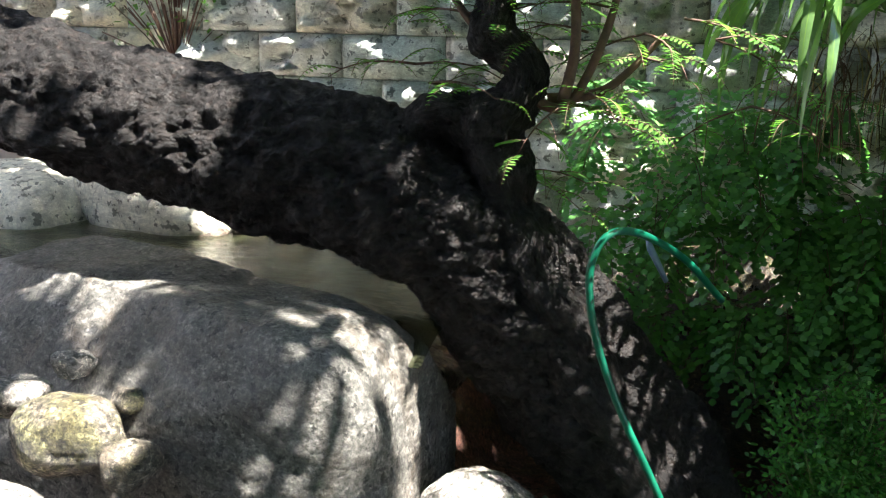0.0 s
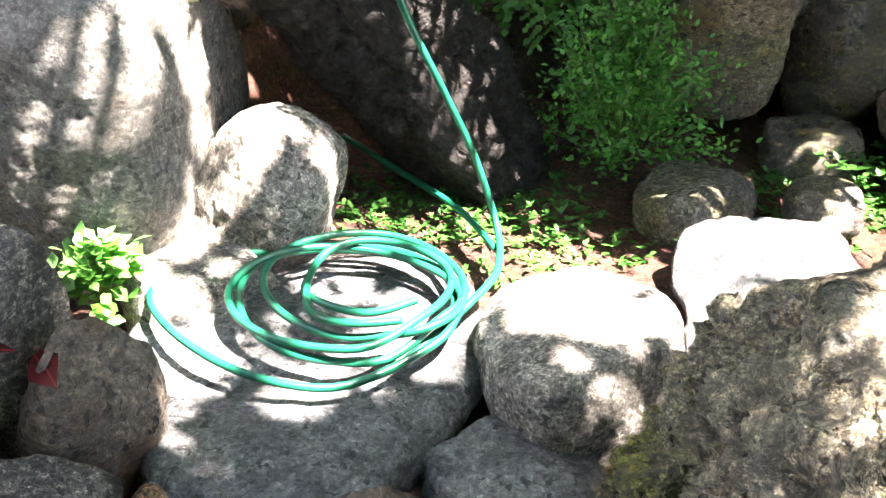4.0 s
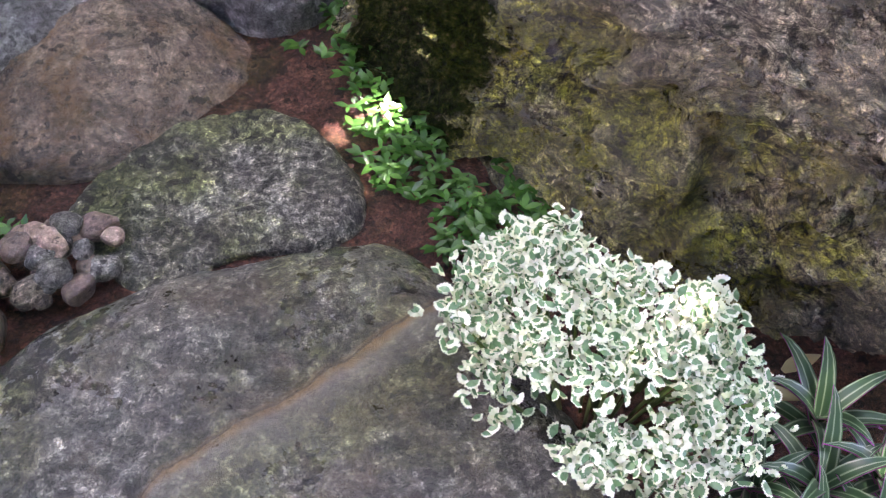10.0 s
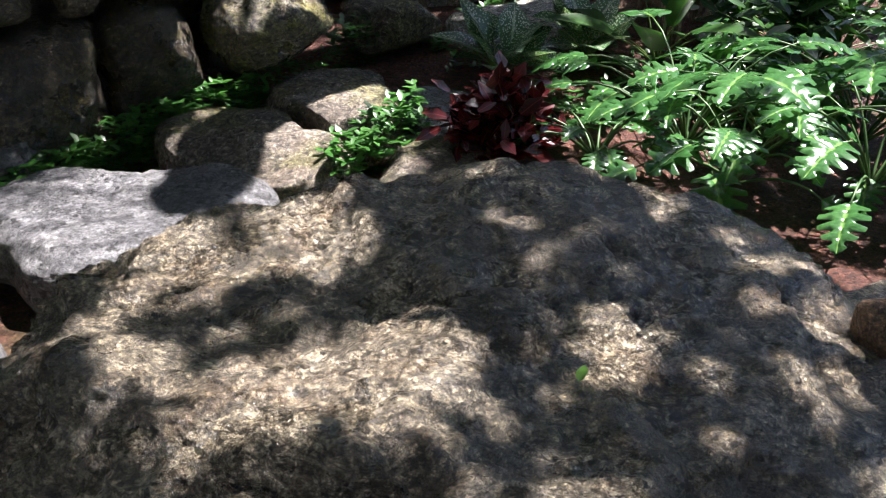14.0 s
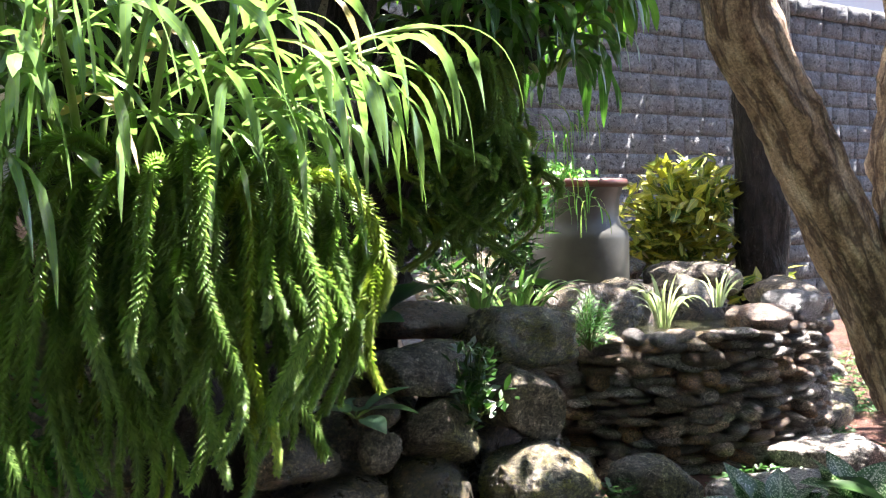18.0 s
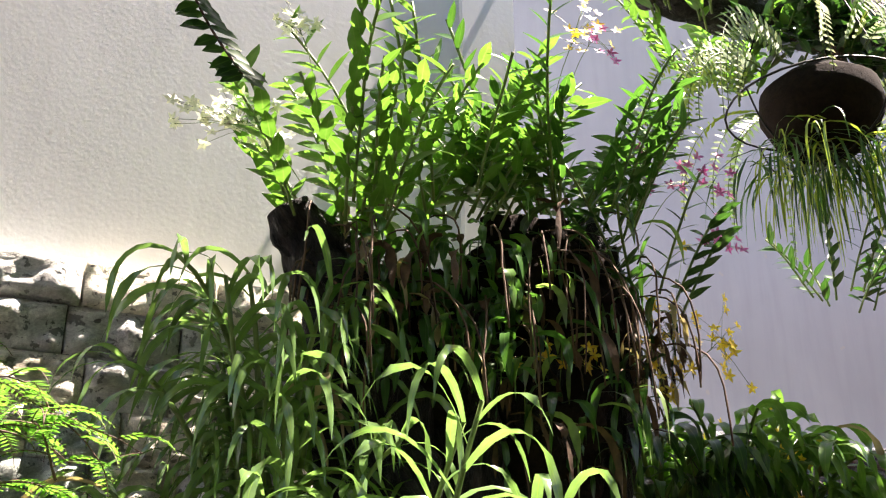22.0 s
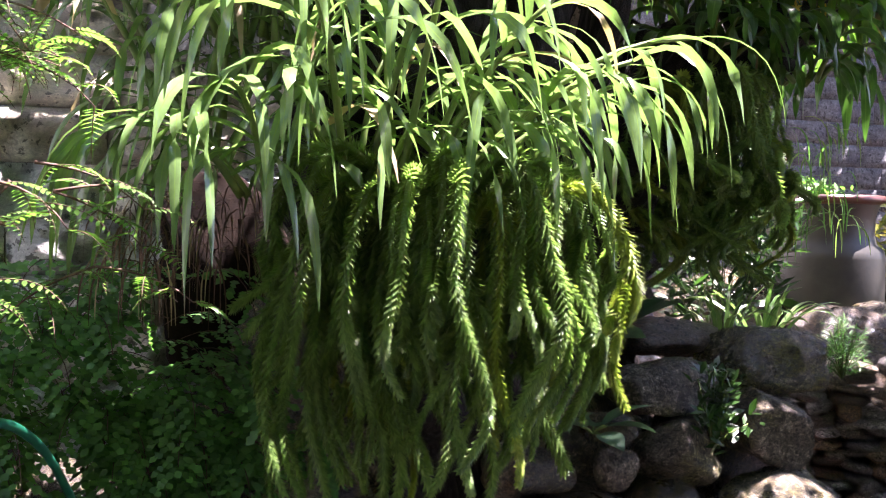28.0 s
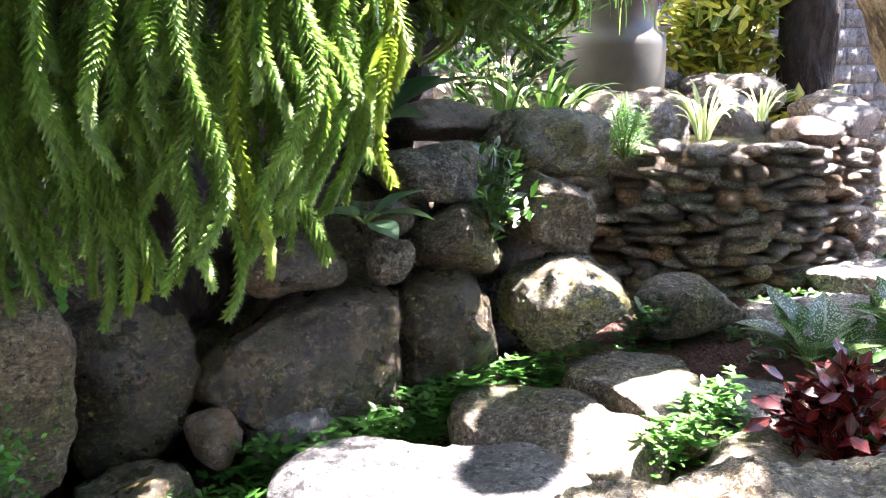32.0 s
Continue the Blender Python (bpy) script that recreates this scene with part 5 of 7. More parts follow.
def tan_tree():
    tree = thing("tan_bark_tree", (4.85, 3.0, 0.1), "twin-stemmed tree with peeling tan bark", "tree")
    o = Vector(tree.location)
    for n, (pts, r0, r1) in enumerate((
            (((4.86, 2.98, -0.1), (4.82, 3.0, 0.6), (4.72, 3.04, 1.2), (4.66, 3.06, 1.8), (4.75, 3.0, 2.6), (4.9, 2.9, 3.8), (5.1, 2.8, 5.2)), 0.22, 0.14),
            (((4.72, 3.1, 0.5), (4.46, 3.2, 1.15), (4.08, 3.24, 1.7), (3.76, 3.22, 2.05), (3.48, 3.2, 2.4), (3.36, 3.1, 2.9), (3.5, 2.9, 3.6), (3.7, 2.7, 4.5)), 0.17, 0.14),
            (((4.98, 2.88, -0.1), (5.0, 2.86, 0.5), (5.02, 2.84, 0.9), (5.0, 2.84, 1.05)), 0.13, 0.06),
            (((5.4, 2.85, -0.1), (5.46, 2.82, 0.5), (5.52, 2.74, 1.1), (5.56, 2.7, 1.8), (5.7, 2.5, 3.4)), 0.2, 0.13),
            (((5.5, 2.7, 0.1), (5.85, 2.45, 0.6), (6.35, 2.2, 1.3), (7.0, 2.0, 2.2)), 0.24, 0.14))):
        limb("stem" if n != 2 else "spur", [Vector(p) - o for p in pts], r0, r1, M_BARK2, tree, 56, 0.14 if n == 1 else 0.3, 20 + n, 14, "", 0.06 if n == 1 else 0.11)
    limb("stake", [Vector(p) - o for p in ((4.35, 2.72, -0.1), (4.33, 2.72, 0.3), (4.35, 2.7, 0.62))], 0.06, 0.05, M_BARK2, tree, 16, 0.15, 30)
    return tree


TAN_TREE = tan_tree()


# ---- plants ----
def strap_leaf(b, base, d, length, width, droop, rng, mat=0, seg=9):
    path = arc_path(base, d, length, droop, seg, rng, 0.04)
    w = [width * 0.5 * (0.45 + 0.55 * min(1, 4 * i / seg)) * (1 - max(0, (i / seg - 0.45) / 0.55) ** 2.2) + 0.0008 for i in range(seg + 1)]
    n = Vector((-d.x, -d.y, 1.2)) if abs(d.z) > 0.7 else Vector((0, 0, 1)) + 0.4 * Vector((rng.uniform(-1, 1), rng.uniform(-1, 1), 0))
    side = d.cross(Vector((0, 0, 1)))
    nn = side.cross(d).normalized() if side.length > 0.05 else Vector((1, 0, 0))
    b.strip(path, w, nn + 0.35 * Vector((rng.uniform(-1, 1), rng.uniform(-1, 1), 0)), mat, 0.18)


def cane_orchid(name, base, canes, label, seed, leaf_len=0.42, leaf_w=0.026, per=15, cane_len=0.55, spread=0.6, lean=(0, 0), material=None, dry=0.035):
    """A clump of leafy canes whose long strap leaves arch over and hang."""
    rng = random.Random(seed)
    plant = thing(name, base, label, "orchid plant")
    for n in range(canes):
        a = 2 * math.pi * (n + rng.uniform(-0.3, 0.3)) / canes
        r = spread * rng.uniform(0.3, 1.0)
        d = Vector((math.cos(a) * r + lean[0], math.sin(a) * r * 0.7 + lean[1], 1.0)).normalized()
        start = Vector((math.cos(a), math.sin(a), 0)) * rng.uniform(0.02, 0.12)
        ln = cane_len * rng.uniform(0.6, 1.15)
        path = arc_path(start, d, ln, 0.28 * rng.uniform(0.3, 1.3), 8)
        b = Build()
        b.tube(path, radii_for(path, 0.013, 0.007), 7, 1)
        leaves = []
        for i in range(per):
            s = 0.18 + 0.82 * i / (per - 1)
            f = s * 8
            k = min(int(f), 7)
            p = path[k].lerp(path[k + 1], f - k)
            t = (path[min(k + 1, 8)] - path[k]).normalized()
            ang = (i % 2) * math.pi + a + math.pi / 2 + rng.uniform(-0.5, 0.5)
            out = Vector((math.cos(ang), math.sin(ang), 0))
            q = (out * (1.1 - 0.45 * s) + t * (0.65 + 0.5 * s)).normalized()
            lb = Build()
            leaves.append(lb)
            strap_leaf(lb, p, q, leaf_len * rng.uniform(0.7, 1.15) * (0.8 + 0.3 * math.sin(math.pi * s)), leaf_w * rng.uniform(0.8, 1.2), rng.uniform(0.5, 1.15), rng, 1 if rng.random() < dry else 0)
        cane = part("leafy_cane", b, [M_STEM, M_STEM], plant)
        for lb in leaves:
            part("leaf", lb, [material or M_STRAP, M_DRY], cane)
    return plant


def tassel_fern(name, base, label, seed, count, length, rx, ry, droop=1.0, yellow=0.05, leaf=0.031, lift=0.35, thick=0.0095, right=0.42, sway=0.06):
    """A hanging fern: thick bristly cords that arch out and fall straight down."""
    rng = random.Random(seed)
    plant = thing(name, base, label, "hanging fern")
    for g in range(count):
        a = rng.uniform(0, 2 * math.pi)
        r = math.sqrt(rng.uniform(0.0, 1.0))
        start = Vector((rx * 0.45 * r * math.cos(a), ry * 0.4 * r * math.sin(a), rng.uniform(-0.06, 0.06)))
        reach = rng.uniform(0.25, 1.0)
        out = Vector((rx * math.cos(a), ry * math.sin(a), 0)) * reach
        ln = length * rng.uniform(0.5, 1.05) * (1.0 - right * max(0.0, math.cos(a)) * reach) * (1.0 - 0.12 * reach)
        path, seg = [], 18
        w1, w2 = rng.uniform(0, 6.283), rng.uniform(0, 6.283)
        for i in range(seg + 1):
            s = i / seg
            h = out * (1 - (1 - min(1, s * 2.2)) ** 2) * 0.8
            z = lift * 0.34 * math.sin(min(1, s * 2.6) * math.pi * 0.9) * (0.4 + 0.6 * reach) - max(0, s - 0.1) * ln
            wave = sway * s
            path.append(start + h + Vector((wave * math.sin(7 * s + w1), wave * math.cos(8 * s + w2), z)))
        paths = [path]
        if rng.random() < 0.5:
            fork = rng.randrange(7, 11)
            slip = Vector((rng.uniform(-0.09, 0.09), rng.uniform(-0.08, 0.03), rng.uniform(0.0, 0.1)))
            paths.append([path[i] + slip * ((i - fork) / (seg - fork)) for i in range(fork, seg + 1)])
        b = Build()
        fat = rng.uniform(0.8, 1.2)
        mat = 2 if (rng.random() < yellow or (math.cos(a) * reach > 0.45 and rng.random() < 0.3)) else 0
        for path in paths:
            n = len(path) - 1
            lead = seg - n
            b.tube(path, [thick * fat * (1.0 - 0.5 * (i + lead) / seg) for i in range(n + 1)], 6, mat)
            k = int((95 + 80 * ln) * n / seg)
            for i in range(k):
                s = (i + 0.5) / k * n
                j = min(int(s), n - 1)
                q = path[j].lerp(path[j + 1], s - j)
                t = (path[j + 1] - path[j]).normalized()
                sd = t.orthogonal().normalized()
                up = t.cross(sd)
                taper = 1.0 - 0.5 * (s + lead) / seg
                for m in range(6):
                    th = i * 1.3 + m * 1.047
                    ra = sd * math.cos(th) + up * math.sin(th)
                    d = (ra * 1.0 + t * 0.75).normalized() * (leaf * fat * taper * rng.uniform(0.8, 1.2))
                    w = t.cross(d).normalized() * (leaf * 0.15)
                    root = q + ra * (thick * 0.7 * taper)
                    n0 = len(b.v)
                    b.v += [root - w, root + w, root + d]
                    b.face((n0, n0 + 1, n0 + 2), mat)
        part("cord", b, [M_TASSEL, M_STEM, M_TASSEL2], plant)
    return plant


def fan_leaf(b, p, d, n, size, mats=(0, 1), lobes=7, heart=0.6):
    """A small scalloped fan leaf with a pale margin."""
    d, n = d.normalized(), n.normalized()
    side = d.cross(n).normalized()
    n = side.cross(d)
    base = len(b.v)
    b.v.append(p)
    m = lobes * 2
    for ring, rr in ((0, heart), (1, 1.0)):
        for i in range(m + 1):
            a = -1.25 + 2.5 * i / m
            r = size * rr * (1.0 + (0.09 if i % 2 else -0.07) * (1 if ring else 0.8))
            b.v.append(p + d * (r * math.cos(a)) + side * (r * math.sin(a)) + n * (size * 0.16 * rr * (0.5 + 0.5 * math.cos(a * 5))))
    for i in range(m):
        b.face((base, base + 1 + i, base + 2 + i), mats[0])
        b.face((base + 1 + i, base + m + 2 + i, base + m + 3 + i, base + 2 + i), mats[1])


def variegated_bush():
    rng = random.Random(9)
    plant = thing("variegated_shrub", (0.56, 0.5, -0.1), "low shrub of cream-edged scalloped grey-green leaves", "shrub")
    for g in range(62):
        b = Build()
        a, r = rng.uniform(0, 6.3), math.sqrt(rng.random())
        cx, cy = 0.19 * r * math.cos(a), 0.22 * r * math.sin(a)
        cx, cy = cx - 0.5 * cy * 0.6, cy
        top = 0.27 - 0.13 * r * r + rng.uniform(-0.03, 0.03)
        stem = [Vector((cx * 0.5, cy * 0.5, 0)), Vector((cx * 0.8, cy * 0.8, top * 0.6)), Vector((cx, cy, top))]
        b.tube(stem, 0.003, 5, 2)
        for k in range(40):
            th, ph = rng.uniform(0, 6.3), rng.uniform(0.2, 1.5)
            d = Vector((math.cos(th) * math.sin(ph), math.sin(th) * math.sin(ph), math.cos(ph) * 0.5))
            turn = rng.uniform(0, 6.3)
            flat = Vector((math.cos(turn), math.sin(turn), rng.uniform(-0.4, 0.6)))
            fan_leaf(b, Vector((cx, cy, top - 0.02)) + d * rng.uniform(0.015, 0.06), flat, Vector((rng.uniform(-0.9, 0.9), rng.uniform(-1.1, 0.5), 1)), rng.uniform(0.009, 0.0145), heart=rng.choice((0.4, 0.52, 0.62, 0.7, 0.78)))
        part("leafy_sprig", b, [M_CREAMG, M_CREAM, M_STEM], plant)
    return plant


variegated_bush()


def rhoeo(name, at, seed, count=14, size=0.2):
    rng = random.Random(seed)
    plant = thing(name, at, "rosette of striped green leaves with purple undersides", "spiderwort")
    for n in range(count):
        a = n * 2.4 + rng.uniform(-0.2, 0.2)
        rise = 0.25 + 2.0 * n / count
        d = Vector((math.cos(a), math.sin(a), rise)).normalized()
        b = Build()
        path = arc_path(Vector((0, 0, 0.02 + 0.05 * n / count)), d, size * rng.uniform(0.8, 1.1), 0.35, 7)
        wid = [size * 0.095 * (0.75 + 0.25 * min(1, 3 * i / 7)) * (1 - (i / 7) ** 2.6) + 0.0006 for i in range(8)]
        nn = Vector((-d.x, -d.y, 1.0))
        b.strip(path, wid, nn, 0, 0.3)
        back = nn.normalized() * 0.003
        b.strip([p - back for p in path], [w * 0.99 for w in wid], nn, 1, 0.3)
        part("leaf", b, [M_RHOEO, M_PURPLE], plant)
    return plant


for n, (x, y, s, c) in enumerate(((0.72, 0.29, 0.12, 13), (0.81, 0.27, 0.14, 14), (0.77, 0.2, 0.11, 12), (0.84, 0.18, 0.12, 12), (0.85, 0.37, 0.14, 12), (0.75, 0.12, 0.11, 10), (0.9, 0.27, 0.13, 12))):
    rhoeo("striped_spiderwort", (x, y, -0.08), 60 + n, c, s)


M_STALK = plain_mat("dull_green_stalk", (0.03, 0.08, 0.02), (0.07, 0.13, 0.035), 0.5, 14, 0.1)


def lobed_leaf_mesh(name, length, width, lobes, seed):
    """A deeply cut leaf with a pale midrib, lying along +y with its face up."""
    b = Build()
    n = lobes * 10
    mid = []
    for i in range(n + 1):
        s = i / n
        mid.append(Vector((0, s * length, -0.28 * length * s * s + 0.03 * length * math.sin(3 * s))))
    for sg in (-1, 1):
        base = len(b.v)
        for i in range(n + 1):
            s = i / n
            outline = math.sin(math.pi * min(1, 0.12 + 0.88 * s) ** 0.75) ** 0.8
            cut = 0.45 + 0.55 * smooth(0.2, 0.65, 0.5 - 0.5 * math.cos(2 * math.pi * s * lobes))
            w = width * 0.5 * outline * cut + 0.002
            fwd = 0.16 * length * (w / width)
            b.v.append(mid[i])
            b.v.append(mid[i] + Vector((sg * w * 0.5, fwd * 0.4, 0.05 * width)))
            b.v.append(mid[i] + Vector((sg * w, fwd, 0.03 * width * math.sin(9 * s))))
        for i in range(n):
            a, c = base + 3 * i, base + 3 * i + 3
            v0, v1 = i / n, (i + 1) / n
            for k, (u0, u1) in enumerate(((0.5, 0.5 + 0.25 * sg), (0.5 + 0.25 * sg, 0.5 + 0.5 * sg))):
                ids = (a + k, a + k + 1, c + k + 1, c + k)
                uvs = [(u0, v0), (u1, v0), (u1, v1), (u0, v1)]
                b.face(ids if sg > 0 else ids[::-1], 0, uvs if sg > 0 else uvs[::-1])
    return b.mesh(name, [M_PHILO])


LOBED = [lobed_leaf_mesh("leaf", 1.0, 0.8, 5, 1), lobed_leaf_mesh("leaf", 1.0, 0.86, 4, 2)]


def lobed_plant(name, at, label, seed, count, reach, leaf, rise=(0.2, 1.3), facing=None):
    rng = random.Random(seed)
    plant = thing(name, at, label, "philodendron")
    for n in range(count):
        a = n * 2.4 + rng.uniform(-0.3, 0.3)
        if facing is not None:
            a = facing[0] + (a % 6.283 - math.pi) / math.pi * facing[1]
        d = Vector((math.cos(a), math.sin(a), rng.uniform(*rise))).normalized()
        ln = reach * rng.uniform(0.6, 1.1)
        path = arc_path(Vector((0, 0, 0.02)), d, ln, 0.3, 6)
        stalk = part("stalk", Build().tube(path, radii_for(path, 0.006, 0.0035), 6), M_STALK, plant)
        end, t = path[-1], (path[-1] - path[-2]).normalized()
        ob = part("leaf", LOBED[n % 2], None, plant)
        s = leaf * rng.uniform(0.7, 1.15)
        yv = (t * Vector((1, 1, 0.4)) + Vector((0, 0, -0.1))).normalized()
        xv = yv.cross(Vector((rng.uniform(-0.35, 0.35), rng.uniform(-0.35, 0.35), 1))).normalized()
        zv = xv.cross(yv)
        ob.matrix_basis = Matrix.Translation(end) @ Matrix((xv, yv, zv)).transposed().to_4x4() @ Matrix.Diagonal((s, s, s, 1))
    return plant


lobed_plant("lobed_philodendron", (-0.8, 0.72, 0.16), "shade plant with deeply lobed glossy leaves on long stalks", 41, 20, 0.33, 0.135, (0.1, 2.0))
for n, (x, y, r, l, c) in enumerate(((3.35, 2.0, 0.55, 0.26, 20), (3.55, 1.75, 0.52, 0.26, 18), (3.2, 1.7, 0.4, 0.22, 18), (3.85, 1.55, 0.6, 0.28, 16), (3.0, 2.15, 0.3, 0.18, 14), (3.7, 2.3, 0.45, 0.24, 12), (4.1, 1.9, 0.55, 0.28, 14), (3.5, 1.35, 0.5, 0.26, 16), (4.2, 1.3, 0.65, 0.3, 14))):
    lobed_plant("lobed_philodendron", (x, y, 0.02), "sunlit clump of deeply lobed leaves on long stalks", 50 + n, c, r, l * 0.85, (0.5, 2.6))


# the cane orchids and ferns on the dead stump
tassel_fern("hanging_tassel_fern", (0.9, 3.08, 1.55), "big hanging tassel fern of long drooping cords", 71, 115, 1.05, 0.49, 0.4, thick=0.011, leaf=0.036, lift=0.5)
tassel_fern("small_tassel_fern", (2.45, 3.95, 1.86), "hanging tassel fern with short curling cords", 72, 75, 0.72, 0.36, 0.3, lift=0.9, right=0.0, thick=0.009, leaf=0.042, sway=0.11)
for n, (x, y, z, c, ln, lean) in enumerate(((0.78, 3.08, 1.58, 5, 0.85, (0.45, -0.1)), (0.62, 3.12, 1.6, 6, 0.8, (0.1, 0)), (0.36, 3.15, 1.58, 5, 0.5, (-0.28, -0.1)), (0.92, 3.12, 1.6, 4, 0.85, (0.6, -0.1)), (0.36, 3.4, 2.05, 8, 0.75, (0.0, 0)), (0.5, 3.42, 1.9, 6, 0.75, (0.05, 0)), (0.2, 3.35, 1.8, 5, 0.6, (-0.15, 0)), (0.38, 3.38, 2.35, 10, 0.62, (-0.02, 0)))):
    cane_orchid("cane_orchid", (x, y, z), c, "clump of leafy canes with long arching strap leaves", 80 + n, cane_len=ln, lean=lean, leaf_len=0.58 if n < 4 else 0.44, leaf_w=0.03 if n < 4 else 0.026, per=12, spread=0.6 if n < 4 or n == 6 else 0.36)


# ---- the hose ----
def hose():
    ob = thing("garden_hose", (-0.4, 2.05, 0.03), "coiled green garden hose, one end looped up into the ferns", "hose")
    o = Vector(ob.location)
    rng = random.Random(2)
    pts = []
    turns = 5
    for i in range(turns * 14):
        a = -0.6 + 2 * math.pi * i / 14
        k = i // 14
        rx = (0.34, 0.3, 0.25, 0.29, 0.2)[k] + 0.02 * math.sin(a * 1.7)
        ry = (0.31, 0.26, 0.25, 0.22, 0.2)[k] + 0.02 * math.cos(a * 1.3)
        cx, cy = (-0.44, -0.36, -0.34, -0.38, -0.3)[k], (2.05, 2.08, 2.14, 2.06, 2.12)[k]
        pull = -0.12 * max(0, math.cos(a - math.pi)) ** 3 if k == 0 else 0.0
        pts.append(Vector((cx + rx * math.cos(a) + pull, cy + ry * math.sin(a), 0.045 + 0.012 * k + 0.012 * math.sin(a * 2 + k))) - o)
    coil = pts[::-1]
    rise = [Vector(p) - o for p in ((-0.04, 2.2, 0.06), (-0.03, 2.36, 0.06), (-0.07, 2.5, 0.1), (-0.14, 2.52, 0.28), (-0.22, 2.5, 0.46), (-0.31, 2.48, 0.65), (-0.375, 2.47, 0.83), (-0.4, 2.47, 0.98), (-0.385, 2.48, 1.07), (-0.345, 2.52, 1.11), (-0.29, 2.62, 1.08), (-0.22, 2.8, 0.98), (-0.15, 3.0, 0.82))]
    path = curve(coil + rise, 4)
    part("coil", Build().tube(path, 0.0105, 10), M_HOSE, ob)
    tail = curve([Vector(p) - o for p in ((-0.05, 2.42, 0.05), (-0.2, 2.62, 0.05), (-0.42, 2.82, 0.04), (-0.68, 3.0, 0.06))], 6)
    part("tail", Build().tube(tail, 0.0105, 10), M_HOSE, ob)
    inner = curve([Vector(p) - o for p in ((-0.5, 2.2, 0.06), (-0.47, 2.05, 0.07), (-0.3, 1.99, 0.08), (-0.18, 2.05, 0.1))], 8)
    part("loose_end", Build().tube(inner, 0.0105, 10), M_HOSE, ob)
    nozzle = [Vector(p) - o for p in ((-0.36, 3.2, 0.8), (-0.385, 3.18, 0.86), (-0.41, 3.17, 0.91), (-0.42, 3.17, 0.94))]
    part("nozzle", Build().tube(nozzle, [0.008, 0.011, 0.012, 0.008], 10), plain_mat("pale_blue_plastic", (0.12, 0.2, 0.32), (0.25, 0.34, 0.45), 0.4, 10, 0.05), ob, "pale blue nozzle")
    return ob


hose()


# ---- ferns and bushes by the leaning tree ----
def maidenhair(name, centre, spread, label, seed, fronds, size=0.02):
    rng = random.Random(seed)
    plant = thing(name, centre, label, "maidenhair fern")
    for g in range(fronds):
        a = rng.uniform(math.pi, 2 * math.pi)
        start = Vector((rng.uniform(-1, 1) * spread[0], rng.uniform(-0.3, 0.6) * spread[1], rng.uniform(-0.85, 0.9) * spread[2]))
        d = Vector((math.cos(a), math.sin(a) * 0.8, rng.uniform(0.1, 0.9)))
        path = arc_path(start, d, rng.uniform(0.22, 0.4), 0.55, 9)
        b = Build()
        b.tube(path, 0.0016, 3, 1, closed=False)
        for i in range(2, 10):
            p = path[i]
            t = (path[i] - path[i - 1]).normalized()
            side = t.cross(Vector((0, 0, 1))).normalized()
            for sg in (-1, 1):
                for k in range(1, 5):
                    q = p + side * (sg * 0.021 * k * 1.3 * (1.1 - i / 14)) + t * (0.008 * k) + Vector((0, 0, -0.006 * k))
                    dd = side * sg + t * 0.4 + Vector((rng.uniform(-0.3, 0.3), rng.uniform(-0.3, 0.3), rng.uniform(-0.5, 0)))
                    s = size * rng.uniform(0.75, 1.2)
                    b.leaf(q, dd, Vector((rng.uniform(-0.4, 0.4), -0.6 + rng.uniform(-0.4, 0.4), 0.9)), s, s * 1.0, 0, 0.1, 0.0, 2)
        part("frond", b, [M_MAIDEN, M_TWIG], plant)
    return plant


maidenhair("maidenhair_fern", (-0.2, 3.72, 0.85), (0.55, 0.2, 0.55), "dense maidenhair fern hanging down the stone wall", 91, 135, 0.029)
maidenhair("maidenhair_fern", (0.25, 3.75, 0.75), (0.3, 0.16, 0.35), "maidenhair fern with round leaflets beside the bank", 92, 50, 0.032)
rock("bank_rock", (-0.1, 4.0, 0.3), (0.7, 0.2, 0.45), 160, M_DARK, "dark wet rock behind the maidenhair fern", square=3.0, rough=0.15, group="rocks of the bank")
rock("bank_rock", (0.16, 3.72, 0.34), (0.13, 0.1, 0.1), 161, M_RUST, "brown rock in the shade of the fern", square=2.6, rough=0.12, group="rocks of the bank")
rock("bank_rock", (0.9, 4.0, 0.8), (0.6, 0.2, 0.5), 162, M_DARK, "dark rock behind the hanging fern", square=3.0, rough=0.15, group="rocks of the bank")
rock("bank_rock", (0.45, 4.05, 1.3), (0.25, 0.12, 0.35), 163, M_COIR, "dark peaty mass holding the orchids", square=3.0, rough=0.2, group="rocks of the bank")


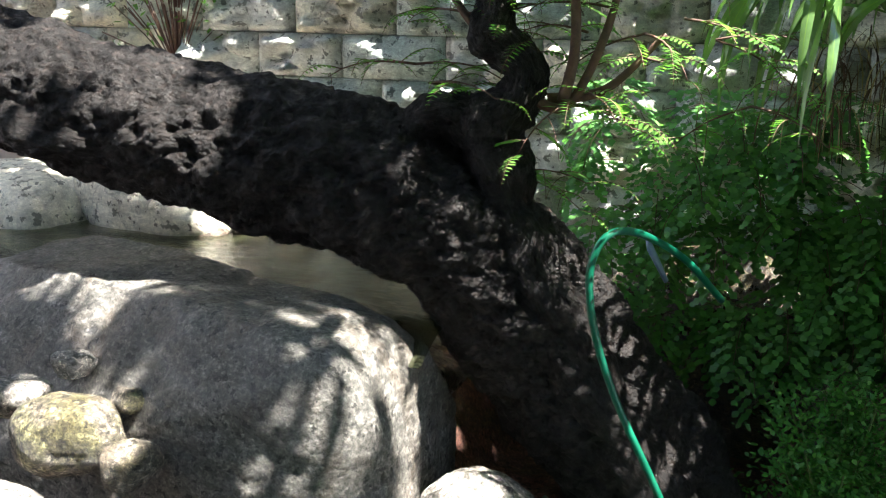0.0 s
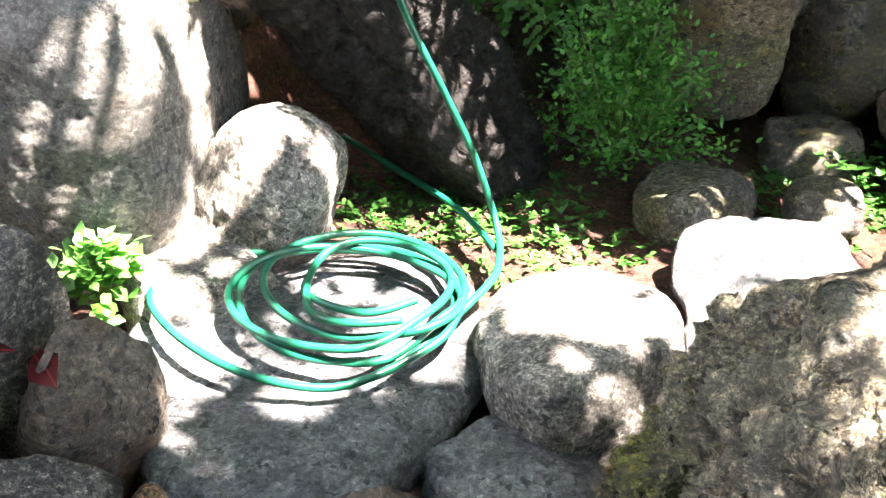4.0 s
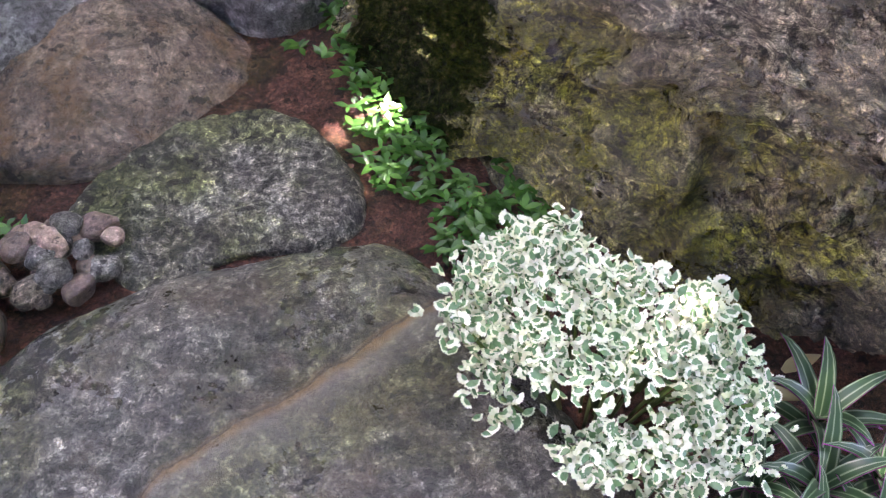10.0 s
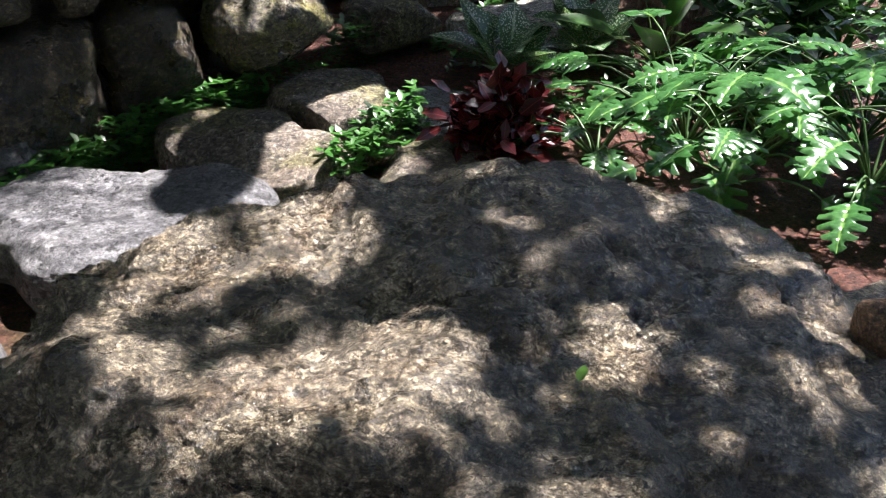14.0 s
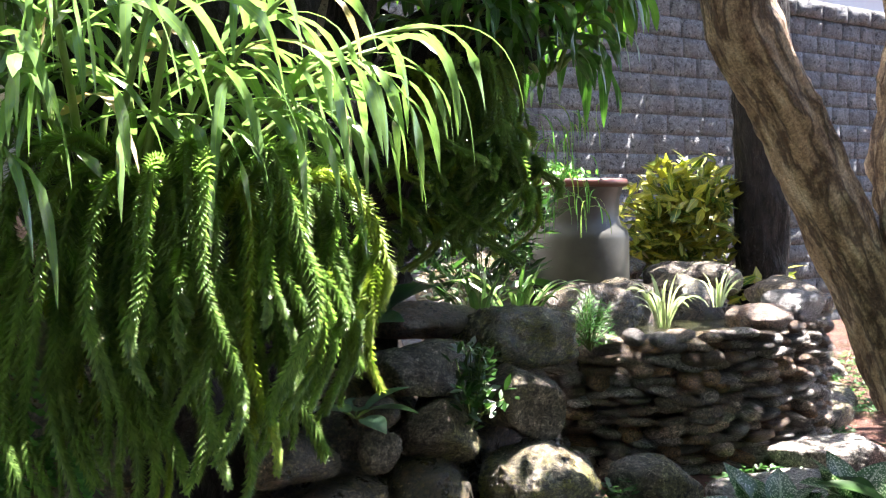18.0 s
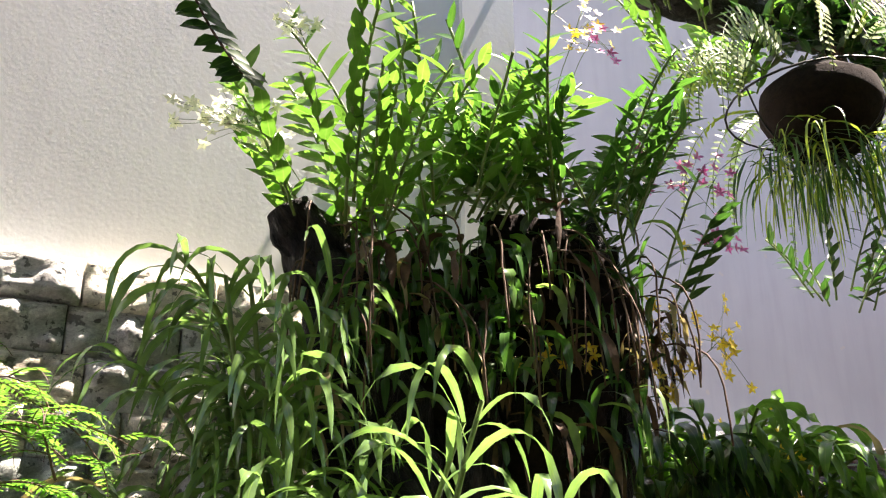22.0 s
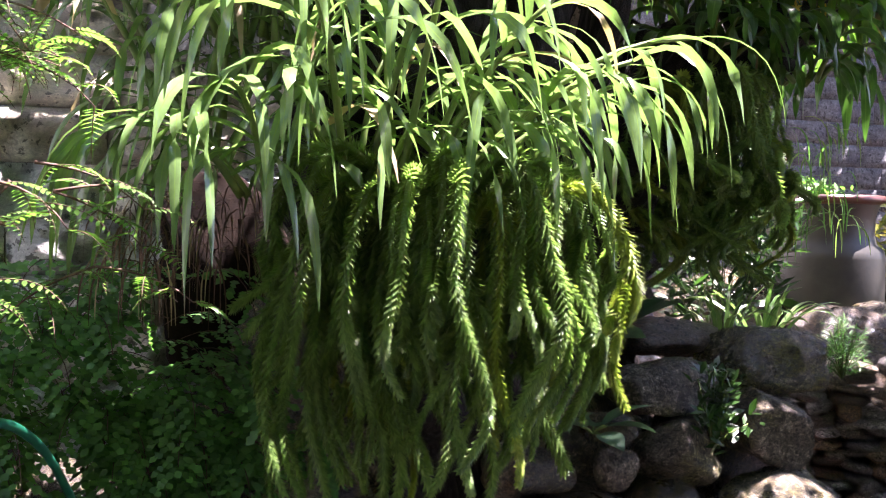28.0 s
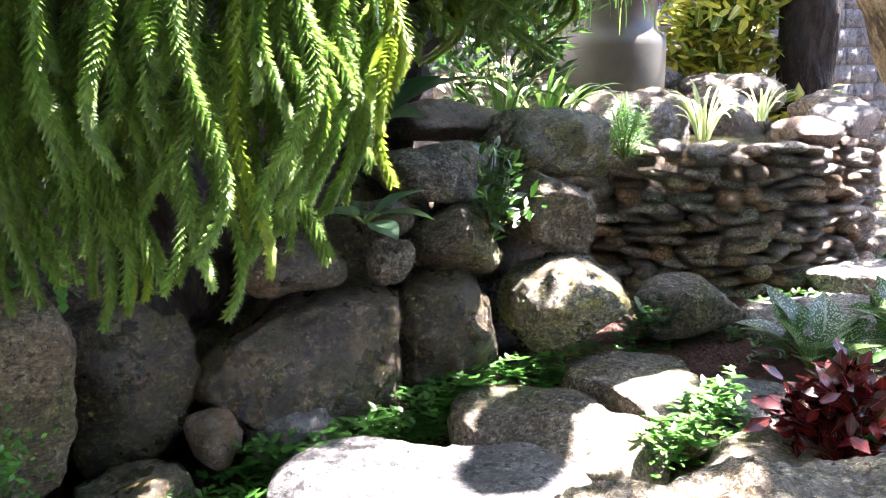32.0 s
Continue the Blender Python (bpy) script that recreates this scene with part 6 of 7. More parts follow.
def dome_bush(name, at, half, label, category, seed, material, count, size, aspect=0.45, stems=26, twigs=None):
    rng = random.Random(seed)
    plant = thing(name, at, label, category)
    tips = []
    for n in range(stems):
        a, ph = rng.uniform(0, 6.283), rng.uniform(0.0, 1.35)
        d = Vector((math.cos(a) * math.sin(ph) * half[0], math.sin(a) * math.sin(ph) * half[1], math.cos(ph) * half[2] * 2))
        path = [Vector((0, 0, 0)), d * 0.45 + Vector((0, 0, 0.02)), d]
        part("stem", Build().tube(path, 0.003, 4), twigs or M_STEM, plant)
        tips.append(d)
    b = Build()
    for k in range(count):
        t = rng.choice(tips)
        f = rng.uniform(0.45, 1.05)
        p = t * f + Vector((rng.gauss(0, 0.16) * half[0], rng.gauss(0, 0.16) * half[1], rng.gauss(0, 0.1) * half[2]))
        p.z = max(p.z, 0.01)
        s = size * rng.uniform(0.65, 1.25)
        b.leaf(p, t.normalized() * 0.7 + Vector((rng.uniform(-1.2, 1.2), rng.uniform(-1.2, 1.2), rng.uniform(-0.8, 0.6))), Vector((rng.uniform(-0.8, 0.8), rng.uniform(-1, 0.5), 1)), s, s * aspect, 0, 0.25, 0.12, 2)
        if count < 300:
            part("leaf", b, material, plant)
            b = Build()
    if count >= 300:
        part("foliage", b, material, plant)["kind"] = "stuff"
    return plant


dome_bush("fine_leaved_bush", (0.2, 3.22, -0.06), (0.34, 0.22, 0.29), "bright green bush of very fine leaflets", "bush", 93, M_FINE, 5600, 0.022, 0.6, 30)
dome_bush("celery_like_herb", (-1.0, 1.98, -0.02), (0.13, 0.12, 0.1), "bright yellow-green leafy herb in the sun", "herb", 94, M_FINE, 260, 0.05, 0.7, 14)
dome_bush("thin_twig_shrub", (-2.9, 4.0, 1.3), (0.45, 0.15, 0.4), "sparse shrub of thin brown twigs and small leaves", "shrub", 95, M_FEATHER, 300, 0.05, 0.4, 60, M_TWIG)


# ---- ground cover ----
def cover(label, seed, spots, size=0.035, lift=0.0, pile=0.035):
    rng = random.Random(seed)
    b = Build()
    for (x, y, rx, ry, count) in spots:
        for n in range(count):
            a, r = rng.uniform(0, 6.283), math.sqrt(rng.random())
            px, py = x + rx * r * math.cos(a), y + ry * r * math.sin(a)
            pz = ground_z(px, py) + lift + rng.uniform(0.0, pile)
            for k in range(4):
                th = rng.uniform(0, 6.283)
                s = size * rng.uniform(0.6, 1.3)
                b.leaf(Vector((px, py, pz)), Vector((math.cos(th), math.sin(th), rng.uniform(0.2, 0.9))), Vector((0, 0, 1)), s, s * 0.45, 0, 0.4, 0.12, 2)
    ob = part("ground_cover", b, M_MAT)
    return tagged(ob, label, "ground cover", kind="stuff")


cover("low bright green ground cover between stones and boulder", 96, ((0.38, 1.2, 0.09, 0.24, 190), (0.5, 0.86, 0.12, 0.1, 120), (0.36, 1.48, 0.09, 0.1, 34), (0.56, 0.95, 0.14, 0.09, 60), (0.3, 1.4, 0.1, 0.08, 20), (-0.5, 1.15, 0.1, 0.25, 60), (-0.42, 1.02, 0.14, 0.06, 30), (-0.58, 1.5, 0.07, 0.1, 30), (0.02, 1.78, 0.06, 0.06, 14), (0.3, 1.75, 0.08, 0.06, 16), (-0.62, 0.62, 0.14, 0.12, 40), (-0.72, 0.4, 0.06, 0.1, 14)), 0.027)
cover("thin mat of small seedlings on the soil by the tree", 97, ((-0.25, 2.85, 0.45, 0.3, 330), (0.25, 2.75, 0.2, 0.2, 60), (0.8, 2.95, 0.25, 0.12, 60), (1.02, 3.2, 0.14, 0.1, 70), (0.72, 3.2, 0.1, 0.08, 30), (-0.78, 2.45, 0.1, 0.1, 20), (-0.2, 2.6, 0.4, 0.25, 160)), 0.026)
cover("bright green ground cover along the path", 98, ((1.6, 3.46, 0.5, 0.09, 170), (2.2, 3.55, 0.25, 0.08, 90), (2.55, 3.46, 0.14, 0.08, 50), (3.1, 3.55, 0.25, 0.07, 60), (2.62, 2.78, 0.16, 0.07, 60), (2.3, 2.66, 0.1, 0.08, 40), (2.9, 2.85, 0.14, 0.06, 30), (3.5, 3.5, 0.12, 0.12, 40), (4.2, 3.6, 0.4, 0.12, 110), (5.1, 3.9, 0.4, 0.12, 90), (5.9, 4.3, 0.6, 0.2, 160), (6.9, 4.8, 0.8, 0.3, 260), (8.4, 5.4, 1.2, 0.5, 400), (1.0, 3.3, 0.3, 0.1, 80), (1.9, 2.75, 0.3, 0.08, 90), (2.7, 3.0, 0.12, 0.1, 60), (3.6, 2.6, 0.5, 0.3, 200), (4.2, 2.2, 0.5, 0.4, 200), (3.5, 3.2, 0.2, 0.1, 30)), 0.04)


cover("bright green creeping plants filling the joints of the path", 99, ((1.55, 3.47, 0.5, 0.1, 160), (2.1, 3.47, 0.4, 0.1, 150), (2.6, 3.42, 0.25, 0.1, 90), (2.55, 2.8, 0.22, 0.1, 80), (3.0, 3.55, 0.3, 0.08, 80), (1.05, 3.32, 0.2, 0.08, 50), (2.05, 2.72, 0.2, 0.06, 50)), 0.035, 0.09)
cover("thick bright green creeping plants along the foot of the bank", 100, ((1.45, 3.42, 0.3, 0.07, 110), (1.8, 3.46, 0.3, 0.07, 120), (2.15, 3.5, 0.25, 0.08, 110), (2.45, 3.45, 0.2, 0.07, 80), (3.1, 3.5, 0.2, 0.06, 70), (2.35, 2.72, 0.16, 0.07, 80), (2.6, 2.8, 0.14, 0.06, 60)), 0.045, 0.12, 0.13)


# ---- plants of the path ----
def broad_leaf(length, width, material, name="leaf"):
    b = Build()
    b.leaf(Vector((0, 0, 0)), Vector((0, 1, 0.25)), Vector((0, 0, 1)), length, width, 0, 0.5, 0.22, 8)
    return b.mesh(name, [material])


def leafy_clump(name, at, label, category, seed, count, stalk, leaf_mesh, scale=(0.8, 1.2), rise=(0.4, 1.6), stem=None):
    rng = random.Random(seed)
    plant = thing(name, at, label, category)
    for n in range(count):
        a = n * 2.4 + rng.uniform(-0.4, 0.4)
        d = Vector((math.cos(a), math.sin(a), rng.uniform(*rise))).normalized()
        path = arc_path(Vector((0, 0, 0)), d, stalk * rng.uniform(0.5, 1.1), 0.15, 4)
        part("stalk", Build().tube(path, 0.004, 5), stem or M_STEM, plant)
        ob = part("leaf", leaf_mesh, None, plant)
        s = rng.uniform(*scale)
        yv = (Vector((d.x, d.y, d.z * 0.5)) + Vector((rng.uniform(-0.3, 0.3), rng.uniform(-0.3, 0.3), rng.uniform(-0.45, 0.15)))).normalized()
        xv = yv.cross(Vector((rng.uniform(-0.3, 0.3), rng.uniform(-0.3, 0.3), 1))).normalized()
        ob.matrix_basis = Matrix.Translation(path[-1]) @ Matrix((xv, yv, xv.cross(yv))).transposed().to_4x4() @ Matrix.Diagonal((s, s, s, 1))
    return plant


RED_LEAF = broad_leaf(0.13, 0.085, M_RED)
SPECK_LEAF = broad_leaf(0.26, 0.17, M_SPECK)
GREEN_LEAF = broad_leaf(0.3, 0.13, M_ROSETTE)
PAD_LEAF = broad_leaf(0.28, 0.19, leaf_mat("blue_green_pad", (0.05, 0.12, 0.07), (0.09, 0.17, 0.1), 0.35, 0.25))
dome_bush("red_begonia", (2.8, 2.42, 0.02), (0.26, 0.22, 0.15), "low clump of crinkled dark red glossy leaves", "begonia", 101, M_RED, 480, 0.085, 0.55, 34, M_RED)
leafy_clump("speckled_dumb_cane", (3.42, 2.98, 0.06), "clump of dark leaves speckled with white", "dumb cane", 102, 20, 0.16, SPECK_LEAF, (0.6, 1.0), (0.7, 2.4))
leafy_clump("speckled_dumb_cane", (3.85, 2.85, 0.06), "clump of dark leaves speckled with white", "dumb cane", 103, 18, 0.16, SPECK_LEAF, (0.6, 1.0), (0.7, 2.4))
leafy_clump("broad_leaf_plant", (4.05, 2.6, 0.06), "tall broad dark green leaves by the tree", "foliage plant", 104, 9, 0.3, GREEN_LEAF, (0.9, 1.5), (0.8, 2.0))
leafy_clump("broad_leaf_plant", (4.42, 5.3, 0.9), "broad glossy leaves at the foot of the jar", "foliage plant", 105, 10, 0.14, GREEN_LEAF, (0.8, 1.2), (0.4, 1.2))
leafy_clump("broad_leaf_plant", (8.3, 4.5, 0.1), "broad pale green leaves beyond the trees", "foliage plant", 114, 16, 0.3, GREEN_LEAF, (1.0, 1.7), (0.4, 1.4))
# Made-up dark leaves cover soil here in place of plain darkness.
dome_bush("shade_shrub", (4.7, 2.2, 0.02), (0.7, 0.5, 0.22), "added low dark leaves filling the dark foot of the trees", "shrub", 155, M_ROSETTE, 700, 0.13, 0.4, 30)
leafy_clump("pad_leaf_plant", (1.95, 3.92, 0.98), "blue-green pad-like leaves beside the fern", "foliage plant", 106, 7, 0.1, PAD_LEAF, (0.8, 1.2), (0.5, 2.0))
leafy_clump("pad_leaf_plant", (1.75, 3.62, 0.72), "dark oval leaves among the stones", "foliage plant", 107, 6, 0.06, PAD_LEAF, (0.5, 0.8), (0.2, 1.0))
dome_bush("oval_leaf_herb", (2.28, 3.58, 0.62), (0.16, 0.1, 0.16), "trailing herb with rosettes of oval leaves", "herb", 108, M_ROSETTE, 240, 0.06, 0.42, 16)
dome_bush("conifer_seedling", (3.28, 3.92, 0.8), (0.13, 0.1, 0.13), "small bright green needle-leaved seedling", "seedling", 109, M_FINE, 700, 0.045, 0.12, 26)
dome_bush("yellow_croton", (6.3, 5.9, 0.5), (0.95, 0.4, 0.62), "croton bush with yellow-splashed leaves", "croton", 110, M_CROTON, 1900, 0.16, 0.42, 40)
dome_bush("red_leaf_shrub", (10.3, 6.1, 0.1), (0.5, 0.4, 0.75), "dark leafy shrub by the far wall", "shrub", 111, M_ROSETTE, 420, 0.17, 0.4, 30)
dome_bush("bright_shrub", (11.3, 5.9, 0.1), (0.6, 0.5, 0.6), "bright green leafy shrub behind the trees", "shrub", 112, M_FEATHER, 500, 0.13, 0.45, 30)
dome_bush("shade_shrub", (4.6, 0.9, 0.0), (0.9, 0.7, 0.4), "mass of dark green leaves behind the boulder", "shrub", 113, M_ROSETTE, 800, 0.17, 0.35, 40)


def grass_tuft(name, at, label, seed, blades, length, width, material, rise=1.4):
    rng = random.Random(seed)
    b = Build()
    for n in range(blades):
        a = rng.uniform(0, 6.283)
        d = Vector((math.cos(a) * rng.uniform(0.2, 1), math.sin(a) * rng.uniform(0.2, 1), rise))
        strap_leaf(b, Vector((0.03 * math.cos(a), 0.03 * math.sin(a), 0)), d.normalized(), length * rng.uniform(0.6, 1.1), width, rng.uniform(0.2, 0.6), rng)
    ob = part(name, b, material)
    ob.location = at
    return tagged(ob, label, "grass")


M_SILVER = leaf_mat("silver_edged_blade", (0.25, 0.32, 0.18), (0.45, 0.5, 0.34), 0.4, 0.35)
grass_tuft("strap_grass", (3.15, 4.3, 0.85), "arching tuft of green grass on the round wall", 115, 26, 0.5, 0.02, M_STRAP)
grass_tuft("strap_grass", (2.85, 4.25, 0.9), "arching tuft of green grass on the round wall", 116, 16, 0.4, 0.018, M_STRAP)
grass_tuft("silver_grass", (4.12, 4.2, 0.82), "stiff tuft of silver-edged blades", 117, 30, 0.36, 0.014, M_SILVER, 2.6)
grass_tuft("silver_grass", (4.95, 4.5, 0.86), "small tuft of silver-edged blades", 118, 16, 0.28, 0.012, M_SILVER, 2.4)


for n, (x, y, r) in enumerate(((-0.47, 0.71, 0.1), (-0.4, 0.72, 0.09), (-0.53, 0.56, 0.1), (-0.5, 0.57, 0.09), (-0.62, 0.42, 0.09), (-0.64, 0.29, 0.1), (-0.66, 0.24, 0.1), (-0.6, 0.36, 0.08), (-0.58, 0.66, 0.09))):
    grass_tuft("mondo_grass", (x, y, ground_z(x, y) + 0.005), "small tuft of dark narrow blades in the soil", 210 + n, 22, r, 0.006, M_ROSETTE, 1.0)
dome_bush("red_begonia", (-1.22, 1.4, 0.16), (0.34, 0.2, 0.17), "clump of dark glossy red leaves behind the stones", "begonia", 220, M_RED, 295, 0.13, 0.5, 24, M_RED)

# ---- jar ----
def turned(b, profile, sides=48, mat=0, mats=None):
    base = len(b.v)
    for (r, z) in profile:
        for k in range(sides):
            a = 2 * math.pi * k / sides
            b.v.append((r * math.cos(a), r * math.sin(a), z))
    for i in range(len(profile) - 1):
        for k in range(sides):
            k2 = (k + 1) % sides
            b.face((base + i * sides + k, base + i * sides + k2, base + (i + 1) * sides + k2, base + (i + 1) * sides + k), mat)
    return b


def jar():
    ob = thing("glazed_jar", (4.66, 5.58, 0.3), "big grey-green glazed water jar with a brown rim", "jar")
    part("body", turned(Build(), [(0.0, 0.0), (0.28, 0.0), (0.37, 0.3), (0.41, 0.7), (0.41, 0.98), (0.4, 1.03), (0.36, 1.07), (0.345, 1.13), (0.35, 1.25), (0.375, 1.33)]), M_POT, ob)
    part("rim", turned(Build(), [(0.37, 1.325), (0.4, 1.335), (0.41, 1.355), (0.4, 1.38), (0.36, 1.385), (0.34, 1.36), (0.33, 1.2)]), M_RIM, ob)
    part("soil", turned(Build(), [(0.0, 1.33), (0.35, 1.33)]), M_SOIL, ob)
    ob.scale = (1.08, 1.08, 1.0)
    return ob


jar()
# Added dark leaves stand in for the dark background beside the jar.
dome_bush("dark_filler_bush", (3.25, 4.75, 0.75), (0.5, 0.3, 0.7), "added dark leaves filling the dark gap between the limb and the jar", "fern", 120, M_ROSETTE, 1500, 0.13, 0.25, 24)
dome_bush("jar_plants", (4.7, 5.62, 1.62), (0.26, 0.22, 0.07), "trailing small-leaved plants growing in the jar", "pot plant", 119, M_FINE, 220, 0.06, 0.5, 30)
palm = thing("dark_palm", (6.86, 5.6, 0.1), "straight dark trunk of a palm behind the croton", "tree")
part("trunk", Build().tube(curve([(0, 0, -0.2), (0.02, 0.02, 1.4), (0, 0, 2.9), (-0.04, 0, 5.9)], 10), 0.22, 28, 0, 0.18, 4), M_WOOD, palm)
part("root_flare", Build().tube([(0, 0, -0.2), (0, 0, 0.0), (0, 0, 0.2), (0.01, 0.01, 0.5)], [0.36, 0.31, 0.26, 0.22], 28, 0, 0.3, 5), M_WOOD, palm)


# ---- dead stump with orchids ----
def stump():
    ob = thing("dead_stump", (1.2, 3.75, 0.2), "dead dark tree stump overgrown with orchids and ferns", "tree stump")
    o = Vector(ob.location)
    for n, (pts, r0, r1) in enumerate((
            (((1.15, 4.1, 0.0), (1.1, 3.95, 0.9), (0.85, 3.65, 1.7), (0.8, 3.52, 2.4), (0.62, 3.5, 3.0), (0.45, 3.48, 3.3)), 0.3, 0.11),
            (((1.2, 4.1, 0.4), (1.15, 3.8, 1.4), (1.15, 3.6, 2.2), (1.1, 3.55, 2.8), (0.95, 3.55, 3.1)), 0.26, 0.12),
            (((1.3, 4.1, 0.4), (1.4, 3.85, 1.5), (1.45, 3.65, 2.4), (1.5, 3.6, 3.1), (1.45, 3.55, 3.4)), 0.26, 0.1),
            (((1.75, 3.75, 2.0), (1.85, 3.65, 2.5), (1.86, 3.6, 2.9), (1.8, 3.55, 3.2), (1.6, 3.5, 3.4)), 0.08, 0.1),
            (((1.35, 4.1, 0.5), (1.8, 4.1, 1.3), (2.15, 4.1, 1.8), (2.55, 4.15, 2.2), (3.0, 4.15, 2.4), (3.3, 4.15, 2.5)), 0.26, 0.15),
            (((2.3, 4.7, 0.3), (2.25, 4.65, 1.2), (2.3, 4.5, 2.0), (2.45, 4.35, 2.4)), 0.4, 0.2))):
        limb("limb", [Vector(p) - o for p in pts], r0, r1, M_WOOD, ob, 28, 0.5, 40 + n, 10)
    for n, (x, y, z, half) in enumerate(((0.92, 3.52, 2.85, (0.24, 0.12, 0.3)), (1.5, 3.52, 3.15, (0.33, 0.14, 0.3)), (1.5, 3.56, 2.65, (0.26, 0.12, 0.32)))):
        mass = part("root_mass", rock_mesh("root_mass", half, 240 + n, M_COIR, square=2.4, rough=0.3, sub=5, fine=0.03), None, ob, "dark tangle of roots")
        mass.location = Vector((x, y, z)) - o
    rng = random.Random(44)
    for n in range(60):
        b = Build()
        x = rng.choice((rng.uniform(0.5, 0.95), rng.uniform(1.15, 1.9)))
        st = Vector((x, 3.42 + rng.uniform(-0.1, 0.12), rng.uniform(2.9, 3.35)))
        path = arc_path(st - o, Vector((rng.uniform(-0.5, 0.5), -0.5, 0.1)), rng.uniform(0.3, 0.8), 1.4, 8, rng, 0.2)
        b.tube(path, 0.004, 4)
        part("root", b, M_ROOT, ob)
    return ob


stump()


def oval_canes(name, at, label, seed, canes, cane_len, leaf, spread, material=None, width=0.36):
    """Upright orchid canes with short oval leaves in two ranks."""
    rng = random.Random(seed)
    plant = thing(name, at, label, "orchid plant")
    for n in range(canes):
        a, r = rng.uniform(0, 6.283), spread * math.sqrt(rng.random())
        start = Vector((r * math.cos(a), 0.6 * r * math.sin(a), rng.uniform(-0.05, 0.05)))
        d = Vector((0.5 * math.cos(a), 0.4 * math.sin(a), 1)).normalized()
        ln = cane_len * rng.uniform(0.6, 1.15)
        path = arc_path(start, d, ln, 0.12, 8, rng, 0.05)
        b = Build()
        b.tube(path, 0.006, 6, 1)
        blades = []
        rot = rng.uniform(0, 6.283)
        k = max(6, int(ln / 0.045))
        for i in range(k):
            f = (0.12 + 0.88 * i / k) * 8
            j = min(int(f), 7)
            p = path[j].lerp(path[j + 1], f - j)
            t = (path[j + 1] - path[j]).normalized()
            th = rot + (i % 2) * math.pi + rng.uniform(-0.35, 0.35)
            out = Vector((math.cos(th), math.sin(th), 0))
            s = leaf * rng.uniform(0.75, 1.2)
            lb = Build()
            lb.leaf(p, out * 0.9 + t * rng.uniform(0.5, 1.0), t, s, s * width, 0, 0.35, 0.2, 4)
            blades.append(lb)
        cane = part("leafy_cane", b, [M_STEM, M_STEM], plant)
        for lb in blades:
            part("leaf", lb, [material or M_ORCHID], cane)
    return plant


M_STEMLEAF = leaf_mat("mid_green_orchid_leaf", (0.02, 0.075, 0.012), (0.06, 0.16, 0.025), 0.3, 0.4, vein=(0.08, 0.17, 0.04))
oval_canes("dendrobium", (0.66, 3.42, 3.22), "sunlit orchid clump of upright leafy canes on the stump", 121, 22, 0.8, 0.125, 0.3, None, 0.42)
oval_canes("dendrobium", (1.0, 3.42, 3.35), "sunlit orchid clump of upright leafy canes on the stump", 122, 16, 0.75, 0.12, 0.26, None, 0.42)
oval_canes("dendrobium", (1.55, 3.45, 3.45), "dense dark orchid clump of leafy canes on the stump", 123, 38, 0.7, 0.125, 0.36, M_STEMLEAF, 0.3)
oval_canes("dendrobium", (1.85, 3.4, 3.1), "small orchid clump beside the stump", 124, 10, 0.5, 0.11, 0.16, M_ROSETTE)
cane_orchid("broad_leaved_orchid", (2.65, 4.0, 2.5), 18, "broad-leaved orchid clump on the leaning limb", 125, leaf_len=0.34, leaf_w=0.05, per=9, cane_len=0.52, spread=1.3, dry=0.02, material=M_ORCHID)
cane_orchid("broad_leaved_orchid", (3.1, 4.0, 2.45), 14, "broad-leaved orchid clump on the leaning limb", 126, leaf_len=0.36, leaf_w=0.055, per=9, cane_len=0.46, spread=1.4, lean=(0.5, 0), dry=0.02, material=M_ORCHID)
cane_orchid("broad_leaved_orchid", (2.25, 4.0, 2.45), 14, "broad-leaved orchid clump on the leaning limb", 127, leaf_len=0.32, leaf_w=0.05, per=9, cane_len=0.5, spread=1.3, dry=0.02, material=M_ROSETTE)

cane_orchid("broad_leaved_orchid", (2.5, 3.98, 2.2), 9, "dark broad-leaved orchid clump under the leaning limb", 128, leaf_len=0.34, leaf_w=0.05, per=8, cane_len=0.4, spread=1.6, dry=0.02, material=M_STEMLEAF)
cane_orchid("broad_leaved_orchid", (3.05, 4.0, 2.15), 9, "dark broad-leaved orchid clump under the leaning limb", 129, leaf_len=0.34, leaf_w=0.05, per=8, cane_len=0.4, spread=1.6, dry=0.02, material=M_STEMLEAF)


def hanging_leaves(name, at, half, label, seed, count, length, width, materials, weights):
    """Narrow leaves and cords that hang in a curtain."""
    rng = random.Random(seed)
    plant = thing(name, at, label, "hanging plant")
    b = Build()
    for n in range(count):
        st = Vector((rng.uniform(-1, 1) * half[0], rng.uniform(-1, 1) * half[1], rng.uniform(-1, 1) * half[2]))
        a = rng.uniform(0, 6.283)
        mat = rng.choices(range(len(materials)), weights)[0]
        strap_leaf(b, st, Vector((math.cos(a), math.sin(a), 0.3)).normalized(), length * rng.uniform(0.5, 1.2), width * rng.uniform(0.6, 1.3), rng.uniform(1.2, 2.2), rng, mat, 7)
        if count < 300:
            part("strand", b, materials, plant)
            b = Build()
    if count >= 300:
        part("leaf_curtain", b, materials, plant)["kind"] = "stuff"
    return plant


hanging_leaves("hanging_strap_orchid", (0.92, 3.36, 3.0), (0.36, 0.14, 0.28), "curtain of drooping narrow leaves under the orchids", 131, 299, 0.21, 0.036, [M_STEMLEAF, M_ORCHID, M_DRY, M_ROOT], (6, 2, 1, 1))
hanging_leaves("hanging_cord_fern", (1.52, 3.4, 2.95), (0.32, 0.16, 0.5), "dark curtain of hanging cords and dead leaves", 132, 140, 0.32, 0.03, [M_ROSETTE, M_STEMLEAF, M_TASSEL, M_ROOT], (3, 3, 2, 4))
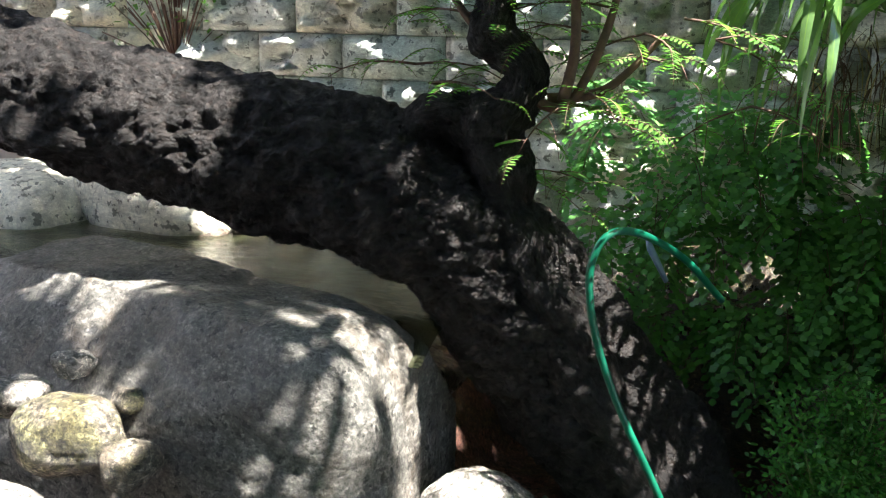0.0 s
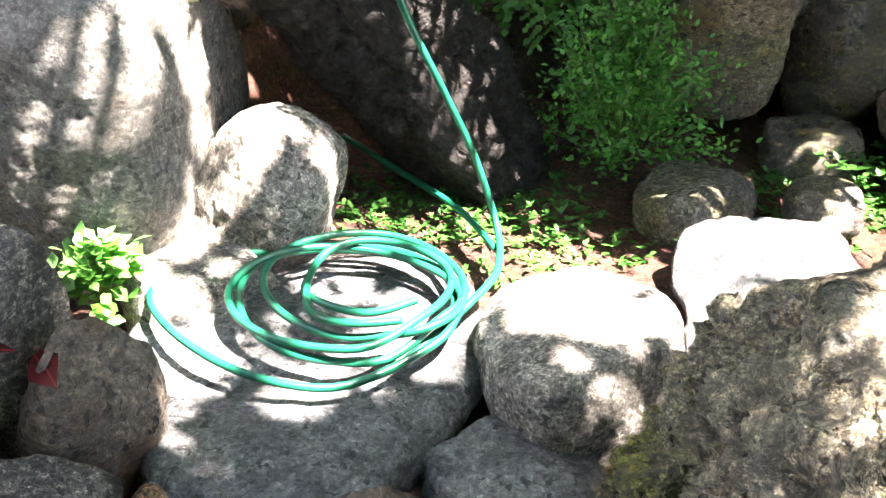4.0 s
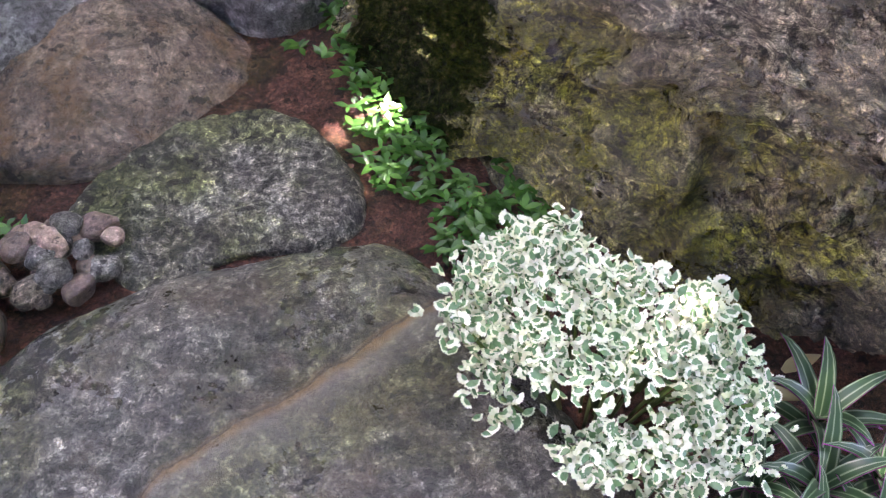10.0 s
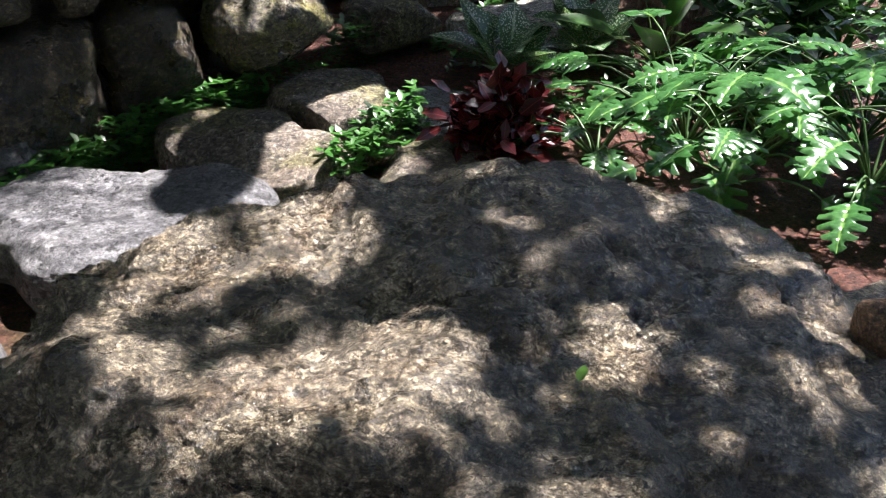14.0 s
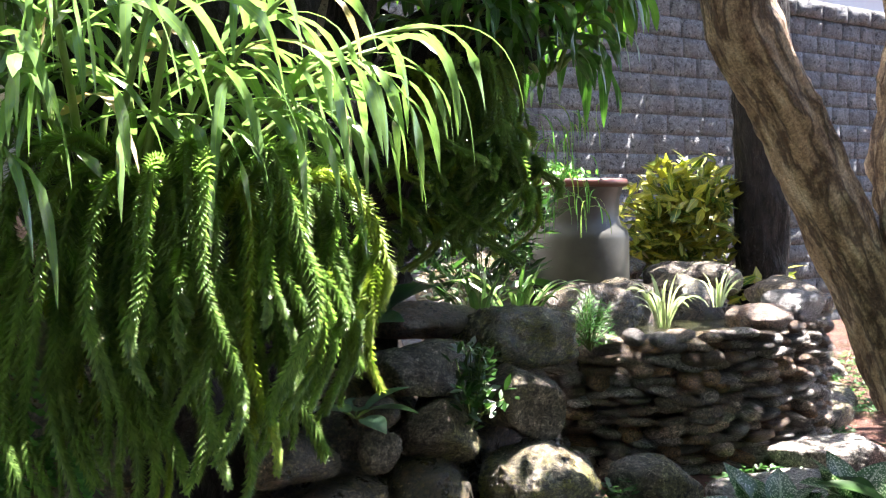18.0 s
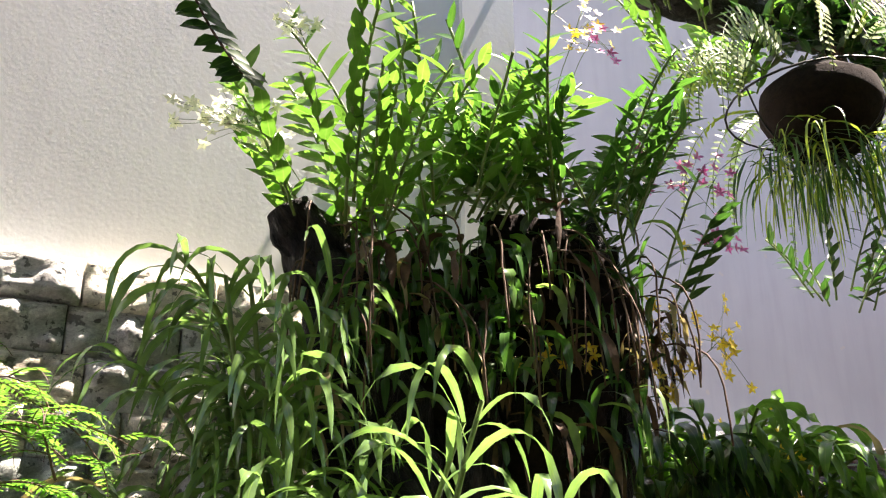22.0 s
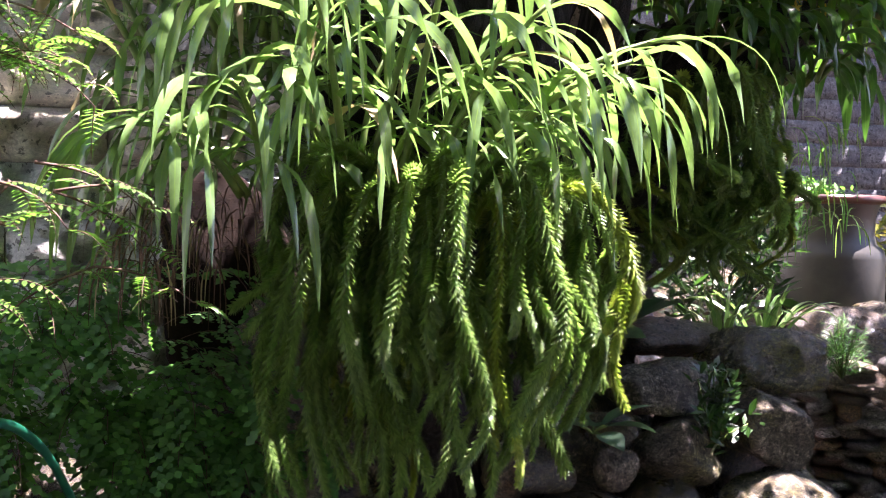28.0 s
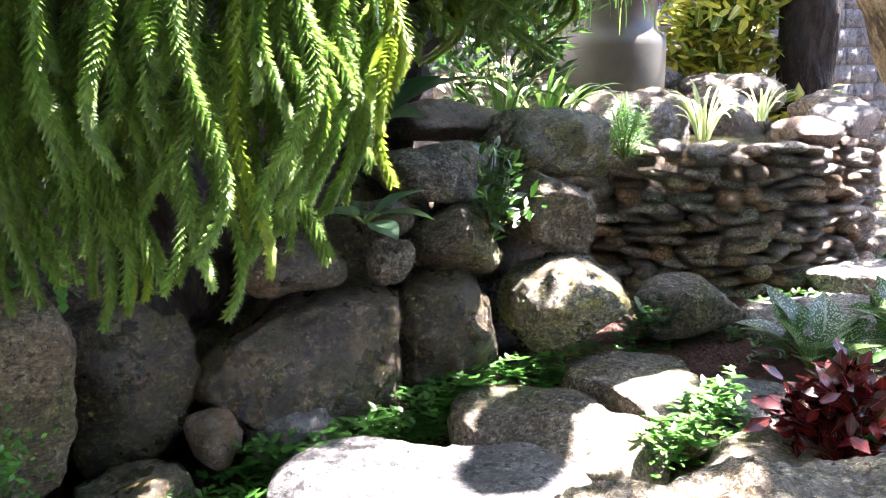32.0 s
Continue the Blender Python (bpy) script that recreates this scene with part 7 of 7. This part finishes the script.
hanging_leaves("dry_leaf_tuft", (1.9, 3.4, 2.95), (0.12, 0.08, 0.15), "tuft of dry brown hanging leaves", 133, 60, 0.22, 0.02, [M_DRY, M_ROOT, M_ROSETTE], (2, 2, 1))
hanging_leaves("string_plant", (3.05, 4.0, 1.75), (0.3, 0.1, 0.25), "fine trailing stems hanging beside the jar", 134, 120, 0.25, 0.006, [M_MAIDEN, M_TASSEL], (2, 1))
hanging_leaves("root_beard", (0.18, 3.3, 1.5), (0.2, 0.1, 0.12), "beard of brown roots under the cane orchids", 135, 120, 0.3, 0.004, [M_ROOT, M_DRY], (5, 1))


def blossoms(name, label, seed, material, sprays, size=0.03):
    """Flower sprays: thin stems with small five-petalled blossoms."""
    rng = random.Random(seed)
    first = Vector(sprays[0][0])
    plant = thing(name, first, label, "orchid flowers")
    for (root, tip, spread, count) in sprays:
        b = Build()
        r, t = Vector(root) - first, Vector(tip) - first
        mid = (r + t) / 2 + Vector((0, 0, 0.05))
        path = curve([r, mid, t], 6)
        b.tube(path, 0.002, 4, 1)
        for n in range(count):
            c = t + Vector((rng.gauss(0, spread[0]), rng.gauss(0, spread[1]), rng.gauss(0, spread[2])))
            near = path[rng.randrange(len(path) - 4, len(path))]
            b.tube([near, (near + c) / 2 + Vector((0, 0, 0.01)), c], 0.001, 3, 1)
            nn = Vector((rng.uniform(-0.6, 0.6), -1, rng.uniform(-0.2, 0.8))).normalized()
            sd = nn.orthogonal().normalized()
            for k in range(5):
                th = 2 * math.pi * k / 5 + rng.uniform(-0.2, 0.2)
                q = sd * math.cos(th) + nn.cross(sd) * math.sin(th)
                b.leaf(c, q + nn * 0.2, nn, size * rng.uniform(0.8, 1.2), size * 0.5, 0, 0.1, 0.1, 2)
        part("spray", b, [material, M_STEM], plant)
    return plant


blossoms("white_orchid_flowers", "spray of small white orchid flowers", 141, M_WHITE, (((0.45, 3.4, 3.35), (0.2, 3.38, 3.53), (0.11, 0.04, 0.05), 60), ((0.5, 3.42, 3.7), (0.4, 3.4, 4.0), (0.06, 0.03, 0.04), 18)))
blossoms("yellow_orchid_flowers", "sprays of small yellow orchid flowers", 142, M_YELLOW, (((1.75, 3.5, 3.1), (1.95, 3.35, 2.95), (0.08, 0.04, 0.14), 22), ((2.0, 3.7, 2.6), (2.3, 3.5, 3.05), (0.06, 0.04, 0.1), 18), ((1.3, 3.5, 2.75), (1.42, 3.35, 2.82), (0.12, 0.04, 0.04), 14), ((2.75, 4.0, 2.5), (2.85, 3.85, 2.62), (0.16, 0.05, 0.12), 40), ((1.5, 3.5, 3.8), (1.62, 3.4, 4.3), (0.08, 0.04, 0.1), 20)))
blossoms("magenta_orchid_flowers", "sprays of small magenta orchid flowers", 143, M_MAGENTA, (((1.9, 3.45, 3.4), (2.12, 3.35, 3.68), (0.1, 0.04, 0.06), 18), ((1.9, 3.45, 3.2), (2.2, 3.35, 3.42), (0.07, 0.03, 0.03), 10), ((1.55, 3.45, 3.9), (1.72, 3.4, 4.32), (0.05, 0.03, 0.05), 10)))


# ---- overhead ----
def leafage(x, y):
    """How full the unseen canopy is made, to shade a spot of the garden: closed over the slab, open over the orchids
    and the pool.
    """
    if y < 0.8 and x < 1.2:
        return 1.0
    if 0.6 < x < 2.6 and y < 1.9:
        return 0.94
    if x < 0.6:
        if y < 1.6:
            return 0.97
        if x < -0.9:
            return 0.96 if y < 3.3 else 0.06
        return 0.9 if y > 2.6 else 0.42
    if x < 2.4:
        return 0.75 if 3.3 < y < 3.9 else 0.32
    return 0.45 if y < 2.6 else 0.5 if y < 3.6 else 0.72


def open_to_sun(c):
    """The tall plants that stand in full sun: no leaves hang between them and the sun."""
    for (z, x0, x1, y0, y1) in ((0.5, 0.05, 0.4, 1.9, 2.2), (0.4, 0.5, 0.8, 2.35, 2.6), (1.5, 0.2, 1.6, 2.5, 3.4), (2.3, -0.3, 1.4, 2.7, 3.6), (3.6, 0.2, 2.2, 3.1, 3.8), (2.6, 2.0, 3.6, 3.7, 4.4), (2.4, -0.7, -0.1, 2.4, 3.0)):
        p = c - SUN_DIR * ((c.z - z) / SUN_DIR.z)
        if x0 < p.x < x1 and y0 < p.y < y1:
            return True
    return False


# Holes cut in the unseen canopy so sun patches land here: x, y, z, radius.
GAPS = ((0.76, 1.25, 0.5, 0.12), (0.85, 1.2, 0.55, 0.11), (0.7, 1.2, 0.46, 0.07), (0.97, 1.02, 0.58, 0.07), (1.06, 1.24, 0.57, 0.12), (1.19, 1.68, 0.53, 0.15), (0.79, 1.6, 0.55, 0.09), (0.83, 1.49, 0.54, 0.07),
        (1.42, 0.94, 0.53, 0.07), (1.22, 0.95, 0.53, 0.06), (1.6, 0.72, 0.5, 0.09), (1.11, 0.78, 0.53, 0.05), (1.46, 1.37, 0.59, 0.06), (1.0, 1.85, 0.48, 0.14), (0.95, 1.35, 0.55, 0.08), (1.0, 1.12, 0.57, 0.05), (1.35, 1.12, 0.56, 0.04),
        (0.26, 2.04, 0.14, 0.11), (6.1, 5.75, 1.5, 0.3), (-0.7, 2.4, 0.35, 0.12), (0.24, 0.25, 0.0, 0.025), (0.33, 0.44, 0.0, 0.014), (0.15, 0.95, -0.12, 0.022), (-0.68, 0.4, 0.05, 0.06), (0.85, 0.58, 0.12, 0.04),
        (-1.0, 2.42, 0.76, 0.14), (-1.2, 2.36, 0.8, 0.07), (-0.94, 2.2, 0.6, 0.06), (-1.4, 2.3, 0.8, 0.05), (-1.15, 2.06, 0.5, 0.05), (-1.75, 1.78, 0.5, 0.28), (-1.8, 2.5, 1.48, 0.17), (-2.2, 2.5, 1.48, 0.22), (-1.64, 2.36, 1.2, 0.14), (-0.99, 2.58, 1.31, 0.08), (-0.77, 2.56, 1.0, 0.06), (-0.6, 2.66, 1.0, 0.07),
        (2.75, 3.55, 0.42, 0.12), (2.6, 3.15, 0.12, 0.18), (1.75, 2.95, 0.1, 0.18), (2.2, 3.0, 0.12, 0.16), (3.4, 1.9, 0.4, 0.35))


def in_gap(p):
    """Whether a leaf would stand in one of the gaps left for a sun patch."""
    for (x, y, z, r) in GAPS:
        q = p - SUN_DIR * ((p.z - z) / SUN_DIR.z)
        if math.hypot(q.x - x, q.y - y) < r * (1.3 + 0.5 * noise.noise(q * 9.0)):
            return True
    return False


def overhead():
    o = Vector(TAN_TREE.location)
    limb("bough", [Vector(p) - o for p in ((5.0, 2.85, 4.3), (5.2, 3.5, 4.85), (4.24, 3.72, 5.14), (3.37, 3.72, 5.06), (2.62, 3.72, 4.99), (2.12, 3.74, 5.14))], 0.23, 0.12, M_BARK, TAN_TREE, 24, 0.35, 61, 10)
    limb("stub", [Vector(p) - o for p in ((2.3, 3.72, 5.14), (2.24, 3.69, 4.96), (2.22, 3.69, 4.81))], 0.09, 0.045, M_BARK, TAN_TREE, 14, 0.3, 62)
    rng = random.Random(7)
    eye = Vector((-0.46, 0.14, 1.68))
    hub = Vector((5.1, 2.8, 5.0))
    # Leaves kept out of view, laid out to shape the sun below.
    step, jx = 0.4, 0.17
    for i in range(30):
        for j in range(24):
            c = Vector((-2.6 + step * i + rng.uniform(-jx, jx), -1.9 + step * j + rng.uniform(-jx, jx), rng.uniform(5.5, 6.0)))
            keep, size = rng.random(), rng.uniform(0.75, 1.25)
            foot = c - SUN_DIR * ((c.z - 0.6) / SUN_DIR.z)
            d = c - eye
            el, yaw = math.degrees(math.atan2(d.z - 0.35, math.hypot(d.x, d.y))), math.degrees(math.atan2(-d.x, d.y))
            if keep > leafage(foot.x, foot.y) or open_to_sun(c) or not (el > 41 or yaw < -54 or yaw > 10):
                continue
            b = Build()
            if (i + 2 * j) % 9 == 0 and c.x > 4.2:
                b.tube(curve([hub, (hub + c) / 2 + Vector((0, 0, 0.2)), c], 4), [0.022] * 5 + [0.015, 0.012, 0.008, 0.005], 5, 1)
            else:
                b.tube([c + Vector((rng.uniform(-0.3, 0.3), rng.uniform(-0.3, 0.3), 0.1)), c, c - Vector((0, 0, 0.1))], 0.005, 4, 1)
            b.v = [Vector(v) - o for v in b.v]
            for k in range(130 if foot.y < 1.6 and foot.x < 0.7 or foot.x < -0.8 and foot.y < 3.2 else 85 if foot.y < 1.8 and foot.x < 2.6 else 46):
                p = c - o + Vector((rng.gauss(0, 0.17), rng.gauss(0, 0.17), rng.gauss(0, 0.1))) * size
                a = rng.uniform(0, 6.283)
                s = rng.uniform(0.11, 0.19) * (1.35 if foot.y < 1.6 and foot.x < 0.7 else 1.0)
                if in_gap(p + o):
                    continue
                b.leaf(p, Vector((math.cos(a), math.sin(a), rng.uniform(-0.5, 0.3))), Vector((rng.uniform(-0.5, 0.5), rng.uniform(-0.5, 0.5), 1)), s, s * 0.55, 0, 0.3, 0.1, 2)
            part("crown", b, [M_ROSETTE, M_TWIG], TAN_TREE)
    # Extra unseen sprays to the south, added only to dim the sky light.
    more = random.Random(71)
    sprays = []
    for n in range(6):
        b = Build()
        b.tube([(0.2, 0.1, 0.1), (0, 0, 0), (0, 0, -0.1)], 0.005, 4, 1)
        for k in range(60):
            a, s = more.uniform(0, 6.283), more.uniform(0.15, 0.26)
            b.leaf(Vector((more.gauss(0, 0.26), more.gauss(0, 0.26), more.gauss(0, 0.14))), Vector((math.cos(a), math.sin(a), more.uniform(-0.5, 0.3))), Vector((more.uniform(-0.5, 0.5), more.uniform(-0.5, 0.5), 1)), s, s * 0.55, 0, 0.3, 0.1, 2)
        sprays.append(b.mesh("crown", [M_ROSETTE, M_TWIG]))
    for i in range(21):
        for j in range(7):
            c = Vector((-7.0 + 0.8 * i + more.uniform(-0.25, 0.25), -7.2 + 0.8 * j + more.uniform(-0.25, 0.25), more.uniform(5.6, 6.2)))
            if more.random() > 0.8:
                continue
            ob = part("crown", sprays[(i + 3 * j) % 6], None, TAN_TREE)
            ob.matrix_basis = Matrix.Translation(c - o) @ pose(0, 0, 0, 0, 0, more.uniform(0, 360)) @ Matrix.Diagonal((1.4, 1.4, 1.2, 1))
    b = Build()
    tw = curve([Vector(p) - o for p in ((-0.3, 2.05, 5.2), (-0.3, 2.02, 3.6), (-0.24, 2.0, 3.15), (-0.17, 2.0, 2.98), (-0.08, 2.0, 2.86))], 6)
    b.tube(tw, 0.003, 5, 1)
    for i, p in enumerate(tw[8:]):
        for sg in (-1, 1):
            s = rng.uniform(0.05, 0.075)
            b.leaf(p, Vector((sg * 0.9, -0.3, -0.5 + rng.uniform(-0.2, 0.2))), Vector((0.2, -1, 0.4)), s, s * 0.5, 0, 0.2, 0.2, 3)
    part("hanging_twig", b, [M_ROSETTE, M_TWIG], TAN_TREE)


overhead()


def basket():
    ob = thing("hanging_basket", (3.03, 3.47, 4.28), "dark coir hanging basket with drooping ferns", "hanging basket")
    part("coir_bowl", turned(Build(), [(0.0, -0.2), (0.11, -0.18), (0.19, -0.11), (0.235, -0.01), (0.225, 0.08), (0.15, 0.14), (0.0, 0.16)], 28), M_COIR, ob)
    w = Build()
    for k in range(3):
        a = 2 * math.pi * k / 3 + 0.5
        w.tube(curve([(0.3 * math.cos(a), 0.3 * math.sin(a), 0.12), (0.15 * math.cos(a), 0.15 * math.sin(a), 0.5), (0, 0, 0.66)], 6), 0.004, 5)
    ring = [(0.36 * math.cos(2 * math.pi * k / 28), 0.36 * math.sin(2 * math.pi * k / 28), 0.02) for k in range(29)]
    w.tube(ring, 0.005, 5)
    for k in range(4):
        a = 2 * math.pi * k / 4
        w.tube(curve([(0.36 * math.cos(a), 0.36 * math.sin(a), 0.02), (0.26 * math.cos(a), 0.26 * math.sin(a), -0.16), (0, 0, -0.24)], 5), 0.004, 5)
    part("wire_frame", w, M_WIRE, ob)
    rng = random.Random(15)
    for n in range(46):
        a = rng.uniform(0, 6.283)
        b = Build()
        d = Vector((math.cos(a), math.sin(a) * 0.8, 0.5))
        path = arc_path(Vector((0.26 * math.cos(a), 0.26 * math.sin(a), 0.12)), d, rng.uniform(0.5, 0.95), 0.75, 12)
        b.tube(path, 0.002, 3, 1)
        for i in range(1, 12):
            for h in (0.0, 0.5):
                p = path[i].lerp(path[min(i + 1, 12)], h)
                t = (path[i] - path[i - 1]).normalized()
                sd = t.cross(Vector((0, -1, 0.2))).normalized()
                for sg in (-1, 1):
                    b.leaf(p, sd * sg + t * 0.3, Vector((0, -1, 0.3)), 0.052 * (1.15 - i / 14), 0.017, 0, 0.2, 0.05, 2)
        part("frond", b, [M_TASSEL if n % 3 else M_TASSEL2, M_STEM], ob)
    ob.scale = (1.25, 1.25, 1.25)
    return ob


basket()
hanging_leaves("basket_fern", (3.08, 3.5, 4.08), (0.3, 0.26, 0.06), "dense yellow-green fronds hanging from the basket", 153, 220, 0.55, 0.011, [M_STEMLEAF, M_TASSEL2, M_ROSETTE], (3, 2, 3))
dome_bush("epiphyte_clump", (3.25, 3.5, 4.62), (0.5, 0.36, 0.16), "dense dark leaves growing on the bough over the basket", "epiphyte", 156, M_ROSETTE, 620, 0.13, 0.36, 12, M_TWIG)
oval_canes("climbing_orchid", (2.74, 3.72, 4.72), "backlit leafy stems along the bough", 154, 22, 0.65, 0.14, 0.6)
oval_canes("climbing_orchid", (2.8, 3.84, 4.58), "leafy stems hanging beside the basket", 151, 12, 0.6, 0.1, 0.25)
oval_canes("climbing_orchid", (3.55, 4.09, 3.58), "dark leaves hanging beneath the basket", 152, 9, 0.5, 0.12, 0.25, M_ROSETTE)

# ---- small things ----
rock("coconut", (1.98, 0.72, 0.44), (0.075, 0.065, 0.06), 171, M_COB[2], "half of a brown fibrous coconut husk on the rock", rough=0.05, sub=4, category="coconut")
rng = random.Random(33)
for n in range(26):
    s = rng.uniform(0.012, 0.024)
    x, y = rng.uniform(0.64, 0.78), rng.uniform(0.1, 0.3)
    rock("bark_chip", (x, y, ground_z(x, y) + 0.008), (s, s * 0.7, s * 0.5), 180 + n % 6, M_SOIL if n % 3 else M_COB[0], "reddish chip lying on the soil", turn=57 * n, square=4, rough=0.15, sub=2, category="bark chip", group="red chips")


def fallen(x, y, z, size, material, turn, label):
    b = Build()
    b.leaf(Vector((0, 0, 0)), Vector((1, 0, 0.1)), Vector((0, 0.3, 1)), size, size * 0.42, 0, 0.25, 0.3, 5)
    ob = part("fallen_leaf", b, material)
    ob.matrix_world = pose(x, y, z, 0, 0, turn)
    return tagged(ob, label, "leaf", group="fallen leaves")


M_LITTER = leaf_mat("red_brown_litter", (0.14, 0.035, 0.02), (0.3, 0.12, 0.06), 0.6, 0.2)
rng = random.Random(34)
for n, (x, y, rx, ry) in enumerate(((0.36, 1.25, 0.09, 0.2), (0.55, 0.9, 0.1, 0.07), (-0.45, 1.15, 0.12, 0.18), (-0.55, 0.6, 0.1, 0.1), (-0.62, 0.35, 0.05, 0.12))):
    for k in range(9):
        px, py = x + rng.uniform(-rx, rx), y + rng.uniform(-ry, ry)
        fallen(px, py, ground_z(px, py) + 0.008, rng.uniform(0.02, 0.045), M_LITTER, rng.uniform(0, 360), "small red-brown dead leaf on the soil")
fallen(1.25, 0.94, 0.56, 0.05, M_FEATHER, 30, "fresh green fallen leaf on the wet boulder")
fallen(0.76, 0.42, 0.0, 0.08, M_DRY, -20, "dry orange-brown fallen leaf")
fallen(0.82, 0.44, 0.0, 0.07, M_DRY, 15, "dry curled fallen leaf")
